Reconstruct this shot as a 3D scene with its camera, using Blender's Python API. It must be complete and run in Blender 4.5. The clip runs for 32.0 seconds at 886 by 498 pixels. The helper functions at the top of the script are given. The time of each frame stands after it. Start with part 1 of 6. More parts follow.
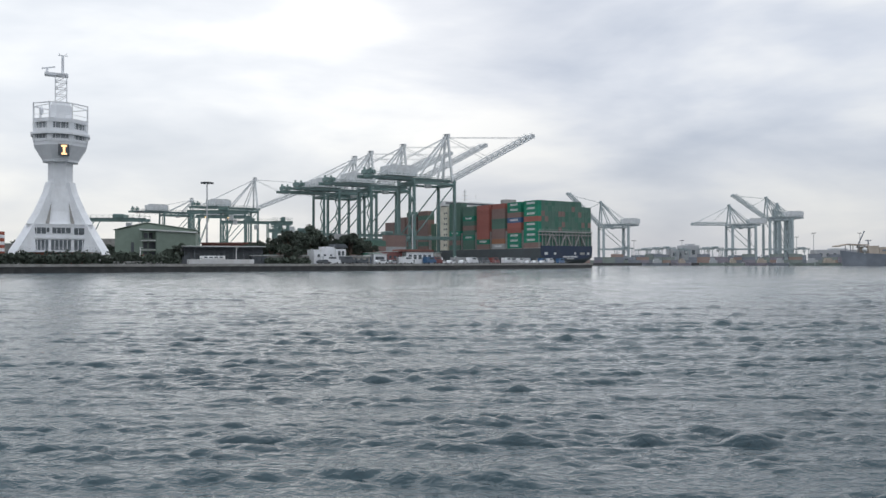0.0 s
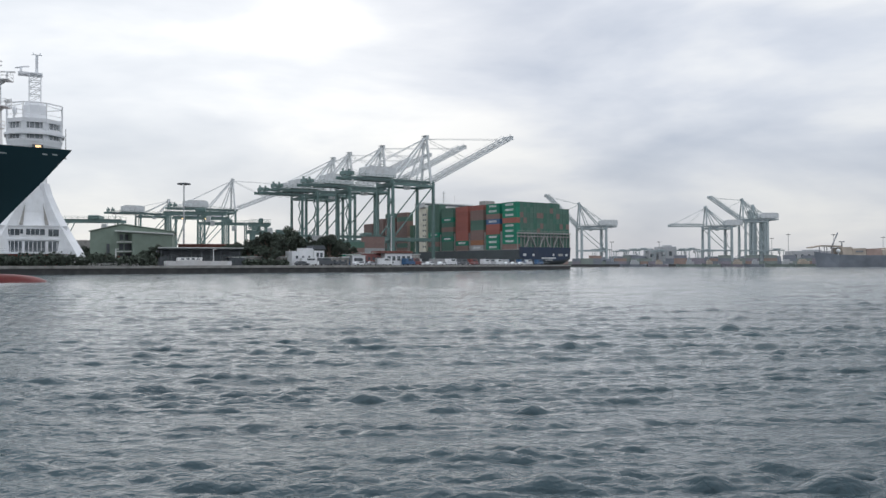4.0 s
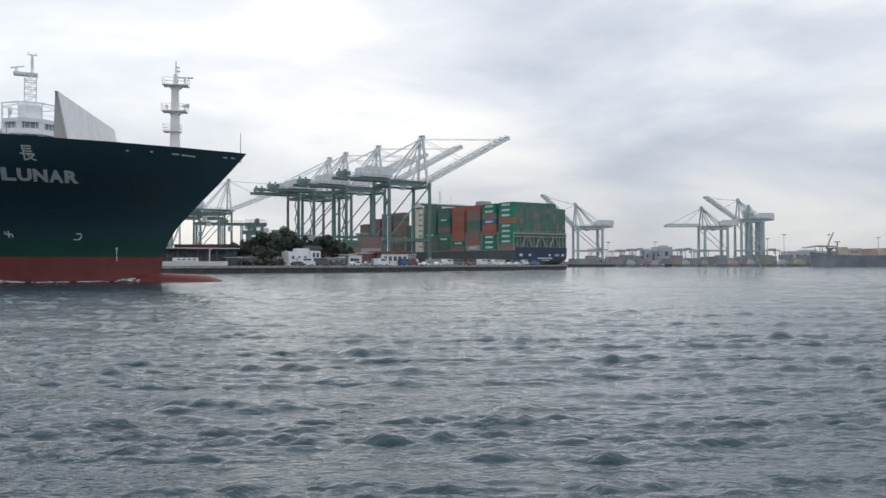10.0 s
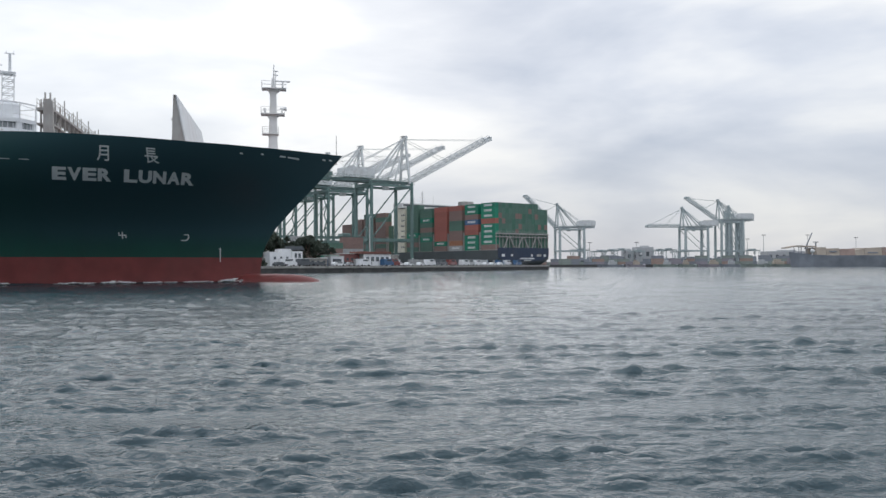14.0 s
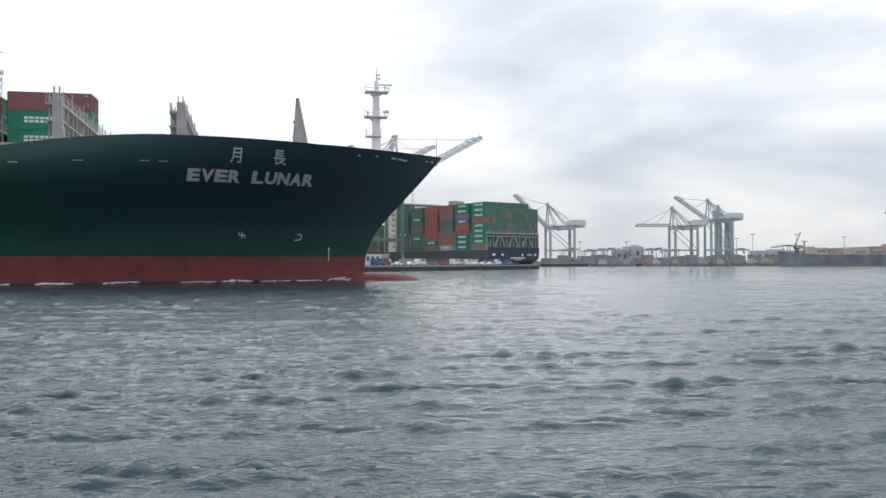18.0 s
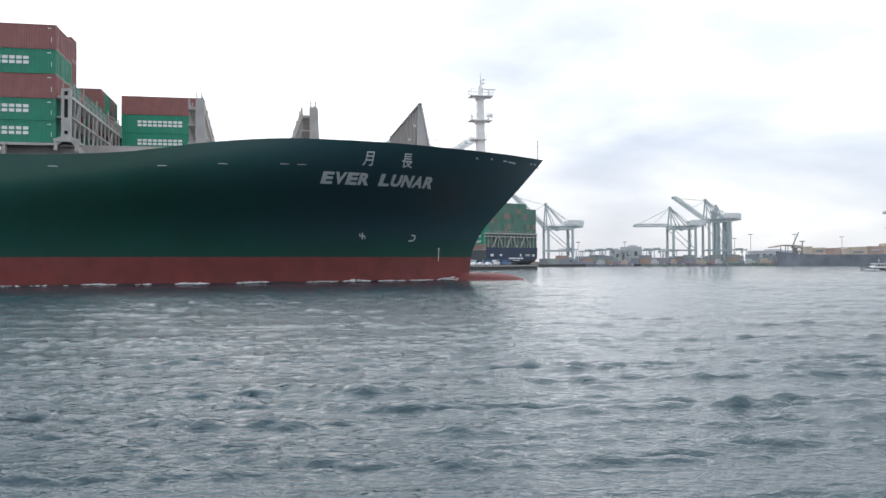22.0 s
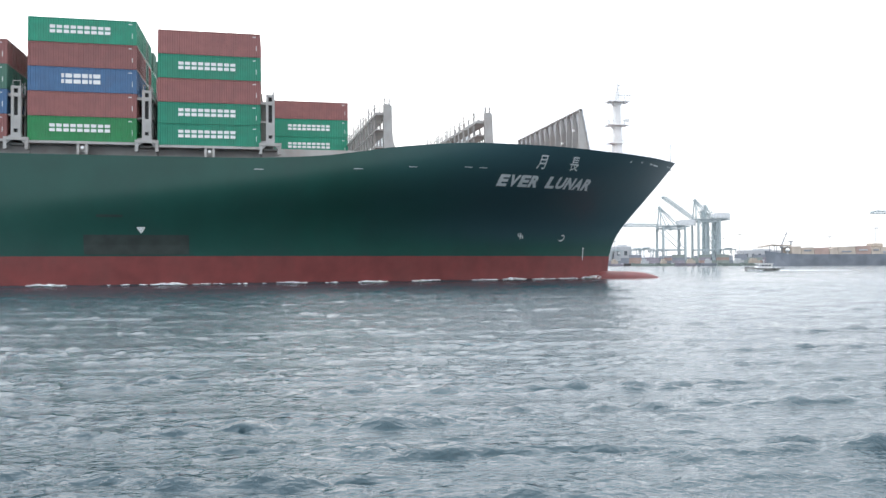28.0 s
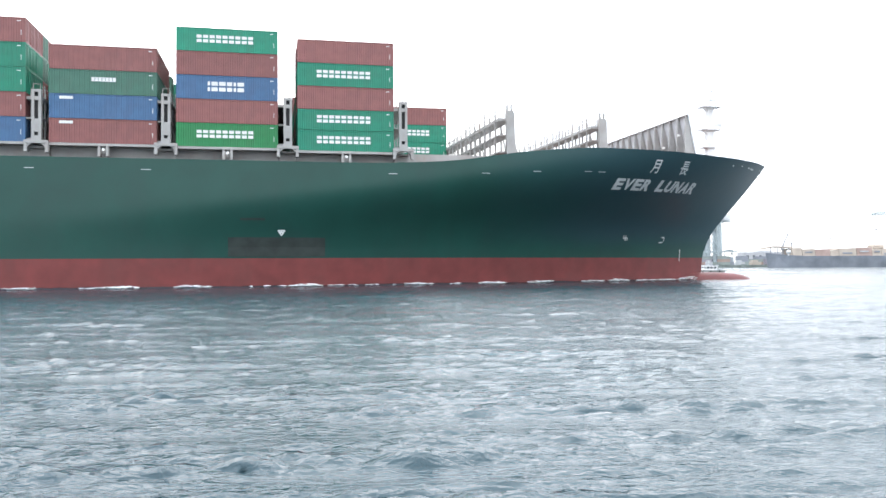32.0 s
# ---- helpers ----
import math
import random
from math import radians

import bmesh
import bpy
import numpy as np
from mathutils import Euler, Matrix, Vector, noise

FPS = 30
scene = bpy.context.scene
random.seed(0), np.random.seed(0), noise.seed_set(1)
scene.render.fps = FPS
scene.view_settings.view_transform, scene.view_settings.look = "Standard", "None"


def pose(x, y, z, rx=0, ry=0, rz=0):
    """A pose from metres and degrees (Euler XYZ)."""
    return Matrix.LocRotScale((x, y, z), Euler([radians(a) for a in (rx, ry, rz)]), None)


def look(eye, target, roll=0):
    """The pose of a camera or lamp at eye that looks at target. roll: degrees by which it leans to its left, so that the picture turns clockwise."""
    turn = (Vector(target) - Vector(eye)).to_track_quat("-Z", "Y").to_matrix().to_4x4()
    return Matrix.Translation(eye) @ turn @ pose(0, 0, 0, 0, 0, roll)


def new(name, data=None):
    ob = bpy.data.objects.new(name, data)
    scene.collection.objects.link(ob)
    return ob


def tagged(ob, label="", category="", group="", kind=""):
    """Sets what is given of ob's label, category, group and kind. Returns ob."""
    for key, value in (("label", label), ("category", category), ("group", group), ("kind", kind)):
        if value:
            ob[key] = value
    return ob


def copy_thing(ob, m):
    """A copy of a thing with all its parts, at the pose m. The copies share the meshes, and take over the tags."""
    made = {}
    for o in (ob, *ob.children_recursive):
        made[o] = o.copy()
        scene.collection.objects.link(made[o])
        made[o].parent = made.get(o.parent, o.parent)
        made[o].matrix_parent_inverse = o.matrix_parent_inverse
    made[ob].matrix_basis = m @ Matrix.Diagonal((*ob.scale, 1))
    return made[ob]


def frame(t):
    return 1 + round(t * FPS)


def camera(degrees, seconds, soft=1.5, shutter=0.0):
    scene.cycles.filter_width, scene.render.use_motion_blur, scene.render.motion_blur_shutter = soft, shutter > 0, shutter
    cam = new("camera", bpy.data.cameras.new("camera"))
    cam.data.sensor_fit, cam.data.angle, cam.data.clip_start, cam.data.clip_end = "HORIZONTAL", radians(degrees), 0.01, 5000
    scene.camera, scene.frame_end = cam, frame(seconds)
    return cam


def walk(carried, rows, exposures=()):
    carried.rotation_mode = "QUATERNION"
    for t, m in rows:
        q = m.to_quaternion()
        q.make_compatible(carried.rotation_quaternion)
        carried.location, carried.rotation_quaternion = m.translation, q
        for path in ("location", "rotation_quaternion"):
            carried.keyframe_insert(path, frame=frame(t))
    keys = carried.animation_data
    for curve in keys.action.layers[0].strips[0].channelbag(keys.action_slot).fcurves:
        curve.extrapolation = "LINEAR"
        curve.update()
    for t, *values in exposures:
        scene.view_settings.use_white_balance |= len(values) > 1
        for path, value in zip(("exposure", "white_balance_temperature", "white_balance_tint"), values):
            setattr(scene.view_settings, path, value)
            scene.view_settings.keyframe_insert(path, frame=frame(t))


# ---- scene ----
LENS = 56.8
EYE = (0.0, 0.0, 2.09)
# seconds, yaw, pitch, lean in degrees: a hand-held camera that turns slowly on one spot
CAM_ROWS = [
    (0.0, 0.000, 0.988, -0.047),
    (0.5, 0.010, 1.007, 0.034),
    (1.0, -0.242, 0.990, -0.066),
    (1.5, -0.538, 1.051, -0.084),
    (2.0, -0.665, 1.052, -0.098),
    (2.5, -0.788, 1.043, -0.101),
    (3.0, -0.833, 1.046, -0.081),
    (3.5, -1.214, 1.065, -0.100),
    (5.5, -1.719, 1.121, -0.104),
    (6.0, -1.829, 1.106, -0.101),
    (6.5, -1.817, 1.102, -0.111),
    (7.0, -1.802, 1.111, -0.112),
    (7.5, -1.816, 1.090, -0.098),
    (8.0, -1.784, 1.092, -0.145),
    (8.5, -1.743, 1.052, -0.109),
    (9.0, -1.695, 1.083, -0.115),
    (9.5, -1.749, 1.087, -0.096),
    (10.0, -1.737, 1.101, -0.122),
    (10.5, -1.872, 1.103, -0.143),
    (11.0, -2.036, 1.155, -0.196),
    (11.5, -2.181, 1.102, -0.184),
    (12.0, -2.401, 1.104, -0.144),
    (12.5, -2.557, 1.100, -0.198),
    (13.0, -2.713, 1.098, -0.164),
    (13.5, -2.721, 1.123, -0.171),
    (14.0, -2.969, 1.125, -0.187),
    (14.5, -2.978, 1.140, -0.166),
    (16.5, -3.353, 1.086, -0.199),
    (17.0, -3.372, 1.129, -0.180),
    (17.5, -3.684, 1.083, -0.206),
    (18.0, -3.627, 1.084, -0.221),
    (18.5, -3.628, 1.097, -0.223),
    (19.0, -3.645, 1.101, -0.210),
    (19.5, -3.644, 1.098, -0.265),
    (20.0, -3.709, 1.137, -0.265),
    (20.5, -3.656, 1.150, -0.329),
    (21.0, -3.699, 1.113, -0.259),
    (21.5, -3.736, 1.101, -0.264),
    (22.0, -3.754, 1.115, -0.300),
    (22.5, -3.762, 1.126, -0.304),
    (23.0, -3.692, 1.143, -0.272),
    (23.5, -3.683, 1.095, -0.271),
    (24.0, -3.643, 1.101, -0.281),
    (24.5, -3.660, 1.102, -0.186),
    (25.0, -3.645, 1.103, -0.204),
    (25.5, -3.720, 1.099, -0.234),
    (27.5, -4.415, 1.096, -0.305),
    (28.0, -4.427, 1.088, -0.299),
    (28.5, -4.410, 1.087, -0.295),
    (29.0, -4.273, 1.153, -0.309),
    (29.5, -4.325, 1.113, -0.324),
    (30.0, -4.441, 1.013, -0.290),
    (30.5, -4.309, 1.111, -0.284),
    (31.0, -4.461, 1.066, -0.347),
    (31.5, -4.457, 1.114, -0.324),
    (32.0, -4.375, 1.234, -0.363),
]


cam = camera(LENS, 32.0)
walk(cam, [(t, pose(*EYE, 0, 0, yaw) @ pose(0, 0, 0, 90 + pitch) @ pose(0, 0, 0, 0, 0, lean))
           for t, yaw, pitch, lean in CAM_ROWS],
     exposures=[(0, 0.0), (14, 0.06), (18, 0.24), (22, 0.48), (26, 0.87), (29, 1.2), (32, 1.52)])

# ---- sky and sun ----
SUN_AZ, SUN_EL = -4.0, 28.0      # degrees from straight ahead, and up


def make_world():
    world = bpy.data.worlds.new("overcast_sky")
    scene.world = world
    world.use_nodes = True
    nt = world.node_tree
    nt.nodes.clear()
    n, l = nt.nodes.new, nt.links.new
    out, back = n("ShaderNodeOutputWorld"), n("ShaderNodeBackground")
    sky = n("ShaderNodeTexSky")
    sky.sky_type, sky.sun_disc = "NISHITA", False
    sky.sun_elevation, sky.sun_rotation = radians(SUN_EL), radians(SUN_AZ)
    co = n("ShaderNodeTexCoord")
    flat = n("ShaderNodeMapping")
    flat.inputs["Scale"].default_value = (1.0, 1.0, 3.2)
    l(co.outputs["Generated"], flat.inputs["Vector"])
    big, small = n("ShaderNodeTexNoise"), n("ShaderNodeTexNoise")
    big.inputs["Scale"].default_value, big.inputs["Detail"].default_value = 3.1, 5.0
    big.inputs["Roughness"].default_value = 0.48
    big.inputs["Distortion"].default_value = 0.25
    small.inputs["Scale"].default_value, small.inputs["Detail"].default_value = 9.0, 4.0
    for t in (big, small):
        l(flat.outputs["Vector"], t.inputs["Vector"])
    mix = n("ShaderNodeMath")
    mix.operation = "MULTIPLY_ADD"
    mix.inputs[1].default_value = 0.22
    l(small.outputs["Fac"], mix.inputs[0])
    l(big.outputs["Fac"], mix.inputs[2])
    ramp = n("ShaderNodeValToRGB")
    e = ramp.color_ramp.elements
    e[0].position, e[0].color = 0.43, (0.53, 0.59, 0.70, 1)
    e[1].position, e[1].color = 0.78, (0.94, 0.955, 0.97, 1)
    m = ramp.color_ramp.elements.new(0.60)
    m.color = (0.70, 0.745, 0.83, 1)
    l(mix.outputs[0], ramp.inputs["Fac"])
    # a broad thin place in the cloud, low beside the sun
    d = n("ShaderNodeVectorMath")
    d.operation = "DOT_PRODUCT"
    az, el = radians(-22), radians(12)
    d.inputs[1].default_value = (math.sin(az) * math.cos(el), math.cos(az) * math.cos(el), math.sin(el))
    l(co.outputs["Generated"], d.inputs[0])
    glow = n("ShaderNodeMapRange")
    glow.interpolation_type = "SMOOTHSTEP"
    for k, v in (("From Min", 0.87), ("From Max", 1.0), ("To Min", 0.0), ("To Max", 0.30)):
        glow.inputs[k].default_value = v
    l(d.outputs["Value"], glow.inputs["Value"])
    warm = n("ShaderNodeMix")
    warm.data_type, warm.blend_type = "RGBA", "ADD"
    l(glow.outputs["Result"], warm.inputs["Factor"])
    l(ramp.outputs["Color"], warm.inputs["A"])
    warm.inputs["B"].default_value = (0.62, 0.60, 0.50, 1)
    # a little clear sky behind the cloud cover
    cover = n("ShaderNodeMix")
    cover.data_type = "RGBA"
    cover.inputs["Factor"].default_value = 0.93
    dim = n("ShaderNodeVectorMath")
    dim.operation = "SCALE"
    dim.inputs["Scale"].default_value = 0.1
    l(sky.outputs["Color"], dim.inputs[0])
    l(dim.outputs["Vector"], cover.inputs["A"])
    l(warm.outputs["Result"], cover.inputs["B"])
    
    # an overcast sky grows brighter towards the zenith
    sep, lift, bright = n("ShaderNodeSeparateXYZ"), n("ShaderNodeMapRange"), n("ShaderNodeVectorMath")
    l(co.outputs["Generated"], sep.inputs["Vector"])
    lift.interpolation_type = "SMOOTHSTEP"
    for k, v in (("From Min", 0.25), ("From Max", 0.9), ("To Min", 1.0), ("To Max", 1.9)):
        lift.inputs[k].default_value = v
    l(sep.outputs["Z"], lift.inputs["Value"])
    bright.operation = "SCALE"
    l(cover.outputs["Result"], bright.inputs[0])
    l(lift.outputs["Result"], bright.inputs["Scale"])
    # the far cloud near the horizon is seen edge on and is greyer
    low, grey = n("ShaderNodeMapRange"), n("ShaderNodeVectorMath")
    low.interpolation_type = "SMOOTHSTEP"
    for k, v in (("From Min", 0.0), ("From Max", 0.24), ("To Min", 0.78), ("To Max", 1.0)):
        low.inputs[k].default_value = v
    l(sep.outputs["Z"], low.inputs["Value"])
    grey.operation = "SCALE"
    l(bright.outputs["Vector"], grey.inputs[0])
    l(low.outputs["Result"], grey.inputs["Scale"])
    back.inputs["Strength"].default_value = 1.0
    l(grey.outputs["Vector"], back.inputs["Color"])
    l(back.outputs["Background"], out.inputs["Surface"])


make_world()
sun = new("sun", bpy.data.lights.new("sun", "SUN"))
sun.data.energy, sun.data.angle, sun.data.color = 0.38, radians(60), (1.0, 0.98, 0.96)
_az, _el = radians(SUN_AZ), radians(SUN_EL)
sun.matrix_world = look((0, 0, 60), (-math.sin(_az) * math.cos(_el) * 60, -math.cos(_az) * math.cos(_el) * 60,
                                     60 - math.sin(_el) * 60))


# ---- materials ----
def material(name, colour, rough=0.6, metal=0.0, vary=0.12, scale=0.6, bump=0.0, bump_scale=8.0, stain=None,
             stain_scale=0.15, stain_amount=0.3, streak=0.0, wave=0.0, wave_axis="X", wave_scale=3.6, vary_object=0.0,
             emit=0.0, spec=0.5):
    """Paint, concrete and the like: a colour with grain, stains, run-down streaks and relief, in object space metres."""
    mat = bpy.data.materials.new(name)
    mat.use_nodes = True
    nt = mat.node_tree
    n, l = nt.nodes.new, nt.links.new
    b = nt.nodes["Principled BSDF"]
    b.inputs["Roughness"].default_value, b.inputs["Metallic"].default_value = rough, metal
    b.inputs["Specular IOR Level"].default_value = spec
    co = n("ShaderNodeTexCoord")
    grain = n("ShaderNodeTexNoise")
    grain.inputs["Scale"].default_value, grain.inputs["Detail"].default_value = scale, 6.0
    l(co.outputs["Object"], grain.inputs["Vector"])
    rng = n("ShaderNodeMapRange")
    for k, v in (("From Min", 0.3), ("From Max", 0.7), ("To Min", 1 - vary), ("To Max", 1 + vary)):
        rng.inputs[k].default_value = v
    l(grain.outputs["Fac"], rng.inputs["Value"])
    val = rng.outputs["Result"]
    if vary_object:
        info = n("ShaderNodeObjectInfo")
        orr = n("ShaderNodeMapRange")
        orr.inputs["To Min"].default_value, orr.inputs["To Max"].default_value = 1 - vary_object, 1 + vary_object
        l(info.outputs["Random"], orr.inputs["Value"])
        mul = n("ShaderNodeMath")
        mul.operation = "MULTIPLY"
        l(val, mul.inputs[0])
        l(orr.outputs["Result"], mul.inputs[1])
        val = mul.outputs[0]
    scl = n("ShaderNodeVectorMath")
    scl.operation = "SCALE"
    scl.inputs[0].default_value = colour
    l(val, scl.inputs["Scale"])
    col = scl.outputs["Vector"]
    if stain:
        mp = n("ShaderNodeMapping")
        mp.inputs["Scale"].default_value = (1, 1, 1 - 0.85 * streak)
        l(co.outputs["Object"], mp.inputs["Vector"])
        sn = n("ShaderNodeTexNoise")
        sn.inputs["Scale"].default_value, sn.inputs["Detail"].default_value = stain_scale, 8.0
        sn.inputs["Roughness"].default_value = 0.65
        l(mp.outputs["Vector"], sn.inputs["Vector"])
        sr = n("ShaderNodeMapRange")
        for k, v in (("From Min", 0.5), ("From Max", 0.72), ("To Min", 0.0), ("To Max", stain_amount)):
            sr.inputs[k].default_value = v
        l(sn.outputs["Fac"], sr.inputs["Value"])
        mx = n("ShaderNodeMix")
        mx.data_type = "RGBA"
        l(sr.outputs["Result"], mx.inputs["Factor"])
        l(col, mx.inputs["A"])
        mx.inputs["B"].default_value = (*stain, 1)
        col = mx.outputs["Result"]
    l(col, b.inputs["Base Color"])
    if emit:
        l(col, b.inputs["Emission Color"])
        b.inputs["Emission Strength"].default_value = emit
    height = None
    if bump:
        bn = n("ShaderNodeTexNoise")
        bn.inputs["Scale"].default_value, bn.inputs["Detail"].default_value = bump_scale, 4.0
        l(co.outputs["Object"], bn.inputs["Vector"])
        height = bn.outputs["Fac"]
    if wave:
        wv = n("ShaderNodeTexWave")
        wv.wave_type, wv.bands_direction, wv.wave_profile = "BANDS", wave_axis, "SIN"
        wv.inputs["Scale"].default_value = wave_scale * 0.314
        l(co.outputs["Object"], wv.inputs["Vector"])
        sq = n("ShaderNodeMapRange")
        sq.interpolation_type = "SMOOTHSTEP"
        sq.inputs["From Min"].default_value, sq.inputs["From Max"].default_value = 0.3, 0.7
        l(wv.outputs["Fac"], sq.inputs["Value"])
        height = sq.outputs["Result"]
    if height is not None:
        bp = n("ShaderNodeBump")
        bp.inputs["Strength"].default_value = 1.0
        bp.inputs["Distance"].default_value = wave or bump
        l(height, bp.inputs["Height"])
        l(bp.outputs["Normal"], b.inputs["Normal"])
    return mat


def make_water():
    mat = bpy.data.materials.new("harbour_water")
    mat.use_nodes = True
    nt = mat.node_tree
    n, l = nt.nodes.new, nt.links.new
    b = nt.nodes["Principled BSDF"]
    b.inputs["Roughness"].default_value = 0.10
    b.inputs["Specular IOR Level"].default_value = 0.6
    b.inputs["IOR"].default_value = 1.33
    co = n("ShaderNodeTexCoord")
    tint = n("ShaderNodeTexNoise")
    tint.inputs["Scale"].default_value = 0.05
    l(co.outputs["Object"], tint.inputs["Vector"])
    ramp = n("ShaderNodeValToRGB")
    ramp.color_ramp.elements[0].position, ramp.color_ramp.elements[1].position = 0.35, 0.7
    ramp.color_ramp.elements[0].color = (0.015, 0.038, 0.048, 1)
    ramp.color_ramp.elements[1].color = (0.021, 0.052, 0.063, 1)
    l(tint.outputs["Fac"], ramp.inputs["Fac"])
    l(ramp.outputs["Color"], b.inputs["Base Color"])
    # ripples at three sizes; the broadest stand for the chop of the open fairway
    sep, chop = n("ShaderNodeSeparateXYZ"), n("ShaderNodeMapRange")
    l(co.outputs["Object"], sep.inputs["Vector"])
    for k, v in (("From Min", 80.0), ("From Max", 220.0), ("To Min", 0.05), ("To Max", 1.0)):
        chop.inputs[k].default_value = v
    l(sep.outputs["Y"], chop.inputs["Value"])
    last = None
    for scale, stretch, dist, turn in ((0.9, 1.4, 0.85, 6), (2.6, 1.7, 0.058, -7), (6.5, 1.6, 0.040, 8)):
        mp = n("ShaderNodeMapping")
        mp.inputs["Scale"].default_value = (scale, scale * stretch, scale)
        mp.inputs["Rotation"].default_value = (0, 0, radians(turn))
        l(co.outputs["Object"], mp.inputs["Vector"])
        t = n("ShaderNodeTexNoise")
        t.noise_type = "FBM"
        t.inputs["Scale"].default_value, t.inputs["Detail"].default_value = 1.0, 3.0
        t.inputs["Distortion"].default_value = 0.35
        l(mp.outputs["Vector"], t.inputs["Vector"])
        bp = n("ShaderNodeBump")
        bp.inputs["Distance"].default_value = dist
        l(t.outputs["Fac"], bp.inputs["Height"])
        if scale < 1:
            l(chop.outputs["Result"], bp.inputs["Strength"])
        if last:
            l(last, bp.inputs["Normal"])
        last = bp.outputs["Normal"]
    l(last, b.inputs["Normal"])
    return mat


WATER = make_water()
LAMP_LENS = material("lamp_lens_white", (0.85, 0.85, 0.82), 0.2)
HULL_GREEN = material("hull_green_paint", (0.011, 0.060, 0.047), 0.33, vary=0.10, scale=0.25, stain=(0.02, 0.05, 0.045), stain_scale=0.12, stain_amount=0.5, streak=0.6, bump=0.012, bump_scale=0.5, spec=0.4)


def bow_shade_tint(mat, colour):
    """Tints navy shade into the bow plating, running out unevenly aft and towards the waterline."""
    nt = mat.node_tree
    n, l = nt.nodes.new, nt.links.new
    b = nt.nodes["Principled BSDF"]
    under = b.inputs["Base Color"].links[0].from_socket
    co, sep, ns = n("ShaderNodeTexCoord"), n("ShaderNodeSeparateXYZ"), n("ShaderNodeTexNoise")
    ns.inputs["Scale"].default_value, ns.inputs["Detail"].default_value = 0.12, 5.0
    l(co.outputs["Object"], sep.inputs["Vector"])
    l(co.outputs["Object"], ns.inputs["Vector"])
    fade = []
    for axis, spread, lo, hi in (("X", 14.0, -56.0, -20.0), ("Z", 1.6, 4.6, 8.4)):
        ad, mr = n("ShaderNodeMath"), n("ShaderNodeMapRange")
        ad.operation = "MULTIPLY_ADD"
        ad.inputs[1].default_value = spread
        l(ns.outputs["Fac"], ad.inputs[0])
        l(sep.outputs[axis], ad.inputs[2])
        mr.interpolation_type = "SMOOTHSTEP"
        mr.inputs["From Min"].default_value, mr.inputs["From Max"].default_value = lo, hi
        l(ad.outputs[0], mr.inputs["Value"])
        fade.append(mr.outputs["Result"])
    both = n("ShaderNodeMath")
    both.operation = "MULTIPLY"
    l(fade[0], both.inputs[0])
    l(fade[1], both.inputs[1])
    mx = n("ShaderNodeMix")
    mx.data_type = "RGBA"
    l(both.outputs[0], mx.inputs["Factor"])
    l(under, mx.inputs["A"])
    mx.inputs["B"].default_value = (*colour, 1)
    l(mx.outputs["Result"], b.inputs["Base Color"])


# navy for the dark water the flare mirrors, put into the hull's colour
bow_shade_tint(HULL_GREEN, (0.027, 0.064, 0.076))
BOOT_RED = material("antifouling_red", (0.165, 0.034, 0.031), 0.55, vary=0.16, scale=0.5, stain=(0.12, 0.04, 0.035), stain_scale=0.2, stain_amount=0.5, streak=0.5)
SHIP_GREY = material("deck_grey_paint", (0.35, 0.345, 0.33), 0.6, stain=(0.30, 0.20, 0.14), stain_scale=0.4, stain_amount=0.35, streak=0.7)
SHIP_WHITE = material("ship_white_paint", (0.72, 0.72, 0.71), 0.5, vary=0.06, stain=(0.5, 0.42, 0.34), stain_scale=0.4, stain_amount=0.3, streak=0.7)
PLATE_PALE = material("pale_grey_plate", (0.58, 0.60, 0.61), 0.55, vary=0.08, stain=(0.40, 0.34, 0.30), stain_scale=0.4, stain_amount=0.3, streak=0.7)
DECK_DARK = material("deck_red_brown", (0.13, 0.06, 0.05), 0.7)
MARK_WHITE = material("marking_white", (0.68, 0.69, 0.68), 0.5, vary=0.06)
BLACK = material("slot_shade_black", (0.02, 0.02, 0.02), 0.8)
FOAM = material("foam_white", (0.82, 0.85, 0.85), 0.8, vary=0.15, scale=3.0, bump=0.15, bump_scale=3.0)


def box_paint(name, rgb):
    return material(name, rgb, 0.5, vary=0.10, scale=0.8, stain=(rgb[0] * 0.6 + 0.03, rgb[1] * 0.6 + 0.02, rgb[2] * 0.6 + 0.02), stain_scale=0.5,
                    stain_amount=0.5, streak=0.6, wave=0.036, wave_axis="X", wave_scale=3.6, vary_object=0.10)


C_GREEN = box_paint("container_green", (0.008, 0.21, 0.125))
C_TEAL = box_paint("container_dull_green", (0.05, 0.15, 0.105))
C_BROWN = box_paint("container_brown", (0.23, 0.085, 0.078))
C_RED = box_paint("container_red", (0.22, 0.058, 0.050))
C_BLUE = box_paint("container_blue", (0.05, 0.13, 0.255))
C_GRASS = box_paint("container_grass_green", (0.014, 0.20, 0.062))
C_GREY = box_paint("container_grey", (0.35, 0.36, 0.36))
C_ORANGE = box_paint("container_orange", (0.34, 0.15, 0.08))
# crane green, paled towards grey to paint in some haze
CRANE_GREEN = material("crane_green_paint", (0.135, 0.215, 0.20), 0.5, stain=(0.10, 0.08, 0.06), stain_scale=0.3, stain_amount=0.3, streak=0.7)
CRANE_WHITE = material("crane_white_paint", (0.62, 0.64, 0.64), 0.5, stain=(0.4, 0.36, 0.32), stain_scale=0.3, stain_amount=0.3, streak=0.7)
# distance haze put into the base colour of the far cranes
CRANE_HAZED = material("crane_hazed_blue_grey", (0.36, 0.42, 0.43), 0.6, stain=(0.3, 0.28, 0.26), stain_scale=0.3, stain_amount=0.3)
TOWER_WHITE = material("tower_white_render", (0.74, 0.75, 0.76), 0.7, vary=0.05, stain=(0.5, 0.5, 0.48), stain_scale=0.3, stain_amount=0.35, streak=0.8, bump=0.01)
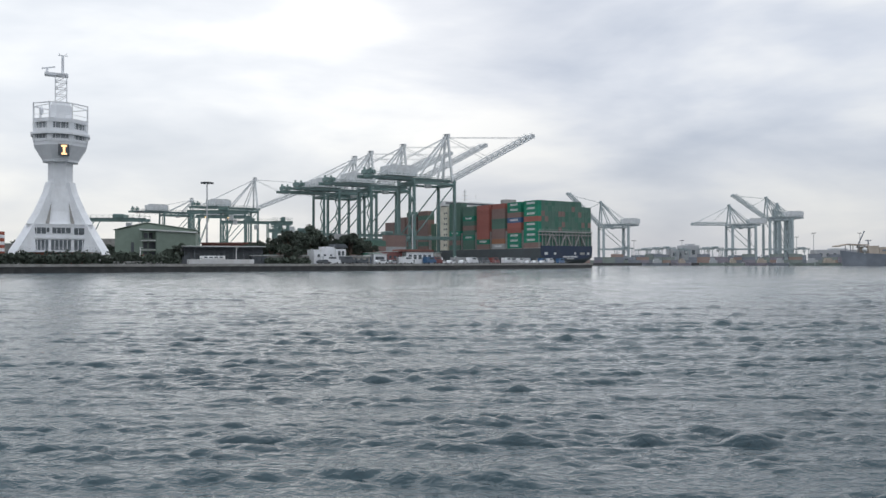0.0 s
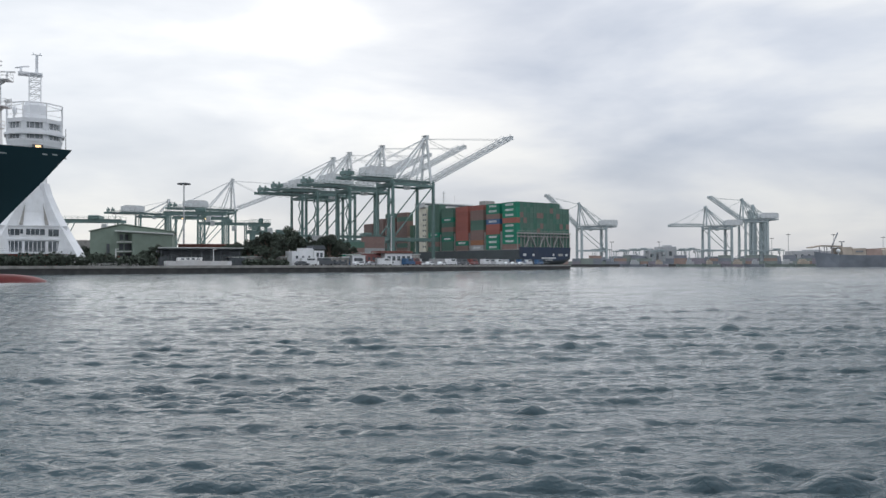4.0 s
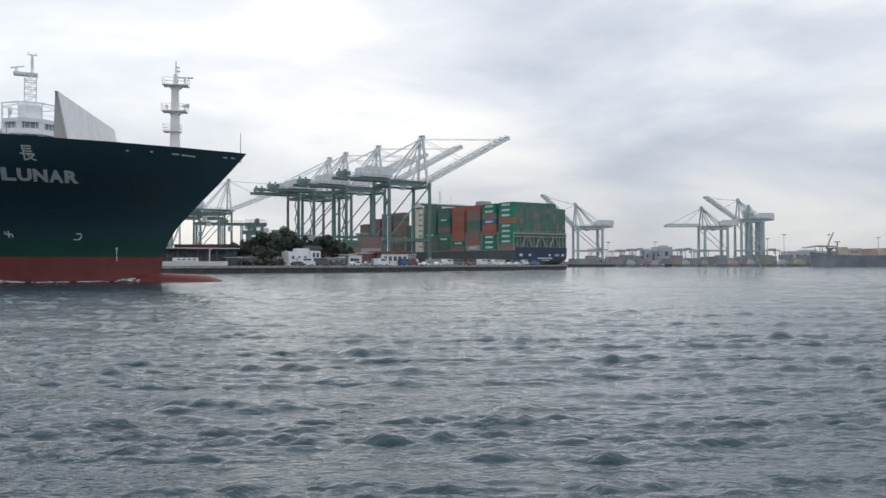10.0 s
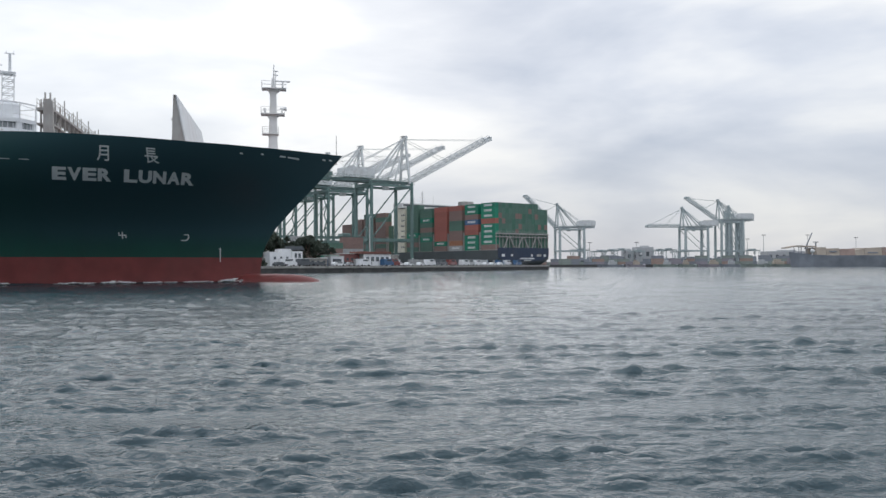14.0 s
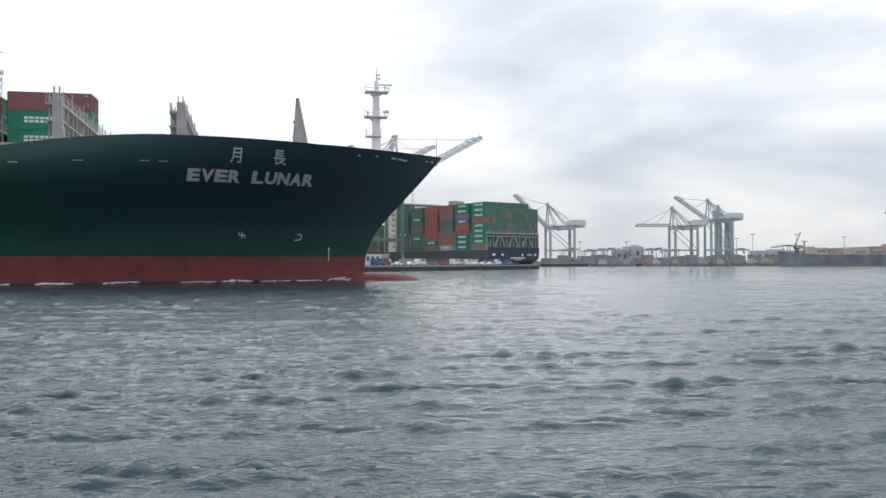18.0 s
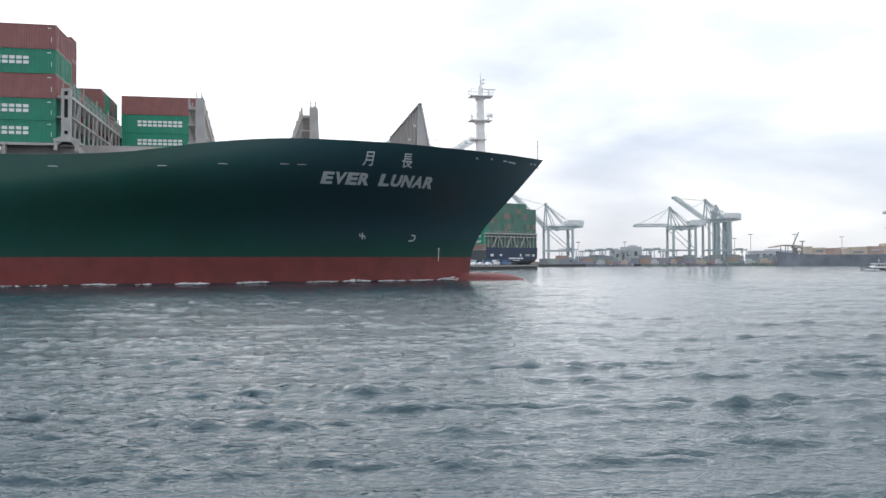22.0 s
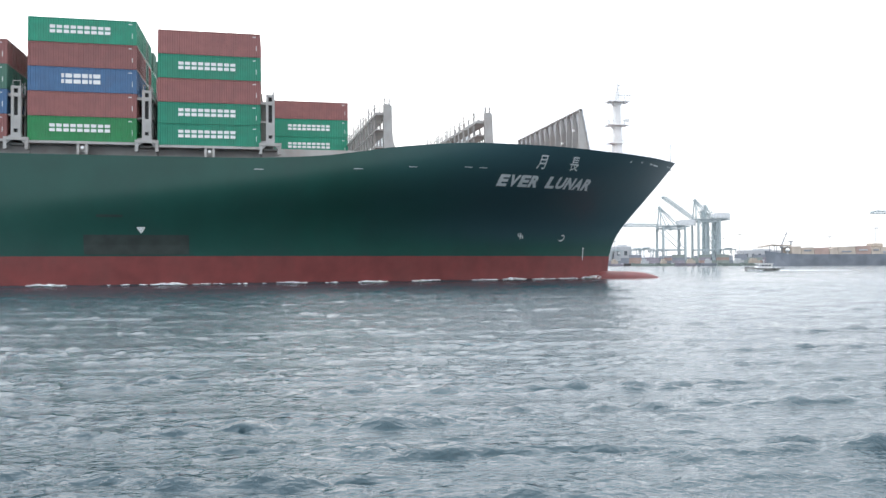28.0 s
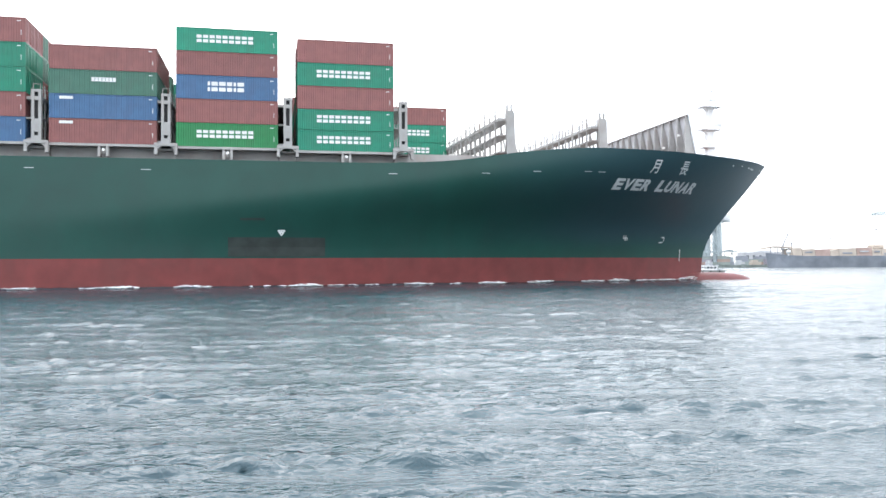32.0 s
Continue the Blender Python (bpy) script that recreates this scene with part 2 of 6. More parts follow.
# glass base paled to stand in for the sky it mirrors
TOWER_GLASS = material("tower_glass_sky_tone", (0.25, 0.27, 0.28), 0.12, vary=0.3, scale=0.5)
GLASS_DARK = material("window_glass_dark", (0.09, 0.105, 0.115), 0.12, vary=0.3, scale=0.5)
CONCRETE = material("quay_concrete", (0.30, 0.29, 0.27), 0.85, vary=0.2, stain=(0.12, 0.11, 0.10), stain_scale=0.4, stain_amount=0.6, streak=0.5, bump=0.02)
QUAY_DARK = material("quay_wall_wet", (0.05, 0.05, 0.05), 0.7, vary=0.3, stain=(0.10, 0.10, 0.09), stain_scale=0.3, stain_amount=0.6, bump=0.05)
ASPHALT = material("yard_asphalt", (0.08, 0.08, 0.08), 0.9, vary=0.2)
LEAF = material("foliage_dark", (0.060, 0.076, 0.056), 0.8, vary=0.45, scale=0.9, vary_object=0.2)
BARK = material("bark", (0.12, 0.09, 0.07), 0.9, vary=0.3, scale=3)
SHED_GREEN = material("shed_green_sheet", (0.21, 0.27, 0.22), 0.6, vary=0.08, wave=0.03, wave_axis="X", wave_scale=4.0, stain=(0.2, 0.22, 0.18), stain_amount=0.3, streak=0.7)
ROOF_PALE = material("pale_roof_sheet", (0.55, 0.57, 0.54), 0.5, vary=0.1)
BRICK_DULL = material("dull_brick", (0.17, 0.075, 0.06), 0.85, vary=0.2, scale=0.8)
BRICK_RED = material("red_roof", (0.32, 0.09, 0.06), 0.8, vary=0.15)
STEEL = material("galvanised_steel", (0.45, 0.46, 0.47), 0.5, metal=0.3)
SIGN_LAMP = material("amber_sign_lamp", (1.0, 0.62, 0.30), 0.5, emit=1.5, vary=0.1)
DARK_PAINT = material("dark_grey_paint", (0.09, 0.10, 0.11), 0.6)
RUBBER = material("black_rubber", (0.025, 0.025, 0.025), 0.8)


# ---- mesh helpers ----
def link_mesh(name, bm, mat, smooth=False):
    me = bpy.data.meshes.new(name)
    if smooth:
        for f in bm.faces:
            f.smooth = True
    bm.to_mesh(me)
    bm.free()
    me.materials.append(mat)
    return me


def part(name, bm, mat, parent, label="", smooth=False):
    ob = new(name, link_mesh(name, bm, mat, smooth))
    ob.parent = parent
    if label:
        ob["label"] = label
    return ob


def thing(name, m, label, category, group="", kind=""):
    ob = new(name)
    ob.matrix_world = m
    ob.empty_display_size = 0.5
    return tagged(ob, label, category, group, kind)


def solo(name, bm, mat, m, label, category, group="", kind="", smooth=False):
    ob = new(name, link_mesh(name, bm, mat, smooth))
    ob.matrix_world = m
    return tagged(ob, label, category, group, kind)


def box(bm, c, s, m=None, bevel=0.0):
    vs = bmesh.ops.create_cube(bm, size=1.0)["verts"]
    mm = Matrix.Translation(c) @ Matrix.Diagonal((*s, 1))
    bmesh.ops.transform(bm, matrix=mm, verts=vs)
    if bevel:
        es = list({e for v in vs for e in v.link_edges})
        r = bmesh.ops.bevel(bm, geom=es, offset=bevel, segments=1, affect="EDGES")
        vs = list({v for f in r["faces"] for v in f.verts} | {v for v in vs if v.is_valid})
    if m is not None:
        bmesh.ops.transform(bm, matrix=m, verts=vs)
    return vs


def beam(bm, p, q, w, h=None, bevel=0.0):
    """A rectangular bar from p to q; w across, h upright."""
    p, q = Vector(p), Vector(q)
    d = q - p
    up = Vector((0, 0, 1)) if abs(d.normalized().z) < 0.98 else Vector((0, 1, 0))
    x = d.normalized()
    y = up.cross(x).normalized()
    z = x.cross(y)
    m = Matrix((x, y, z)).transposed().to_4x4()
    m.translation = (p + q) / 2
    return box(bm, (0, 0, 0), (d.length, w, h or w), m, bevel)


def tube(bm, p, q, r1, r2=None, n=10, cap=True):
    p, q = Vector(p), Vector(q)
    d = q - p
    m = d.to_track_quat("Z", "Y").to_matrix().to_4x4()
    m.translation = (p + q) / 2
    return bmesh.ops.create_cone(bm, cap_ends=cap, segments=n, radius1=r1, radius2=r1 if r2 is None else r2, depth=d.length, matrix=m)["verts"]


def prism(bm, pts, z0, z1):
    """A closed outline of (x, y), drawn up from z0 to z1."""
    lo = [bm.verts.new((x, y, z0)) for x, y in pts]
    hi = [bm.verts.new((x, y, z1)) for x, y in pts]
    n = len(pts)
    bm.faces.new(lo[::-1])
    bm.faces.new(hi)
    for i in range(n):
        bm.faces.new((lo[i], lo[(i + 1) % n], hi[(i + 1) % n], hi[i]))


def extrude_y(bm, pts, y0, y1):
    """A closed outline of (x, z), drawn along y."""
    a = [bm.verts.new((x, y0, z)) for x, z in pts]
    b = [bm.verts.new((x, y1, z)) for x, z in pts]
    n = len(pts)
    f = [bm.faces.new(a), bm.faces.new(b[::-1])]
    for i in range(n):
        f.append(bm.faces.new((a[i], b[i], b[(i + 1) % n], a[(i + 1) % n])))
    bmesh.ops.recalc_face_normals(bm, faces=f)


def loft(bm, rings, closed=True, caps=True):
    vs = [[bm.verts.new(p) for p in r] for r in rings]
    n = len(vs[0])
    fs = []
    for a, b in zip(vs, vs[1:]):
        for i in range(n if closed else n - 1):
            fs.append(bm.faces.new((a[i], a[(i + 1) % n], b[(i + 1) % n], b[i])))
    if caps and closed:
        fs.append(bm.faces.new(vs[0][::-1]))
        fs.append(bm.faces.new(vs[-1]))
    bmesh.ops.recalc_face_normals(bm, faces=fs)
    return vs


# ---- water ----
WATER_Z = -0.35      # the tide stands this far under the ship's marks


def graded(start, stop, first, grow, biggest):
    """Lines that lie close together at start and wider apart towards stop."""
    out, step = [start], first
    while out[-1] < stop:
        out.append(out[-1] + step)
        step = min(step * grow, biggest)
    return np.array(out)


def make_sea():
    # a grid that opens out with the distance, fine by the landing and coarse towards the horizon
    mid = np.arange(0, 0.68, 0.0030)
    side = mid[-1] + graded(0.0, 160.0, 0.004, 1.16, 40.0)[1:]
    half = np.concatenate([mid, side])
    us = np.concatenate([-half[:0:-1], half])
    ahead = -6.0 + np.concatenate([np.arange(0, 12, 0.036), 12 + graded(0.0, 3600.0, 0.036, 1.0033, 160.0)])
    back = graded(0.0, 600.0, 0.3, 1.2, 80.0)
    ys = np.concatenate([-6.0 - back[:0:-1], ahead])
    reach = np.maximum(ys, -6.0) + 16.0
    gx = np.clip(us[None, :] * reach[:, None], -3200, 3200)
    gy = np.repeat(ys[:, None], len(us), 1)
    cx = np.gradient(us)[None, :] * reach[:, None]
    cy = np.gradient(ys)[:, None]
    rng = np.random.default_rng(7)
    dx, dy = np.zeros_like(gx), np.zeros_like(gx)
    z = np.zeros_like(gx)
    swell = np.zeros_like(gx)
    # gusts: patches of rougher and calmer water
    gust = 1 + 0.25 * np.sin(gx / 17 + 1.3 * np.sin(gy / 23)) * np.sin(gy / 13 + 0.7) + 0.2 * np.sin(gx / 4.1 + 2 * np.sin(gy / 5.3)) * np.sin(gy / 3.7 + gx / 9)
    # length, root mean square slope and number of the waves of each band
    for length, slope, count in SEA_BANDS:
        band = np.zeros_like(gx)
        # the short waves ride on the crests of the long ones
        lift = gust if length > 1.2 else gust * np.clip(1.0 + swell / 0.03, 0.4, 1.8)
        for _ in range(count):
            wl = length * rng.uniform(0.75, 1.35)
            way = radians(-86) + rng.normal(0, 0.30 if length > 0.8 else 0.38)
            k = 2 * math.pi / wl
            ph = k * (gx * math.cos(way) + gy * math.sin(way)) + rng.uniform(0, 6.28)
            cell = np.hypot(cx * math.cos(way), cy * math.sin(way))
            a = slope * math.sqrt(2 / count) / k * rng.uniform(0.6, 1.3) * np.clip(wl / (2.4 * cell) - 0.4, 0, 1) * lift
            band += a * np.sin(ph)
            if length > 0.15:
                bow = a * np.cos(ph)
                dx -= SEA_LEAN * math.cos(way) * bow
                dy -= SEA_LEAN * math.sin(way) * bow
        z += band
        if length > 0.8:
            swell += band
    z = SEA_CREST * (np.exp(np.clip(z, -0.3, 0.16) / SEA_CREST) - 1)
    ny, nx = gx.shape
    co = np.stack([gx + dx, gy + dy, z], -1).reshape(-1, 3).astype(np.float32)
    idx = np.arange(ny * nx).reshape(ny, nx)
    quads = np.stack([idx[:-1, :-1], idx[:-1, 1:], idx[1:, 1:], idx[1:, :-1]], -1).reshape(-1, 4)
    me = bpy.data.meshes.new("water")
    me.vertices.add(len(co))
    me.vertices.foreach_set("co", co.ravel())
    me.loops.add(quads.size)
    me.loops.foreach_set("vertex_index", quads.ravel().astype(np.int32))
    me.polygons.add(len(quads))
    me.polygons.foreach_set("loop_start", np.arange(0, quads.size, 4, dtype=np.int32))
    me.update(calc_edges=True)
    me.polygons.foreach_set("use_smooth", np.ones(len(quads), bool))
    me.materials.append(WATER)
    return tagged(new("water", me), "choppy grey-green harbour water under an overcast sky", "water", kind="structure")


SEA_BANDS = ((5.0, 0.010, 5), (2.4, 0.022, 10), (1.3, 0.038, 16), (0.80, 0.05, 24), (0.50, 0.09, 30), (0.32, 0.115, 32), (0.20, 0.12, 30))
SEA_LEAN, SEA_CREST = 1.45, 0.12
water = make_sea()


# ---- quays and land ----
def slab(name, pts, z0, z1, mat, label, category="ground"):
    bm = bmesh.new()
    prism(bm, pts, z0, z1)
    bmesh.ops.recalc_face_normals(bm, faces=bm.faces)
    return solo(name, bm, mat, Matrix(), label, category, kind="structure")


slab("quay_near", [(-420, 60), (-109, 201), (-16, 274), (66, 393), (73, 403), (44, 446), (-190, 793), (-900, 793), (-900, 60)], -3, 1.75, ASPHALT,
     "paved harbour land behind a low quay wall", "quay")
slab("shore_far", [(150, 770), (2200, 700), (2200, 2400), (-1200, 2400), (-1200, 830), (-200, 800)], -3, 2.1, ASPHALT, "far container yard shore", "quay")
# the dark face and the paler kerb of the near quay
for a, b in (((-420, 60), (-109, 201)), ((-109, 201), (-16, 274)), ((-16, 274), (66, 393)), ((66, 393), (73, 403))):
    d = (Vector(b) - Vector(a)).normalized()
    nrm = Vector((d.y, -d.x))
    for name, off, z0, z1, w, mat, lab in (("quay_wall", 0.25, -3, 1.2, 0.5, QUAY_DARK, "dark wet concrete quay wall"), ("quay_kerb", 0.35, 1.2, 1.95, 0.9, CONCRETE, "stained concrete kerb on the quay wall")):
        bm = bmesh.new()
        p, q = Vector(a) + nrm * off, Vector(b) + nrm * off
        beam(bm, (p.x, p.y, (z0 + z1) / 2), (q.x, q.y, (z0 + z1) / 2), w, z1 - z0)
        solo(name, bm, mat, Matrix(), lab, "quay wall", kind="structure")


# ---- the passing container ship: x forward from the bow tip, y to port, z up from the water ----
HEADING = 7.45
SHIP_BOW = (66.12, 136.21)


def lerp(v, xs, ys):
    return float(np.interp(v, xs, ys))


def stem_x(z):
    return lerp(z, (-3, 1.5, 3.2, 4.4, 5.5, 6.7, 8.0, 10.2, 12.5, 14.6, 16.7, 18.9), (-12.4, -12.25, -12.05, -11.75, -11.3, -10.65, -9.75, -7.8, -5.65, -3.7, -1.85, 0.0))


FLARE_Z = [-3 + 0.55 * i for i in range(41)]
FLARE_RUN = [42 + 46 * (1 + math.tanh((10.6 - z) / 5.4)) + 6 * max(0.0, 2 - z) / 5 for z in FLARE_Z]


def half_breadth(x, z):
    u = min(1.0, max(0.0, (stem_x(z) - x) / lerp(z, FLARE_Z, FLARE_RUN)))
    b = 22.9 * (1 - (1 - u) ** 3)
    if x < -285:                                   # the run aft
        b *= 1 - 0.35 * ((-285 - x) / 50) ** 2 * max(0.0, 1 - z / 12)
    return b


def sheer(x):
    return lerp(x, (-335, -70, -64, -60, -56, -52, -48, -44, -40, -30, -20, -12, -5, 0),
                (15.35, 15.35, 15.6, 15.85, 16.4, 17.05, 17.5, 17.85, 18.05, 18.02, 17.95, 18.15, 18.5, 18.9))


ship = thing("container_ship", pose(*SHIP_BOW, 0, 0, 0, HEADING), "large green-hulled container ship under way with a red waterline band", "ship")


def hull_skin(zs_of, rows, inset=0.0):
    """Both sides of the hull between two heights given per station."""
    bm = bmesh.new()
    ws = [0.335 * (i / 70) ** 2.0 for i in range(71)] + [0.335 + 0.665 * i / 26 for i in range(1, 27)]
    for side in (-1, 1):
        grid = []
        for k in range(rows + 1):
            line = []
            for w in ws:
                x = 0.0
                for _ in range(4):
                    z0, z1 = zs_of(x)
                    z = z0 + (z1 - z0) * k / rows
                    x = stem_x(z) + (-334.0 - stem_x(z)) * w
                line.append(bm.verts.new((x, side * max(0.0, half_breadth(x, z) - inset), z)))
            grid.append(line)
        for a, b in zip(grid, grid[1:]):
            for i in range(len(ws) - 1):
                f = (a[i], a[i + 1], b[i + 1], b[i])
                bm.faces.new(f if side > 0 else f[::-1])
    bmesh.ops.remove_doubles(bm, verts=bm.verts, dist=0.003)
    return bm


BOOT_Z = 3.3
part("hull", hull_skin(lambda x: (BOOT_Z, sheer(x)), 26), HULL_GREEN, ship, "dark green painted hull with navy shade tinted into the flared bow", smooth=True)
part("waterline_band", hull_skin(lambda x: (-2.6, BOOT_Z), 10), BOOT_RED, ship, "faded red antifouling band", smooth=True)
# bulwark cap and inner face
part("bulwark_inner", hull_skin(lambda x: (sheer(x) - 1.25, sheer(x)), 1, 0.25), SHIP_GREY, ship, "grey inner bulwark")


def make_deck():
    bm = bmesh.new()
    xs = [-0.6 - 1.2 * i for i in range(58)] + [-72 - 13.1 * i for i in range(21)]
    prev = None
    for x in xs:
        z = sheer(x) - 1.2
        b = max(0.02, half_breadth(x, z) - 0.2)
        cur = (bm.verts.new((x, -b, z)), bm.verts.new((x, b, z)))
        if prev:
            bm.faces.new((prev[0], prev[1], cur[1], cur[0]))
        prev = cur
    bmesh.ops.recalc_face_normals(bm, faces=bm.faces)
    return part("deck", bm, DECK_DARK, ship, "red-brown painted steel deck")


make_deck()
bm = bmesh.new()
loft(bm, [[(-334.0, side_y, z) for side_y, z in ((-14, -2.6), (-22.5, 6), (-22.8, 15.3), (22.8, 15.3), (22.5, 6), (14, -2.6))],
          [(-334.6, side_y, z) for side_y, z in ((-13, -2.6), (-22.0, 6), (-22.3, 15.3), (22.3, 15.3), (22.0, 6), (13, -2.6))]])
part("transom", bm, HULL_GREEN, ship)

# the bulb under the bow
bm = bmesh.new()
rings = []
for i in range(17):
    u = i / 16
    x = -17.0 + 14.3 * u
    r = 2.0 * math.sqrt(max(0.0, 1 - max(0.0, (u - 0.35) / 0.65) ** 3.4)) + 0.02
    rings.append([(x, 1.35 * r * math.cos(a), -1.05 - 0.15 * u + r * math.sin(a)) for a in (2 * math.pi * j / 18 for j in range(18))])
loft(bm, rings)
part("bulb", bm, BOOT_RED, ship, "red bulbous bow just breaking the surface", smooth=True)


# ---- containers ----
def container_mesh(length, height, mat, name="container"):
    """A steel box with proud corner posts and rails, recessed sides, and a door end with lock bars; origin at the bottom centre."""
    bm = bmesh.new()
    w = 2.44
    box(bm, (0, 0, height / 2), (length - 0.10, w - 0.07, height - 0.10))
    for x in (-1, 1):
        for y in (-1, 1):
            box(bm, (x * (length / 2 - 0.09), y * (w / 2 - 0.08), height / 2), (0.18, 0.16, height))
    for y in (-1, 1):
        box(bm, (0, y * (w / 2 - 0.05), 0.08), (length - 0.36, 0.10, 0.16))
        box(bm, (0, y * (w / 2 - 0.05), height - 0.06), (length - 0.36, 0.10, 0.12))
    for x in (-1, 1):
        box(bm, (x * (length / 2 - 0.05), 0, 0.08), (0.10, w - 0.32, 0.16))
        box(bm, (x * (length / 2 - 0.05), 0, height - 0.06), (0.10, w - 0.32, 0.12))
    for y in (-0.85, -0.35, 0.35, 0.85):
        box(bm, (length / 2 - 0.02, y, height / 2), (0.05, 0.05, height - 0.3))
    return link_mesh(name, bm, mat)


BOXES = {}


def put_container(x, y, z, height, mat, parent, label, length=12.19, name="container"):
    key = (mat.name, height, length)
    if key not in BOXES:
        BOXES[key] = container_mesh(length, height, mat)
    ob = new(name, BOXES[key])
    ob.parent = parent
    ob.location = (x, y, z)
    if label:
        ob["label"] = label
    return ob


MARKS = {}


def put_mark(box_ob, widths, size, gap=0.09, x=0.0, z=0.0, y=-1.232):
    """A line of plain white blocks on a container's side, one object a block."""
    total = sum(widths) + gap * (len(widths) - 1)
    at_x = -total / 2
    for w in widths:
        key = (w, size)
        if key not in MARKS:
            bm = bmesh.new()
            if size > 0.8:
                for zz in (-1, 1):
                    box(bm, (0, 0, zz * size * 0.29), (w, 0.012, size * 0.40))
            else:
                box(bm, (0, 0, 0), (w, 0.012, size))
            MARKS[key] = link_mesh("letter_block", bm, MARK_WHITE)
        ob = new("letter_block", MARKS[key])
        ob.parent = box_ob
        s_ = -1 if y > 0 else 1
        ob.location = (x + s_ * (at_x + w / 2), y, z)
        at_x += w + gap


NINE = [0.60] * 9
SIX = [0.30, 0.74, 0.80, 0.62, 0.30, 0.80]
LABELS = {"container_green": "green corrugated steel shipping container", "container_brown": "brown corrugated steel shipping container",
          "container_blue": "blue corrugated steel shipping container", "container_dull_green": "dull green corrugated steel shipping container",
          "container_red": "red corrugated steel shipping container", "container_grey": "grey corrugated steel shipping container",
          "container_grass_green": "grass-green corrugated steel shipping container",
          "container_orange": "orange corrugated steel shipping container"}
G, B_, U, T_ = C_GREEN, C_BROWN, C_BLUE, C_TEAL
HI, LO = 2.896, 2.591
# bays from the bow aft: centre x, floor z, and for the outer row the tiers upward as (paint, height, mark)
BAYS = [
    (-73.9, 16.84, [(G, LO, 9), (G, LO, 9), (B_, HI, 0), (G, HI, 9), (B_, HI, 0)]),
    (-88.5, 17.03, [(C_GRASS, HI, 9), (B_, HI, 0), (U, HI, 6), (B_, HI, 0), (G, HI, 9)]),
    (-102.9, 17.12, [(B_, HI, 1), (U, HI, 1), (T_, HI, 5), (B_, HI, 0)]),
    (-117.65, 17.15, [(U, HI, 0), (B_, HI, 0), (G, HI, 9), (G, HI, 9), (B_, HI, 0)]),
    (-132.35, 17.15, [(B_, HI, 0), (G, HI, 9), (B_, HI, 0), (U, HI, 0), (G, HI, 9)]),
]
rnd = random.Random(11)


def stack(bay_x, y, floor, tiers, marks=True):
    z = floor
    for mat, hgt, mark in tiers:
        c = put_container(bay_x, y, z, hgt, mat, ship, LABELS[mat.name])
        if marks:
            if mark == 9:
                put_mark(c, NINE, 0.95, 0.17, -0.3, hgt / 2 + 0.1)
            elif mark == 6:
                put_mark(c, SIX, 1.2, 0.16, -0.2, hgt / 2 + 0.1)
            elif mark == 5:
                put_mark(c, [0.34] * 7, 0.5, 0.06, 0.0, hgt / 2 + 0.35)
            elif mark == 1:
                put_mark(c, [1.5], 0.34, 0.05, -4.2, hgt - 0.45)
            put_mark(c, [0.42], 0.09, 0.04, 5.35, hgt - 0.42)
            put_mark(c, [0.06], 0.6, 0.0, 5.6, hgt / 2 - 0.35)
        z += hgt + 0.045


def random_tiers(n, biggest=HI):
    return [(rnd.choice((G, G, B_, B_, B_, C_RED, T_, T_)), biggest, 0) for _ in range(n)]


for i, (bx, floor, tiers) in enumerate(BAYS):
    for row in range(18):
        y = -21.16 + 2.49 * row
        if row == 0:
            stack(bx, y, floor, tiers)
            continue
        if i == 0:
            n = 5 if row < 4 else (3 if row < 10 else 4)
            if row > 14:
                n = 3
        else:
            n = len(tiers) if row < 5 else max(3, len(tiers) - rnd.choice((0, 0, 1, 1)))
        stack(bx, y, floor, (tiers[:n] if row < 3 else random_tiers(n)), marks=False)
# the foremost bay is loaded on the far side alone
for row in range(2):
    stack(-60.1, 12.0 + 1.22 + 2.49 * row - 2.5, 17.3, [(B_, HI, 0), (G, HI, 9), (G, HI, 9), (B_, HI, 0)], marks=row == 0)


# ---- lashing bridges ----
def lashing_post(parent, y, z0, z1):
    """An upright box column with a long slot and a small one cut into it, on a forked foot."""
    post = part("post", lashing_post_bm(z0, z1), SHIP_GREY, parent)
    post.location = (0, y, 0)
    # black core paints in the shade inside the slots
    bm = bmesh.new()
    box(bm, (0, 0, (z0 + z1) / 2), (0.47, 0.16, z1 - z0 - 0.1))
    part("slot_backing", bm, BLACK, post)
    return post


def lashing_post_bm(z0, z1):
    bm = bmesh.new()
    w, d = 1.05, 0.7
    hgt = z1 - z0
    for x in (-1, 1):
        box(bm, (x * (w / 2 - 0.15), 0, (z0 + z1) / 2), (0.30, d, hgt))
    for lo_, hi_ in ((0.0, 0.09), (0.16, 0.42), (0.79, 0.86), (0.95, 1.0)):
        box(bm, (0, 0, z0 + hgt * (lo_ + hi_) / 2), (w - 0.58, d - 0.05, hgt * (hi_ - lo_)))
    # forked foot
    box(bm, (0, 0, z0 - 0.18), (2.7, 0.9, 0.36))
    for x in (-1, 1):
        box(bm, (x * 1.16, 0, z0 - 0.85), (0.36, 0.8, 1.1))
        beam(bm, (x * 0.55, 0, z0 - 0.30), (x * 1.1, 0, z0 - 0.75), 0.7, 0.22)
    # ladder rungs and a small platform rail on top
    for x in (-0.4, 0.4):
        box(bm, (x, 0, z1 + 0.35), (0.06, 0.06, 0.7))
    box(bm, (0, 0, z1 + 0.68), (0.86, 0.06, 0.06))
    return bm


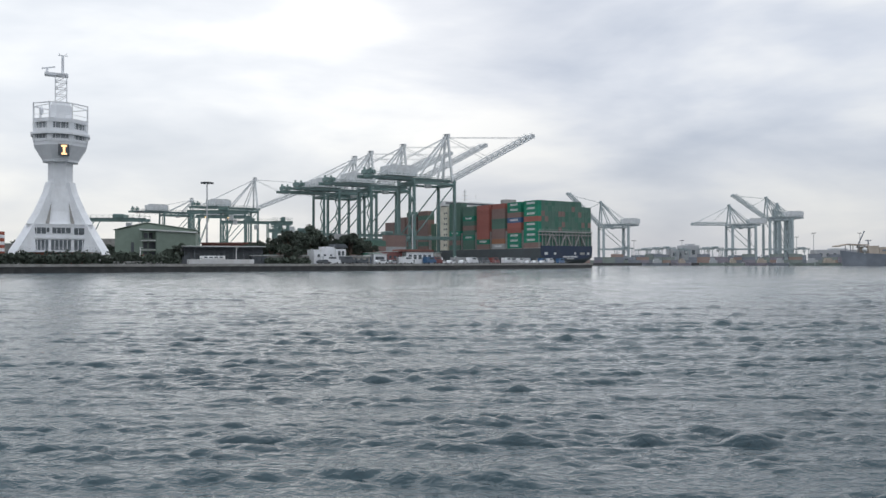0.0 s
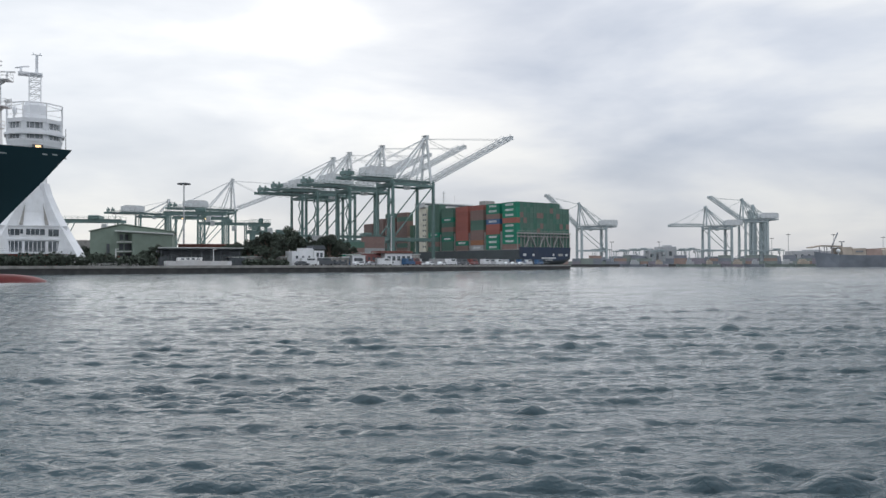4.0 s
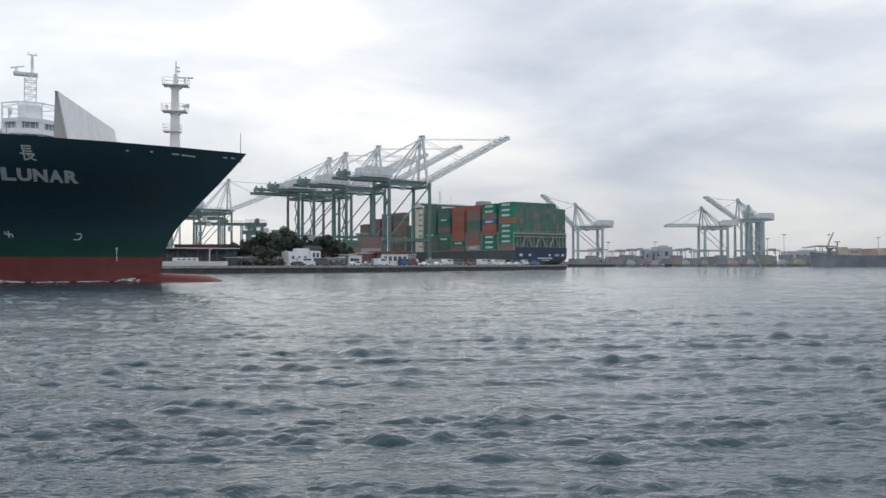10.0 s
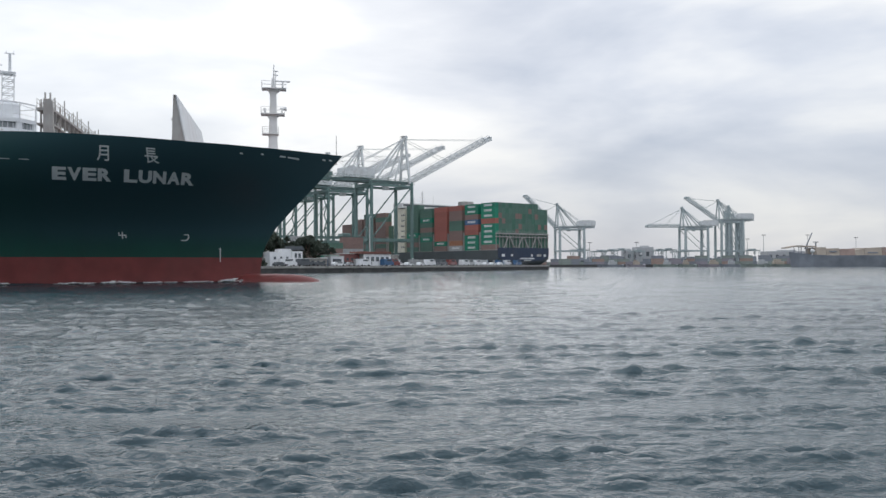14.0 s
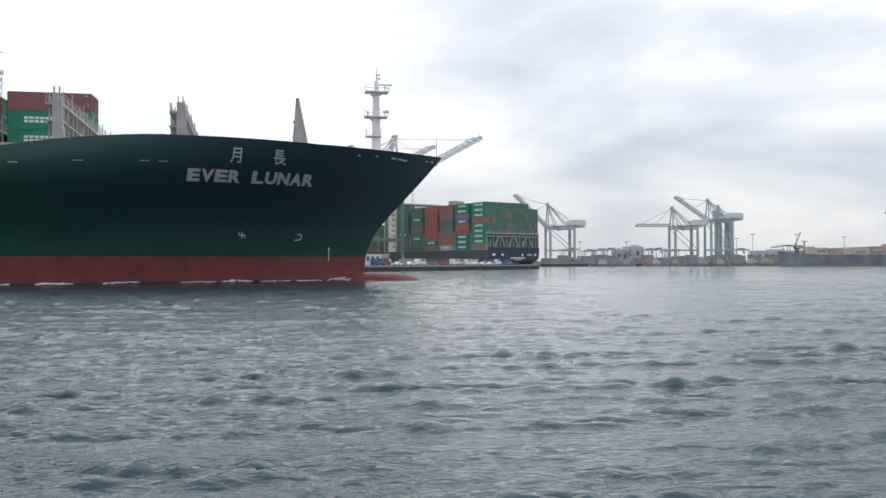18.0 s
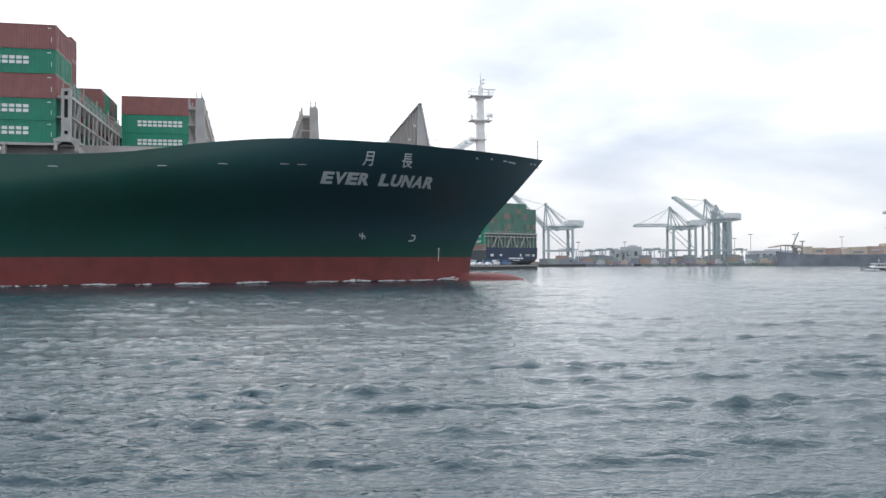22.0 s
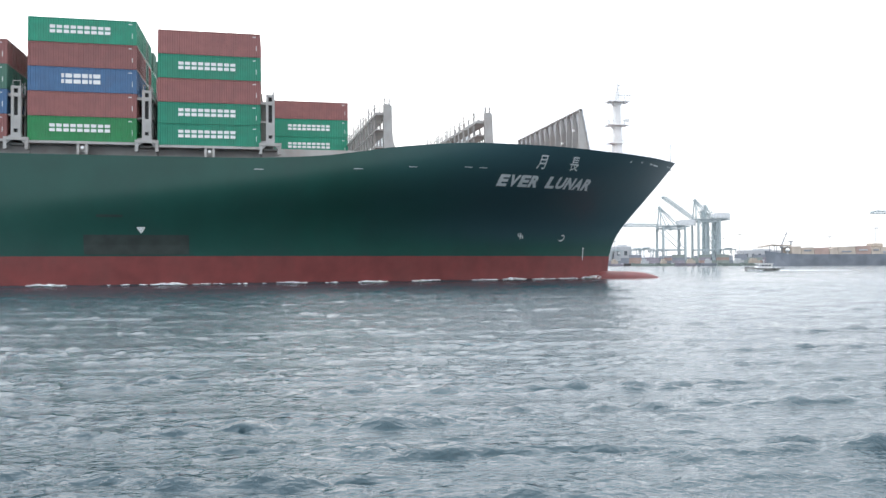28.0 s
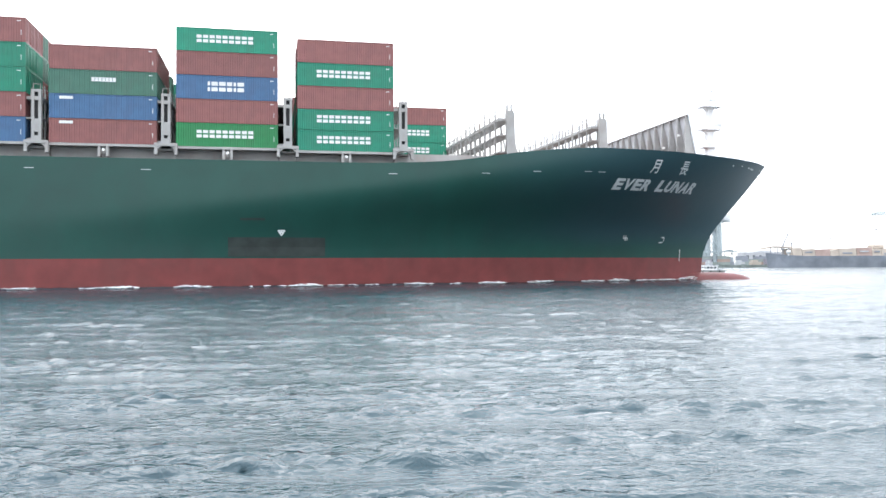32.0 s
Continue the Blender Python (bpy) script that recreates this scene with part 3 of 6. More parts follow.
def end_plate_bm(z0, z1):
    """A broad plate column whose foot sweeps forward, with a recessed panel."""
    bm = bmesh.new()
    extrude_y(bm, [(-0.45, z0 - 1.6), (2.3, z0 - 1.6), (2.2, z0 - 0.6), (1.4, z0 - 0.3), (0.9, z0 + 0.5), (0.7, z0 + 1.8), (0.6, z1), (0.35, z1 + 0.25), (-0.45, z1 + 0.25)], -0.35, 0.35)
    box(bm, (0.05, 0, (z0 + z1) / 2 + 0.4), (0.4, 0.78, 2.6))
    for x in (-0.3, 0.3):
        box(bm, (x, 0, z1 + 0.6), (0.10, 0.5, 0.9))
    return bm


def lashing_bridge(x, half, z0, z1, plated=False, skew=0.0):
    lb = part("lashing_bridge", bmesh.new(), SHIP_GREY, ship, "grey steel lashing bridge across the deck")
    lb.location = (x - half * math.sin(radians(skew)), 0, 0)
    lb.rotation_euler = (0, 0, radians(skew))
    for s in (-1, 1):
        if plated:
            part("end_plate", end_plate_bm(z0, z1), SHIP_GREY, lb).location = (0, s * (half - 0.35), 0)
        else:
            lashing_post(lb, s * (half - 0.35), z0, z1)
    bays = int(2 * half / 2.49)
    for zz, hh in ((z1 - 0.9, 0.34), (z0 + 0.45 * (z1 - z0), 0.2), (z0 + 0.2, 0.25)):
        bm = bmesh.new()
        box(bm, (-0.45, 0, zz), (1.9, 2 * half - 1.5, hh))
        part("walkway", bm, SHIP_GREY, lb)
    for i in range(1, bays):
        y = -half + 2 * half * i / bays
        bm = bmesh.new()
        tall = z1 + (1.5 if i % 3 == 0 else 0.9 if i % 2 else 0.2)
        box(bm, (0.36, y, (z0 + z1) / 2 - 0.5), (0.2, 0.22, z1 - z0 + 1))
        box(bm, (0.30, y, z1 + (tall - z1) / 2), (0.12, 0.14, tall - z1))
        box(bm, (-1.3, y, (z0 + z1) / 2 - 0.5), (0.2, 0.22, z1 - z0 + 1))
        box(bm, (-1.3, y, z1 + (tall - z1) * 0.35), (0.14, 0.16, (tall - z1) * 0.7))
        part("upright", bm, SHIP_GREY, lb)
        if i % 4 == 1:
            bm = bmesh.new()
            beam(bm, (0.3, y, z0), (0.3, y + 2 * half / bays, z1 - 1), 0.16, 0.2)
            part("diagonal", bm, SHIP_GREY, lb)
    bm = bmesh.new()
    for xx in (-1.4, 0.46):
        for hh in (0.5, 1.0):
            box(bm, (xx, 0, z1 - 0.6 + hh), (0.05, 2 * half - 1.6, 0.05))
        for i in range(2 * bays):
            box(bm, (xx, -half + 1 + (2 * half - 2) * i / (2 * bays - 1), z1 - 0.12), (0.05, 0.05, 1.0))
    part("handrail", bm, SHIP_GREY, lb)
    return lb


for x in (-66.6, -81.2, -95.75, -110.3, -125.05):
    lashing_bridge(x, 22.75, 17.3, 23.3)
lashing_bridge(-51.6, 20.3, 17.4, 22.9, True, 2.2)
lashing_bridge(-37.4, 18.3, 17.6, 22.6, True, 2.2)

# hatch coaming and cover supports along the deck edge
for i, (bx, floor, _) in enumerate(BAYS):
    bm = bmesh.new()
    box(bm, (bx, 0, (15.0 + floor) / 2), (12.4, 41.5, floor - 15.0 - 0.05))
    box(bm, (bx, 0, floor - 0.18), (12.5, 44.9, 0.30))
    part("hatch_cover", bm, SHIP_GREY, ship, "grey steel hatch cover on its coaming")
    for s in (-1, 1):
        bm = bmesh.new()
        for k in (-1, 1):
            box(bm, (k * 0.46, 0, -0.55), (0.3, 0.7, 1.5))
        box(bm, (0, 0, 0.05), (1.3, 0.8, 0.24))
        box(bm, (0, 0.1, -0.6), (0.7, 0.2, 0.7))
        p = part("pedestal", bm, SHIP_GREY, ship)
        p.location = (bx, s * 22.3, floor - 0.3)
        bm = bmesh.new()
        tube(bm, (0, s * 0.02, -0.45), (0, s * 0.22, -0.45), 0.16, 0.2, 10)
        part("deck_light", bm, LAMP_LENS, p, "small round deck light")
for x in (-66.6, -81.2, -95.75, -110.3, -125.05):
    bm = bmesh.new()
    box(bm, (x, 0, 15.7), (2.1, 42.0, 1.5))
    box(bm, (x, 0, 16.6), (1.7, 43.6, 0.25))
    part("cross_deck", bm, SHIP_GREY, ship, "grey cross deck between the hatches")
bm = bmesh.new()
box(bm, (-60.1, 0, 16.3), (12.4, 36.0, 1.9))
part("hatch_cover", bm, SHIP_GREY, ship, "grey steel hatch cover on its coaming")
bm = bmesh.new()
box(bm, (-44.6, 0, 16.9), (12.0, 30.0, 1.2))
part("hatch_cover", bm, SHIP_GREY, ship, "grey steel hatch cover on its coaming")

# ---- breakwater on the foredeck: a raked plate with ribs on its after side ----
bw = part("breakwater", bmesh.new(), SHIP_GREY, ship, "raked grey steel breakwater plate with ribs")
bm = bmesh.new()
loft(bm, [[(-22.6, y, 24.45), (-22.45, y, 24.45), (-20.9, y, 16.6), (-21.05, y, 16.6)] for y in (-15.2, 15.2)])
# plate toned paler than its ribs for the sky light on it
part("plate", bm, PLATE_PALE, bw, "pale grey steel plate")
for i in range(13):
    y = -14.9 + 29.8 * i / 12
    bm = bmesh.new()
    loft(bm, [[(-22.6, yy, 24.3), (-21.1, yy, 16.7), (-23.1, yy, 16.7), (-22.9, yy, 24.3)] for yy in (y - 0.12, y + 0.12)])
    part("rib", bm, SHIP_GREY, bw)
for y, z in ((-13.4, 21.6), (-8.6, 20.4), (-4.2, 19.6)):
    bm = bmesh.new()
    tube(bm, (-23.3, y, z), (-23.0, y, z), 0.2, 0.14, 10)
    part("deck_light", bm, LAMP_LENS, bw, "small round deck light")
bm = bmesh.new()
box(bm, (-22.7, 0, 24.4), (0.35, 30.6, 0.16))
part("top_rail", bm, SHIP_GREY, bw)

# ---- foremast ----
mast = part("foremast", bmesh.new(), SHIP_WHITE, ship, "white foremast with platforms and radar")
bm = bmesh.new()
loft(bm, [[(-10.4 + rx * sx, ry * sy, z) for sx, sy in ((1, 1), (-1, 1), (-1, -1), (1, -1))]
          for z, rx, ry in ((16.9, 0.85, 0.75), (20.5, 0.66, 0.6), (28.8, 0.46, 0.42))])
part("column", bm, SHIP_WHITE, mast)
for z, x0, x1, hw in ((28.8, -12.1, -8.5, 1.1), (24.9, -12.2, -8.7, 1.1), (21.9, -12.0, -9.6, 0.9)):
    bm = bmesh.new()
    loft(bm, [[(x0, -hw, z), (x1, -hw, z), (x1, hw, z), (x0, hw, z)], [(x0, -hw, z + 0.12), (x1, -hw, z + 0.12), (x1, hw, z + 0.12), (x0, hw, z + 0.12)]])
    loft(bm, [[(-10.9, -0.3, z - 0.7), (-10.0, -0.3, z - 0.7), (-10.0, 0.3, z - 0.7), (-10.9, 0.3, z - 0.7)],
              [(x0 + 0.8, -hw + 0.5, z), (x1 - 0.8, -hw + 0.5, z), (x1 - 0.8, hw - 0.5, z), (x0 + 0.8, hw - 0.5, z)]])
    part("platform", bm, SHIP_WHITE, mast)
    bm = bmesh.new()
    for hh in (0.55, 1.1):
        for y in (-hw, hw):
            box(bm, ((x0 + x1) / 2, y, z + hh), (x1 - x0, 0.05, 0.05))
        for x in (x0, x1):
            box(bm, (x, 0, z + hh), (0.05, 2 * hw, 0.05))
    for x in (x0, (x0 + x1) / 2, x1):
        for y in (-hw, hw):
            box(bm, (x, y, z + 0.55), (0.05, 0.05, 1.1))
    part("handrail", bm, SHIP_WHITE, mast)
bm = bmesh.new()
tube(bm, (-10.4, 0, 28.8), (-10.4, 0, 30.6), 0.34, 0.24)
tube(bm, (-10.35, 0, 30.6), (-10.3, 0, 32.6), 0.11, 0.07)
tube(bm, (-10.05, 0, 29.0), (-10.05, 0, 31.4), 0.06, 0.05)
for z in (31.0, 31.6):
    box(bm, (-9.95, 0, z), (0.5, 0.3, 0.16))
part("topmast", bm, SHIP_WHITE, mast)
bm = bmesh.new()
tube(bm, (-9.0, 0, 28.9), (-9.0, 0, 30.0), 0.14)
box(bm, (-9.0, 0, 30.1), (2.3, 0.25, 0.22), bevel=0.04)
part("radar", bm, SHIP_WHITE, mast)
bm = bmesh.new()
tube(bm, (-9.1, 0, 25.0), (-9.1, 0, 25.9), 0.1)
tube(bm, (-9.4, 0, 25.9), (-8.4, 0, 25.9), 0.12, 0.36)
tube(bm, (-11.6, 0.3, 25.0), (-11.7, 0.3, 26.0), 0.12, 0.2)
part("horn", bm, SHIP_WHITE, mast)

# ---- foredeck fittings ----
bm = bmesh.new()
tube(bm, (-0.9, 0, 17.5), (-0.9, 0, 22.0), 0.06, 0.04, 6)
part("jackstaff", bm, DARK_PAINT, ship)
bm = bmesh.new()
for hh in (0.5, 1.0):
    for s in (-1, 1):
        beam(bm, (-5.6, s * 2.6, 17.9 + hh), (-9.4, s * 2.6, 17.7 + hh), 0.05)
for i in range(4):
    for s in (-1, 1):
        box(bm, (-5.6 - 1.27 * i, s * 2.6, 17.9 - 0.07 * i), (0.05, 0.05, 2.0))
part("foredeck_rail", bm, SHIP_WHITE, ship)
for x, y, w in ((-7.6, -4.5, 2.2), (-6.6, 3.0, 2.0), (-13.5, -8, 1.6), (-16, 7, 2.0), (-29.5, -12.0, 1.4)):
    bm = bmesh.new()
    tube(bm, (x, y - w / 2, 17.75), (x, y + w / 2, 17.75), 0.42, n=14)
    for s in (-1, 1):
        tube(bm, (x, y + s * w / 2, 17.75), (x, y + s * (w / 2 + 0.12), 17.75), 0.62, n=14)
    box(bm, (x, y, 17.1), (1.3, w + 0.6, 0.6))
    part("winch", bm, SHIP_GREY, ship, "grey mooring winch")
# ---- writing on the bow ----
def hull_point(x, z, off):
    """A point on the starboard skin, off metres proud of it."""
    e = 0.05
    y = -half_breadth(x, z)
    tx = Vector((2 * e, -(half_breadth(x + e, z) - half_breadth(x - e, z)), 0))
    tz = Vector((0, -(half_breadth(x, z + e) - half_breadth(x, z - e)), 2 * e))
    nrm = tx.cross(tz).normalized()
    return Vector((x, y, z)) + nrm * off


def letter_on_hull(char, x0, z0, wide, tall, slant=0.0, heavy=0.0, name="letter"):
    """One character of the name, bent onto the flare; x0, z0 is its lower after corner."""
    cu = bpy.data.curves.new("character", "FONT")
    cu.body, cu.size, cu.offset, cu.resolution_u = char, 1.0, heavy, 3
    tmp = new("character", cu)
    me = bpy.data.meshes.new_from_object(tmp.evaluated_get(bpy.context.evaluated_depsgraph_get()))
    bpy.data.objects.remove(tmp)
    bm = bmesh.new()
    bm.from_mesh(me)
    bpy.data.meshes.remove(me)
    if not bm.verts:
        bm.free()
        return None
    bmesh.ops.triangulate(bm, faces=bm.faces)
    lo = Vector([min(v.co[i] for v in bm.verts) for i in range(3)])
    hi = Vector([max(v.co[i] for v in bm.verts) for i in range(3)])
    bmesh.ops.subdivide_edges(bm, edges=[e for e in bm.edges if e.calc_length() > 0.3], cuts=2)
    for v in bm.verts:
        u, w = (v.co.x - lo.x) / (hi.x - lo.x), (v.co.y - lo.y) / (hi.y - lo.y)
        v.co = hull_point(x0 + u * wide + slant * w, z0 + w * tall, 0.05)
    return part(name, bm, MARK_WHITE, ship, "white painted letter of the ship's name")


bpy.context.view_layer.update()
x = -36.6
for i, ch in enumerate("EVER LUNAR"):
    if ch == " ":
        x += 1.25
        continue
    letter_on_hull(ch, x, 12.80 + 0.008 * (x + 36.6), 1.52, 1.45, 0.40, 0.05)
    x += 1.645
letter_on_hull("\u6708", -31.2, 15.1, 1.35, 1.75, 0.25, 0.012, "character")
letter_on_hull("\u9577", -25.8, 15.15, 1.55, 1.75, 0.0, 0.012, "character")


def hull_mark(name, x, z, shapes, label="", mat=MARK_WHITE):
    """Small white marks laid on the skin: bars from (x, z) to (x, z)."""
    bm = bmesh.new()
    for xa, za, xb, zb, w in shapes:
        d = Vector((xb - xa, zb - za)).normalized()
        nn = Vector((-d.y, d.x)) * w / 2
        vs = [bm.verts.new(hull_point(x + px_, z + pz_, 0.045)) for px_, pz_ in
              ((xa + nn.x, za + nn.y), (xb + nn.x, zb + nn.y), (xb - nn.x, zb - nn.y), (xa - nn.x, za - nn.y))]
        bm.faces.new(vs)
    bmesh.ops.recalc_face_normals(bm, faces=bm.faces)
    return part(name, bm, mat, ship, label)


hull_mark("thruster_mark", -30.2, 6.3, [(-0.45, 0, 0.45, 0, 0.14), (0, -0.45, 0, 0.45, 0.14), (-0.4, 0.1, -0.4, 0.4, 0.12), (0.4, -0.4, 0.4, -0.1, 0.12)])
hull_mark("bulb_mark", -22.4, 6.1, [(-0.6, -0.4, 0.1, -0.4, 0.14), (0.1, -0.4, 0.4, 0.0, 0.14), (0.4, 0.0, 0.4, 0.4, 0.14), (0.4, 0.4, -0.2, 0.4, 0.14)])
hull_mark("draught_mark", -17.9, 3.6, [(0, -0.9, 0, 1.1, 0.10), (-0.15, 0.9, 0.15, 0.9, 0.14)])
hull_mark("tug_mark", -82.0, 6.5, [(-0.45, 0.28, 0.45, 0.28, 0.14), (-0.4, 0.25, 0, -0.35, 0.16), (0.4, 0.25, 0, -0.35, 0.16), (-0.2, 0.1, 0.2, 0.1, 0.35)])
for xx, zz in ((-39.0, 14.9), (-41.1, 14.9), (-48.6, 14.7), (-55.7, 14.3), (-68, 14.0), (-98, 14.0), (-111, 14.0)):
    hull_mark("scupper_mark", xx, zz, [(-0.55, 0, 0.55, 0, 0.08)], "", PLATE_PALE)
for xx, zz, ww in ((-14.3, 17.2, 0.35), (-11.6, 17.4, 0.35), (-8.9, 17.45, 0.8), (-7.4, 17.45, 1.6), (-2.9, 17.9, 0.5), (-1.9, 18.0, 0.5)):
    hull_mark("fairlead", xx, zz, [(-ww / 2, 0, ww / 2, 0, 0.2)], "pale mooring fairlead in the bulwark")


# ---- foam that the hull throws up along its waterline ----
def foam_crest(x0, x1, out, high, seed, side=-1):
    """A broken lip of foam lying against the skin between two stations."""
    r = random.Random(seed)
    bm = bmesh.new()
    n = max(6, int(abs(x1 - x0) / 0.45))
    for i in range(n):
        u = (i + 0.5) / n
        hump = math.sin(math.pi * u) ** 0.7
        x = x0 + (x1 - x0) * u
        for _ in range(4):
            y = side * (half_breadth(x, 0.2) + r.uniform(-0.1, 2.2) * out * hump)
            z = WATER_Z + 0.12 + high * hump * r.uniform(0.0, 0.9)
            bmesh.ops.create_icosphere(bm, subdivisions=1, radius=1.0, matrix=Matrix.Translation((x + r.uniform(-0.3, 0.3), y, z)) @ Matrix.Rotation(r.uniform(-0.3, 0.3), 4, "Z")
                                       @ Matrix.Diagonal((r.uniform(0.15, 0.55), r.uniform(0.08, 0.25), r.uniform(0.03, 0.10), 1)))
    return part("bow_foam", bm, FOAM, ship, "white foam along the waterline")


def foam_line(x0, x1, seed, side):
    """Small flecks strewn along the skin, thick in some places and missing in others."""
    r = random.Random(seed)
    bm = bmesh.new()
    x = x0
    while x > x1:
        dense = noise.noise(Vector((x * 0.21, seed, 0))) + 0.35 * noise.noise(Vector((x * 0.9, seed, 3)))
        if dense > 0.0:
            for _ in range(2 + int(8 * max(0.0, dense))):
                y = side * (half_breadth(x, 0.1) + r.random() ** 2 * 1.6 - 0.05)
                bmesh.ops.create_icosphere(bm, subdivisions=1, radius=1.0, matrix=Matrix.Translation((x + r.uniform(-0.3, 0.3), y, WATER_Z + 0.14 + r.uniform(-0.02, 0.05) + max(0.0, dense) * r.uniform(0, 0.35)))
                                           @ Matrix.Diagonal((r.uniform(0.12, 0.5), r.uniform(0.05, 0.16), r.uniform(0.02, 0.06), 1)))
        x -= 0.42
    return tagged(part("waterline_foam", bm, FOAM, ship, "flecks of foam along the waterline"), kind="stuff")


def bow_wave(side, seed):
    """The swell of dark water that the moving hull pushes up along its side."""
    bm = bmesh.new()
    grid = []
    for i in range(260):
        x = -11.6 - 0.9 * i
        rise = 0.24 + 0.20 * noise.noise(Vector((x * 0.11, seed, 0))) + 0.12 * noise.noise(Vector((x * 0.45, seed, 4)))
        rise *= min(1.0, i / 5)
        wide = 2.2 + 1.0 * noise.noise(Vector((x * 0.08, seed, 9)))
        line = []
        for k in range(13):
            u = k / 12
            z = rise * (0.5 + 0.5 * math.cos(math.pi * u)) - 0.14 * u + WATER_Z + 0.07 * noise.noise(Vector((x * 0.9, u * wide * 1.6, seed))) * (1 - u)
            line.append(bm.verts.new((x, side * (half_breadth(x, 0.2) - 0.3 + u * wide), z)))
        grid.append(line)
    for a, b in zip(grid, grid[1:]):
        for k in range(12):
            f = (a[k], b[k], b[k + 1], a[k + 1])
            bm.faces.new(f if side > 0 else f[::-1])
    bmesh.ops.recalc_face_normals(bm, faces=bm.faces)
    return part("bow_wave", bm, WATER, ship, "dark green swell along the moving hull", smooth=True)


bow_wave(-1, 2)
bow_wave(1, 7)
foam_line(-12.4, -150, 5, -1)
foam_line(-12.4, -150, 6, 1)
for k, (x0, x1, out, high) in enumerate(((-12.6, -18.0, 0.9, 0.55), (-29, -33, 0.6, 0.3), (-51, -55, 0.8, 0.3), (-77, -81, 0.9, 0.25), (-99, -102, 0.7, 0.25), (-126, -131, 0.8, 0.25))):
    foam_crest(x0, x1, out, high, k + 3)
    foam_crest(x0 - 2, x1 - 2, out, high, k + 90, 1)


# patches of darker touch-up paint on the side
PATCH = material("touch_up_paint", (0.026, 0.036, 0.032), 0.55, vary=0.3, scale=0.6)


def hull_patch(x0, x1, z0, z1):
    bm = bmesh.new()
    n = 12
    rows_ = [[bm.verts.new(hull_point(x0 + (x1 - x0) * i / n, z, 0.03)) for i in range(n + 1)] for z in (z0, (z0 + z1) / 2, z1)]
    for a, b in zip(rows_, rows_[1:]):
        for i in range(n):
            bm.faces.new((a[i], a[i + 1], b[i + 1], b[i]))
    bmesh.ops.recalc_face_normals(bm, faces=bm.faces)
    part("paint_patch", bm, PATCH, ship, "dark touch-up paint patch")


hull_patch(-88.5, -76.5, 3.5, 5.9)
hull_patch(-87.0, -84.0, 8.0, 8.3)


# ---- the container ship at the berth: x forward from its stern, y to the quay side ----
DOCK_POSE = pose(69.2, 457.2, 0, 0, 0, 124.0)
# container colours dulled and lifted to stand in for haze over the berth
DULL_BROWN = box_paint("container_hazed_brown", (0.23, 0.15, 0.13))
DULL_GREEN = box_paint("container_hazed_green", (0.08, 0.165, 0.125))
DULL_RED = box_paint("container_hazed_red", (0.34, 0.11, 0.085))
LABELS["container_hazed_red"] = "haze-paled red corrugated steel shipping container"
LABELS["container_hazed_brown"] = "haze-paled brown corrugated steel shipping container"
LABELS["container_hazed_green"] = "haze-paled green corrugated steel shipping container"
# hull tone lifted too, as painted haze
DOCK_HULL = material("berthed_hull_paint", (0.075, 0.088, 0.092), 0.45, vary=0.15, scale=0.2, stain=(0.08, 0.07, 0.06), stain_scale=0.1, stain_amount=0.4, streak=0.6)
CREAM = material("superstructure_cream", (0.74, 0.70, 0.58), 0.6, stain=(0.42, 0.35, 0.25), stain_scale=0.25, stain_amount=0.35, streak=0.7)
docked = thing("moored_container_ship", DOCK_POSE, "moored container ship with stacked containers, seen from its dark stern", "ship")


def docked_hull():
    bm = bmesh.new()
    rings = []
    for x, w, keel in ((0.0, 19.0, 4.2), (0.6, 19.8, 3.0), (3, 20.0, 1.6), (8, 20.0, -0.6), (20, 20.0, -3), (250, 20.0, -3), (285, 15, -3), (310, 7.5, -3), (327, 0.6, -3)):
        top = 10.2 if x < 260 else 12.5
        rings.append([(x, -w, top), (x, -w * 0.99, max(keel + 2.2, 4.5)), (x, -w * 0.80, keel + 0.5), (x, -w * 0.3, keel), (x, w * 0.3, keel),
                      (x, w * 0.80, keel + 0.5), (x, w * 0.99, max(keel + 2.2, 4.5)), (x, w, top)])
    loft(bm, rings)
    return part("hull", bm, DOCK_HULL, docked, "dark green and navy hull with a rounded stern")


docked_hull()
NAVY = material("stern_navy_paint", (0.022, 0.038, 0.075), 0.45, vary=0.12, scale=0.3, stain=(0.06, 0.06, 0.07), stain_scale=0.2, stain_amount=0.4, streak=0.6)
bm = bmesh.new()
outline = [(-19.4, 11.6), (-19.0, 6.4), (-15.2, 4.7), (-5.7, 4.2), (5.7, 4.2), (15.2, 4.7), (19.0, 6.4), (19.4, 11.6)]
loft(bm, [[(x, y, z) for y, z in outline] for x in (-0.10, 0.02)])
part("transom", bm, NAVY, docked, "navy blue painted stern")
# stern lashing frame: posts, two rails and three pairs of raking struts
frame_part = part("stern_frame", bmesh.new(), SHIP_GREY, docked, "pale grey steel lashing frame across the stern")
for i in range(17):
    bm = bmesh.new()
    box(bm, (1.0, -19.6 + 39.2 * i / 16, 14.8), (0.3, 0.3, 9.4))
    part("post", bm, SHIP_GREY, frame_part)
for zz, hh in ((19.4, 0.7), (17.6, 0.5), (10.4, 0.4)):
    bm = bmesh.new()
    box(bm, (0.8, 0, zz), (0.9, 39.8, hh))
    part("rail", bm, SHIP_GREY, frame_part)
for y in (-10.5, 0.0, 10.5):
    for s in (-1, 1):
        bm = bmesh.new()
        beam(bm, (0.6, y + s * 0.8, 17.4), (0.6, y + s * 4.4, 10.4), 0.6, 0.6)
        part("strut", bm, SHIP_GREY, frame_part)
bm = bmesh.new()
for i in range(40):
    box(bm, (0.5, -19.6 + 39.2 * i / 39, 20.2), (0.08, 0.08, 1.0))
box(bm, (0.5, 0, 20.7), (0.08, 39.4, 0.08))
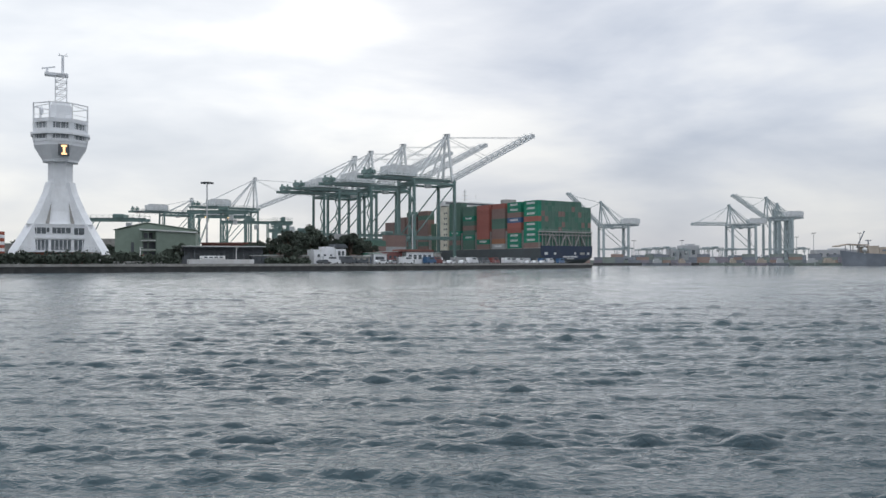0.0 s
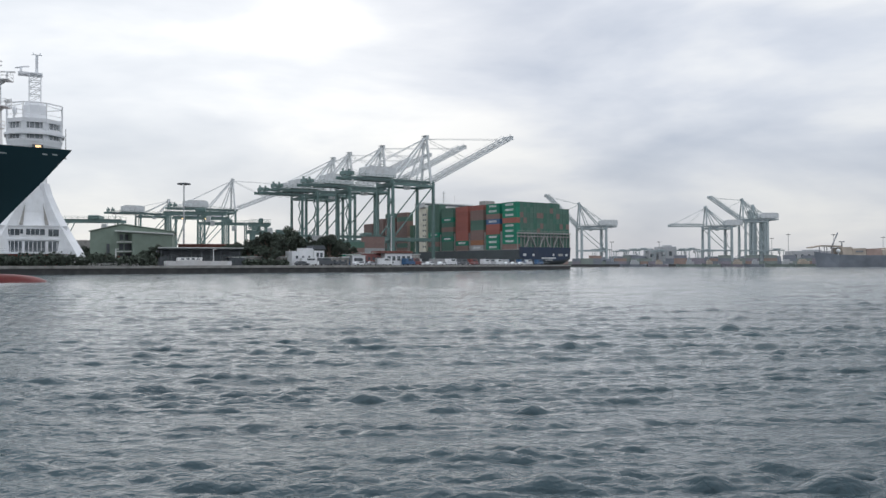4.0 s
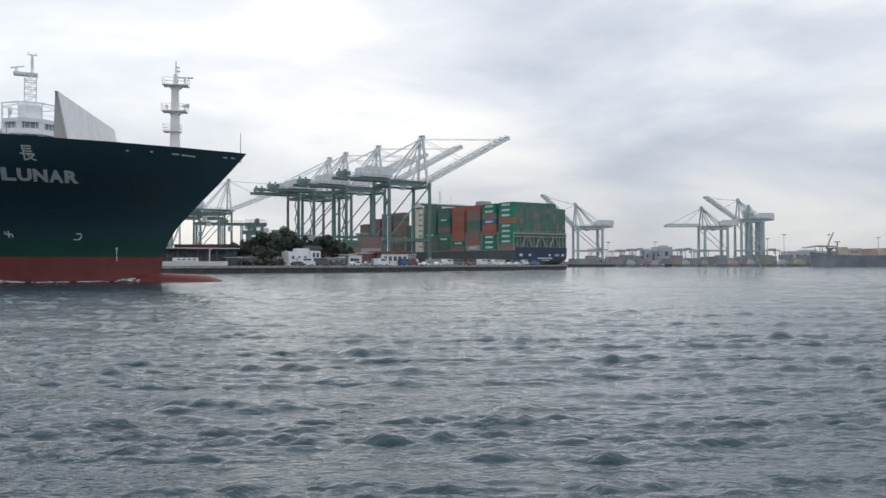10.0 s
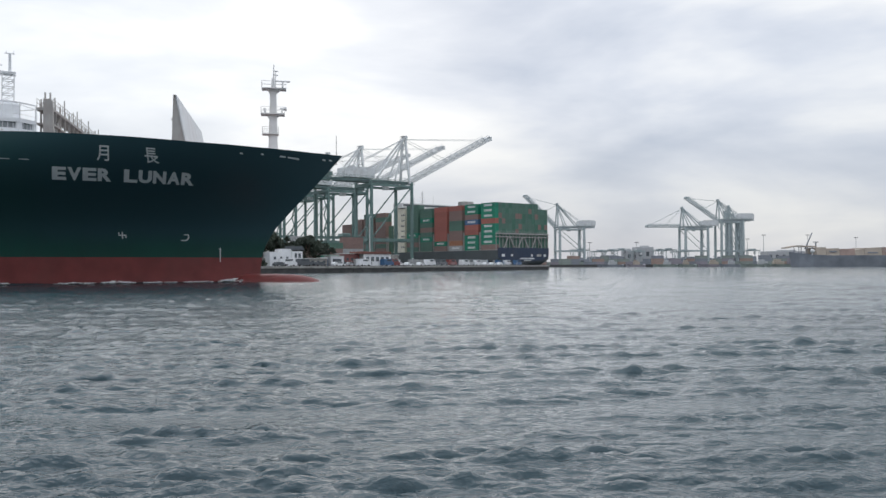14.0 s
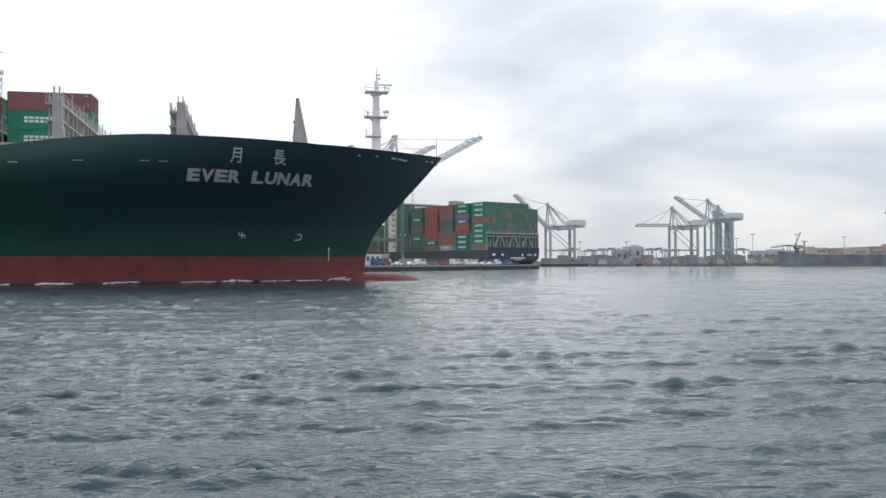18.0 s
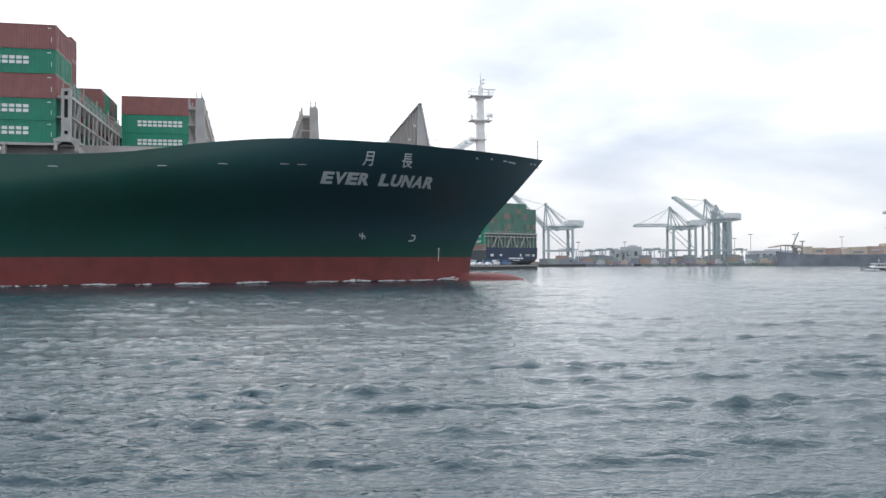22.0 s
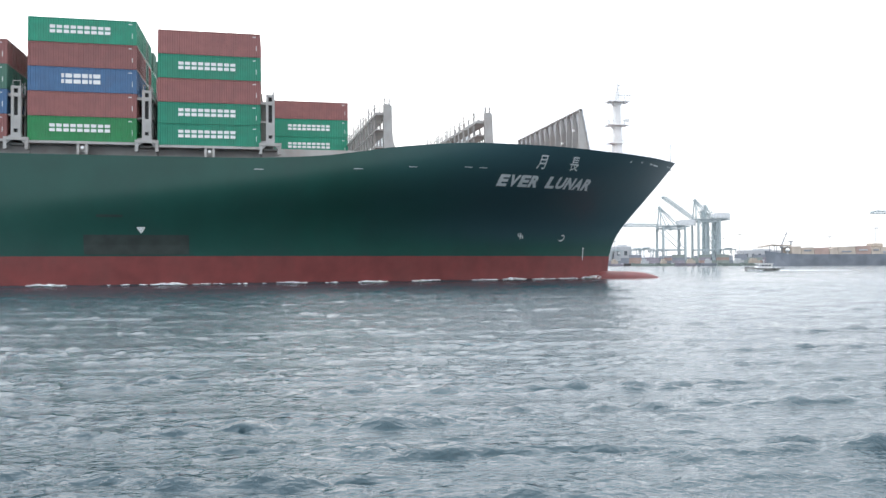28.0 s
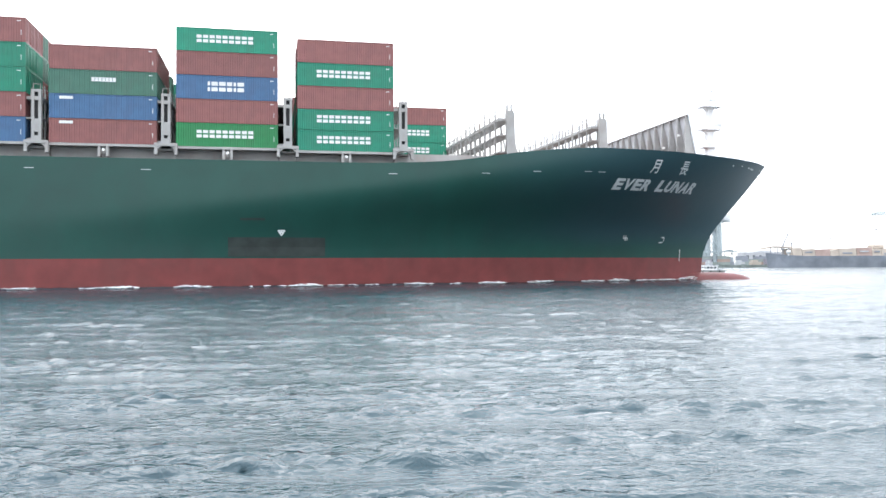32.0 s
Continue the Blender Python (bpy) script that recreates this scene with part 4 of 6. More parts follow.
part("handrail", bm, SHIP_GREY, frame_part)
# mooring openings, and the name and port as bars
for y, w, h in ((15.5, 2.2, 1.4), (9, 1.6, 1.2), (-6.0, 1.2, 1.4), (-11.5, 3.6, 1.3), (-16.0, 1.8, 1.3)):
    bm = bmesh.new()
    box(bm, (-0.12, y, 7.4), (0.12, w, h), bevel=0.2)
    part("mooring_port", bm, MARK_WHITE if w < 3.5 else SHIP_GREY, docked, "pale mooring opening")
for y, z, w, n in ((-3.0, 5.6, 0.9, 10), (-3.0, 4.5, 0.5, 8)):
    for i in range(n):
        bm = bmesh.new()
        box(bm, (-0.13, y + (n / 2 - i) * (w + 0.2), z), (0.1, w, 0.75 * w + 0.1))
        part("lettering_block", bm, MARK_WHITE, docked)

dr = random.Random(5)


def dock_paint(weights):
    return dr.choices((C_TEAL, DULL_GREEN, DULL_BROWN, DULL_RED, C_BLUE, C_GREY), weights)[0]


SIDE = [
    # bay centre x, floor, tiers from below on the quay side
    (7.6, 10.5, [DULL_BROWN, C_GREEN, C_GREEN, C_GREEN, C_GREEN, DULL_RED, C_GREEN, C_GREEN, C_GREEN]),
    (22.3, 10.4, [C_GREEN, C_GREEN, C_GREEN, DULL_RED, DULL_RED, C_BLUE, DULL_BROWN, C_GREEN, C_GREEN]),
    (37.0, 10.4, [C_GREY, C_ORANGE, DULL_BROWN, DULL_BROWN, DULL_GREEN, DULL_GREEN, DULL_BROWN, DULL_BROWN, DULL_RED]),
    (51.7, 10.4, [DULL_BROWN, C_GREEN, DULL_RED, DULL_RED, DULL_RED, DULL_RED, DULL_RED, DULL_RED, DULL_RED]),
    (66.4, 10.4, [DULL_GREEN, DULL_GREEN, C_GREEN, DULL_GREEN, DULL_BROWN, DULL_GREEN, C_GREEN, DULL_GREEN, DULL_GREEN]),
    (81.1, 10.4, [DULL_GREEN, DULL_BROWN, DULL_GREEN, C_GREEN, DULL_GREEN, DULL_GREEN, DULL_GREEN, DULL_GREEN, DULL_GREEN, DULL_GREEN]),
    (118.0, 10.4, [DULL_BROWN, DULL_GREEN, DULL_BROWN, DULL_BROWN, DULL_BROWN, DULL_BROWN, DULL_BROWN, DULL_GREEN, DULL_BROWN]),
    (132.7, 10.4, [DULL_GREEN, DULL_BROWN, DULL_BROWN, DULL_BROWN, DULL_BROWN, DULL_BROWN, DULL_BROWN, DULL_BROWN, DULL_GREEN]),
    (147.4, 10.4, [DULL_BROWN, DULL_GREEN, C_GREEN, DULL_BROWN, DULL_BROWN, DULL_BROWN, DULL_BROWN, DULL_BROWN]),
    (162.1, 10.4, [DULL_GREEN, DULL_BROWN, DULL_BROWN, DULL_BROWN, DULL_BROWN, DULL_BROWN, DULL_BROWN]),
    (176.8, 10.4, [DULL_GREEN, C_GREEN, DULL_BROWN]),
    (191.5, 10.4, [DULL_BROWN, DULL_GREEN, C_GREEN]),
]
for i, (bx, floor, tiers) in enumerate(SIDE):
    for row in range(16):
        if i > 0 and 2 <= row < 14:
            continue
        y = 18.6 - 2.48 * row
        z = floor
        n = len(tiers) - (1 if i == 0 and row > 12 else 0)
        for k in range(n):
            mat = tiers[k] if row == 0 else (dock_paint((2.0, 10, 0.7, 0.05, 0.05, 0.1)) if k > 2 or i else DULL_GREEN)
            c = put_container(bx, y, z, HI, mat, docked, LABELS[mat.name])
            if row == 0 and mat in (C_GREEN, C_BLUE, C_GREY):
                put_mark(c, [6.8], 1.05, 0.1, 0.0, HI / 2 + 0.1, 1.232)
            z += HI + 0.012
    bm = bmesh.new()
    box(bm, (bx, 0, floor - 0.15), (12.6, 39.6, 0.3))
    part("hatch_cover", bm, SHIP_GREY, docked)
    if i:
        for s in (-1, 1):
            bm = bmesh.new()
            for zz in (12.0, 16.0, 20.0):
                box(bm, (bx - 7.3, s * 19.0, zz), (1.0, 1.5, 0.3))
            for k in (-1, 1):
                box(bm, (bx - 7.3 + 0.4 * k, s * 19.6, 15.4), (0.25, 0.3, 10.6))
                box(bm, (bx - 7.3 + 0.4 * k, s * 18.4, 15.4), (0.25, 0.3, 10.6))
            part("lashing_tower", bm, SHIP_GREY, docked)
# the deckhouse with its bridge wings, funnel and mast
house = part("deckhouse", bmesh.new(), CREAM, docked, "cream deckhouse with a white bridge")
bm = bmesh.new()
box(bm, (97.0, 0, 24.0), (13.0, 38.0, 28.0), bevel=0.15)
part("block", bm, CREAM, house)
for k in range(7):
    for j in range(2):
        bm = bmesh.new()
        box(bm, (91.6 + 2.2 * j, 19.02, 13.5 + 3.4 * k), (1.1, 0.1, 1.1))
        part("window", bm, GLASS_DARK, house)
bm = bmesh.new()
box(bm, (97.0, 0, 40.2), (11.0, 40.0, 3.4), bevel=0.2)
part("bridge", bm, SHIP_WHITE, house, "white wheelhouse deck")
bm = bmesh.new()
box(bm, (97.0, 0, 40.5), (11.2, 39.0, 1.1))
part("bridge_windows", bm, GLASS_DARK, house)
bm = bmesh.new()
tube(bm, (98, 0, 41.9), (98, 0, 50.5), 0.5, 0.3)
for z in (44, 46.5, 49):
    box(bm, (98, 0, z), (1.2, 5.0 - (z - 44) * 0.5, 0.25))
tube(bm, (94, 9, 41.9), (94, 9, 45.5), 0.12, 0.1)
tube(bm, (94, -6, 41.9), (94, -6, 47), 0.12, 0.1)
part("mast", bm, SHIP_WHITE, house)
bm = bmesh.new()
box(bm, (56.0, -3.0, 24.0), (8.0, 10.0, 28.0), bevel=0.3)
box(bm, (56.0, -3.0, 39.5), (6.0, 8.0, 3.4), bevel=0.3)
part("funnel", bm, SHIP_GREY, docked, "grey funnel casing")


# ---- ship-to-shore cranes: x to the water side, y along the rails, z up from the quay ----
def truss(bm, p, q, deep, wide, n, bar):
    """A boom of four chords from p to q with lacing, deep upright and wide across."""
    p, q = Vector(p), Vector(q)
    x = (q - p).normalized()
    y = Vector((0, 1, 0))
    z = x.cross(y)
    for sy in (-1, 1):
        for dz in (0, 1):
            o = y * (sy * wide / 2) - z * (-deep * dz)
            beam(bm, p + o, q + o, bar, bar)
        for i in range(n):
            a, b = p + (q - p) * (i / n), p + (q - p) * ((i + 1) / n)
            o = y * (sy * wide / 2)
            beam(bm, a + o, b + o + z * deep, bar * 0.55, bar * 0.55)
            beam(bm, b + o, b + o + z * deep, bar * 0.55, bar * 0.55)
    for i in range(n + 1):
        a = p + (q - p) * (i / n)
        beam(bm, a - y * wide / 2, a + y * wide / 2, bar * 0.7, bar * 0.7)


def quay_crane(m, low, high, label, boom_up=32.0, boom=70.0, apex=75.5, girder=48.5, back=58.0, gauge=28.0, pair=17.0, group="quay cranes", house=True, bulk=1.0):
    cr = thing("quay_crane", m, label, "crane", group)
    hp = pair / 2
    for x in (0, -gauge):
        for s in (-1, 1):
            bm = bmesh.new()
            loft(bm, [[(x + a * w, s * hp + b * w, z) for a, b in ((1, 1), (-1, 1), (-1, -1), (1, -1))] for z, w in ((1.8, 0.72 * bulk), (14, 0.80 * bulk), (girder, 0.66 * bulk))])
            part("leg", bm, low, cr)
            bm = bmesh.new()
            for k in range(4):
                tube(bm, (x - 2.4 + 1.6 * k, s * hp - 0.35, 0.5), (x - 2.4 + 1.6 * k, s * hp + 0.35, 0.5), 0.5, n=10)
            box(bm, (x, s * hp, 1.3), (7.0, 1.0, 1.1), bevel=0.1)
            part("bogie", bm, RUBBER, cr)
        for z, d in ((15.0, 1.7), (girder - 2.0, 1.8)):
            bm = bmesh.new()
            box(bm, (x, 0, z), (1.3, pair - 1.5, d))
            part("cross_beam", bm, low, cr)
    for s in (-1, 1):
        bm = bmesh.new()
        box(bm, (-gauge / 2, s * hp, 15.0), (gauge - 1.6, 1.1, 1.6))
        part("portal_beam", bm, low, cr)
        bm = bmesh.new()
        beam(bm, (-gauge + 0.6, s * hp, 16.2), (-0.6, s * hp, girder - 2.5), 0.6, 0.6)
        part("diagonal", bm, low, cr)
        bm = bmesh.new()
        box(bm, (-gauge / 2, s * hp, girder - 2.0), (gauge - 1.6, 0.9, 1.3))
        part("upper_tie", bm, low, cr)
        bm = bmesh.new()
        box(bm, ((-back + 4) / 2, s * 3.4, girder + 0.6), (back + 4, 1.0, 1.7))
        part("girder", bm, low, cr)
        # the A-frame: front legs, back legs, tie to the end of the girder
        for name, p, q, w in (("mast_leg", (1.0, s * 5.0, girder), (0.0, s * 1.6, apex), 1.15), ("mast_brace", (-gauge + 6, s * 4.0, girder + 1.8), (-1.0, s * 1.5, apex - 0.6), 0.9),
                              ("mast_stay", (-back + 9, s * 3.4, girder + 2.0), (-0.6, s * 1.4, apex), 0.38), ("mast_post", (-9.0, s * 4.2, girder + 1.6), (-0.8, s * 1.6, apex - 3), 0.75)):
            bm = bmesh.new()
            beam(bm, p, q, w, w)
            part(name, bm, high, cr)
    for z in (apex - 10, apex - 18):
        bm = bmesh.new()
        u = (apex - z) / (apex - girder)
        beam(bm, (u, -1.6 - 3.4 * u, z), (u, 1.6 + 3.4 * u, z), 0.5, 0.5)
        part("mast_tie", bm, high, cr)
    bm = bmesh.new()
    box(bm, (0, 0, apex), (2.6, 4.4, 0.9))
    part("masthead", bm, high, cr)
    bm = bmesh.new()
    tube(bm, (0.6, -2.0, apex + 1.3), (0.6, 2.0, apex + 1.3), 1.0, n=12)
    part("sheave", bm, high, cr)
    bm = bmesh.new()
    for y in (-2, 2):
        for x in (-1.2, 1.2):
            box(bm, (x, y, apex + 1.22), (0.1, 0.1, 1.6))
    box(bm, (0, 0, apex + 2.0), (2.6, 4.2, 0.1))
    part("maintenance_frame", bm, high, cr)
    a = radians(boom_up)
    hinge = Vector((3.0, 0, girder + 0.4))
    tip = hinge + Vector((math.cos(a), 0, math.sin(a))) * boom
    bm = bmesh.new()
    truss(bm, hinge, tip, 2.4, 6.2, 14, 0.7)
    part("boom", bm, high, cr, "white lattice boom, raised" if boom_up > 3 else "lattice boom, lowered")
    # walkway rail along the boom, and the forestays
    up = Vector((-math.sin(a), 0, math.cos(a)))
    for s in (-1, 1):
        bm = bmesh.new()
        beam(bm, hinge + up * 3.6 + Vector((0, s * 3.6, 0)), tip + up * 3.6 + Vector((0, s * 3.6, 0)), 0.14, 0.14)
        for i in range(13):
            p = hinge + (tip - hinge) * (i / 12) + Vector((0, s * 3.6, 0))
            beam(bm, p + up * 2.2, p + up * 3.6, 0.12, 0.12)
        part("boom_rail", bm, high, cr)
        for f, droop in ((0.45, 0), (0.92, 0)):
            bm = bmesh.new()
            beam(bm, (0.5, s * 1.5, apex), hinge + (tip - hinge) * f + up * 2.4 + Vector((0, s * 3.0, 0)), 0.22, 0.22)
            part("forestay", bm, high, cr)
    bm = bmesh.new()
    box(bm, tuple(tip + Vector((0.4, 0, 1.0))), (1.6, 7.0, 2.6), bevel=0.2)
    part("boom_tip", bm, high, cr)
    if house:
        mh = part("machine_house", bmesh.new(), CRANE_WHITE, cr, "pale grey machine house on the girder")
        bm = bmesh.new()
        extrude_y(bm, [(-gauge - 15, girder + 2.0), (-gauge + 5, girder + 2.0), (-gauge + 5, girder + 7.2), (-gauge + 2, girder + 8.2), (-gauge - 12, girder + 8.2), (-gauge - 15, girder + 7.2)], -4.2, 4.2)
        part("shell", bm, CRANE_WHITE, mh)
    bm = bmesh.new()
    for s in (-1, 1):
        for i in range(16):
            box(bm, (-back + 3 + (back - 2) * i / 15, s * 4.6, girder + 2.6), (0.1, 0.1, 1.3))
        box(bm, (-back / 2 + 2, s * 4.6, girder + 3.2), (back - 2, 0.1, 0.1))
        box(bm, (-back / 2 + 2, s * 4.4, girder + 1.95), (back - 2, 0.7, 0.12))
    for x in (-back + 3, -back + 7):
        box(bm, (x, 0, girder + 3.2), (1.8, 6.5, 2.2))
        box(bm, (x, 1, girder + 5.0), (0.8, 1.4, 1.8))
    part("girder_walkway", bm, low, cr)
    bm = bmesh.new()
    box(bm, (-13.0, 0, girder - 2.4), (3.6, 3.0, 3.0), bevel=0.3)
    box(bm, (-9.6, 0, girder - 0.9), (7.0, 6.4, 0.7))
    part("operator_cab", bm, high, cr)
    for s in (-1, 1):
        bm = bmesh.new()
        for i in range(10):
            x = -back + 5 + (back - 6) * i / 9
            x2 = -back + 5 + (back - 6) * (i + 0.5) / 9
            beam(bm, (x, s * 5.0, girder + 0.2), (x2, s * 5.0, girder - 1.3), 0.13, 0.13)
            beam(bm, (x2, s * 5.0, girder - 1.3), (x + (back - 6) / 9, s * 5.0, girder + 0.2), 0.13, 0.13)
        box(bm, (-back / 2 + 1, s * 5.0, girder + 0.25), (back - 4, 0.2, 0.2))
        part("cable_festoon", bm, DARK_PAINT, cr)
    for x, s in ((-back + 6, -1), (-gauge + 3, -1), (-6, -1), (-gauge + 3, 1)):
        bm = bmesh.new()
        box(bm, (x, s * 4.6, girder - 0.9), (1.1, 0.5, 0.7), bevel=0.06)
        part("floodlight", bm, LAMP_LENS, cr)
    bm = bmesh.new()
    for i in range(9):
        z = 3 + i * 4.8
        beam(bm, (-gauge - 1.2, -hp + (0.2 if i % 2 else 3.2), z), (-gauge - 1.2, -hp + (3.2 if i % 2 else 0.2), z + 4.8), 0.7, 0.25)
        box(bm, (-gauge - 1.2, -hp + (3.2 if i % 2 else 0.2), z + 4.8), (1.0, 1.0, 0.15))
    part("stairway", bm, low, cr)
    return cr


GREEN_LABEL = "green-legged quay crane with a white mast and raised boom"
for X, Y, up in ((2.0, 490, 27), (-26.0, 531, 27), (-50.0, 563, 26), (-64.0, 590, 26)):
    quay_crane(pose(X, Y, 1.75, 0, 0, 34), CRANE_GREEN, CRANE_WHITE, GREEN_LABEL, boom_up=up)
quay_crane(pose(-170.0, 738, 1.75, 0, 0, 34), CRANE_GREEN, CRANE_WHITE, GREEN_LABEL, boom_up=22)
quay_crane(pose(-246.0, 800, 1.75, 0, 0, 34), CRANE_GREEN, CRANE_WHITE, GREEN_LABEL, boom_up=0, boom=50, apex=62)
# across the water: cranes paled blue-grey for haze, whose booms point the other way
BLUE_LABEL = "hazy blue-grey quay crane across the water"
quay_crane(pose(173.8, 900, 2.1, 0, 0, 187), CRANE_HAZED, CRANE_HAZED, BLUE_LABEL, boom_up=44, boom=48, apex=66, girder=41, back=42, group="far quay cranes", bulk=1.5)
quay_crane(pose(314.7, 900, 2.1, 0, 0, 184), CRANE_HAZED, CRANE_HAZED, BLUE_LABEL, boom_up=0, boom=38, apex=62, girder=41, back=34, gauge=26, group="far quay cranes", bulk=1.5)
quay_crane(pose(357.6, 905, 2.1, 0, 0, 182), CRANE_HAZED, CRANE_HAZED, BLUE_LABEL, boom_up=35, boom=42, apex=71, girder=49, back=40, gauge=25, group="far quay cranes", bulk=1.5)
quay_crane(pose(379.7, 930, 2.1, 0, 0, 182), CRANE_HAZED, CRANE_HAZED, BLUE_LABEL, boom_up=80, boom=9, apex=66, girder=50, back=24, gauge=12, pair=9.0, house=False, group="far quay cranes", bulk=2.6)
quay_crane(pose(633.0, 900, 2.1, 0, 0, 176), CRANE_HAZED, CRANE_HAZED, BLUE_LABEL, boom_up=0, boom=62, apex=84, girder=56, group="far quay cranes", bulk=1.5)


# ---- yard gantry cranes ----
def yard_crane(m, paint, label, span=23.0, tall=20.0, pair=8.0, group="yard cranes"):
    cr = thing("yard_crane", m, label, "crane", group)
    for x in (0, span):
        for s in (-1, 1):
            bm = bmesh.new()
            box(bm, (x, s * pair / 2, tall / 2 + 0.6), (0.62, 0.55, tall - 1.2))
            part("leg", bm, paint, cr)
            bm = bmesh.new()
            for k in (-1, 1):
                tube(bm, (x - 0.3, s * pair / 2 + k * 1.1, 0.75), (x + 0.3, s * pair / 2 + k * 1.1, 0.75), 0.75, n=12)
            part("wheel_pair", bm, RUBBER, cr)
        bm = bmesh.new()
        box(bm, (x, 0, 2.2), (0.9, pair + 3, 1.0))
        part("sill_beam", bm, paint, cr)
    for s in (-1, 1):
        bm = bmesh.new()
        box(bm, (span / 2, s * pair / 2, tall), (span + 3, 0.8, 1.2))
        part("girder", bm, paint, cr)
    bm = bmesh.new()
    box(bm, (span * 0.6, 0, tall + 1.35), (min(4.2, 0.3 * span), pair + 1, 1.6), bevel=0.2)
    part("trolley", bm, paint, cr)
    for s in (-1, 1):
        bm = bmesh.new()
        box(bm, (span / 2, s * (pair / 2 + 0.6), tall + 1.7), (span + 3, 0.08, 0.08))
        for i in range(12):
            box(bm, (-1.3 + (span + 2.6) * i / 11, s * (pair / 2 + 0.6), tall + 1.1), (0.08, 0.08, 1.2))
        box(bm, (span / 2, s * (pair / 2 + 0.55), tall + 0.5), (span + 3, 0.4, 0.08))
        part("handrail", bm, paint, cr)
        bm = bmesh.new()
        beam(bm, (0.4, s * pair / 2, tall * 0.45), (span * 0.2, s * pair / 2, tall - 0.6), 0.3, 0.3)
        part("knee_brace", bm, paint, cr)
    bm = bmesh.new()
    box(bm, (span * 0.6 + 3.2, 0, tall - 2.4), (2.0, 2.2, 2.6), bevel=0.15)
    part("cab", bm, CRANE_WHITE, cr)
    return cr


yg = "green rubber-tyred yard gantry crane"
for px_x, Y, rz, tall in ((-110.7, 360, 12, 23), (-117.7, 395, 20, 23), (-115.4, 430, 18, 22), (-90.1, 440, 10, 17), (-85.6, 470, 10, 17), (-144.3, 330, 8, 18), (-42.7, 430, 20, 15)):
    yc = yard_crane(pose(px_x, Y, 1.75, 0, 0, rz), CRANE_GREEN, yg, tall=tall)
    if Y == 395:
        for dx in (3.0, 13.5):
            bm = bmesh.new()
            box(bm, (dx, -4.9, tall - 0.6), (1.2, 0.5, 0.5), bevel=0.08)
            part("work_lamp", bm, SIGN_LAMP, yc, "lit amber work lamp")
yard_crane(pose(-61.5, 300, 1.75, 0, 0, 14), CRANE_GREEN, "narrow green straddle carrier beside the trees", span=4.6, tall=15.0, pair=8.0)
yard_crane(pose(-66.0, 318, 1.75, 0, 0, 14), CRANE_GREEN, "narrow green straddle carrier beside the trees", span=4.6, tall=13.0, pair=8.0)
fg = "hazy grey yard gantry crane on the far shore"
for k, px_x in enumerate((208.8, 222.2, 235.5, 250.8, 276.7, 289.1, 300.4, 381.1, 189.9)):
    yard_crane(pose(px_x, 880 + 10 * (k % 3), 2.1, 0, 0, 8), CRANE_HAZED, fg, span=13.0 + 2 * (k % 3), tall=14.0 + (k % 3), group="far yard cranes")


# ---- harbour control tower ----
TY = 235.0
tower = thing("harbour_control_tower", pose(-109.9, TY, 1.75, 0, 0, 25), "white concrete harbour control tower with a flared base and glazed crown", "tower")


def ring8(r, z, turn=22.5):
    return [(r * math.cos(radians(45 * i + turn)), r * math.sin(radians(45 * i + turn)), z) for i in range(8)]


def square(r, z, ry=None):
    ry = r if ry is None else ry
    return [(r, ry, z), (-r, ry, z), (-r, -ry, z), (r, -ry, z)]


bm = bmesh.new()
loft(bm, [ring8(3.5, 0), ring8(3.5, 29.6)])
part("shaft", bm, TOWER_WHITE, tower)
# four splayed buttresses, each a curved fin that widens to the ground
for k in range(4):
    bm = bmesh.new()
    c, s = math.cos(radians(45 + 90 * k)), math.sin(radians(45 + 90 * k))
    rings = []
    for z, r0, r1, w in ((0.0, 9.0, 18.2, 2.3), (4.0, 7.4, 16.0, 2.1), (9.0, 5.6, 12.2, 1.9), (15, 3.6, 8.2, 1.7), (20, 2.2, 5.5, 1.5), (23.4, 1.5, 4.3, 1.4)):
        rings.append([(c * r - s * t * w, s * r + c * t * w, z) for r, t in ((r0, -1), (r1, -0.75), (r1, 0.75), (r0, 1))])
    loft(bm, rings)
    part("buttress", bm, TOWER_WHITE, tower)
# sloping panels between the buttresses, with the tall slots beside them
for k in range(4):
    m = Matrix.Rotation(radians(90 * k), 4, "Z")
    bm = bmesh.new()
    loft(bm, [[m @ Vector(p) for p in ((-w, -d, z), (w, -d, z), (w, -d + 1.2, z), (-w, -d + 1.2, z))] for z, w, d in ((8.6, 5.0, 7.6), (15, 3.2, 5.2), (21.5, 2.0, 3.9))])
    part("panel", bm, TOWER_WHITE, tower)
    for s in (-1, 1):
        bm = bmesh.new()
        vs = [m @ Vector(p) for p in ((s * 2.7, -6.62, 11.4), (s * 3.7, -6.65, 11.4), (s * 2.2, -4.75, 17.6))]
        vs2 = [v + (m.to_3x3() @ Vector((0, -0.25, 0.05))) for v in vs]
        loft(bm, [vs, vs2])
        part("slot", bm, CONCRETE, tower, "tall grey slot panel")
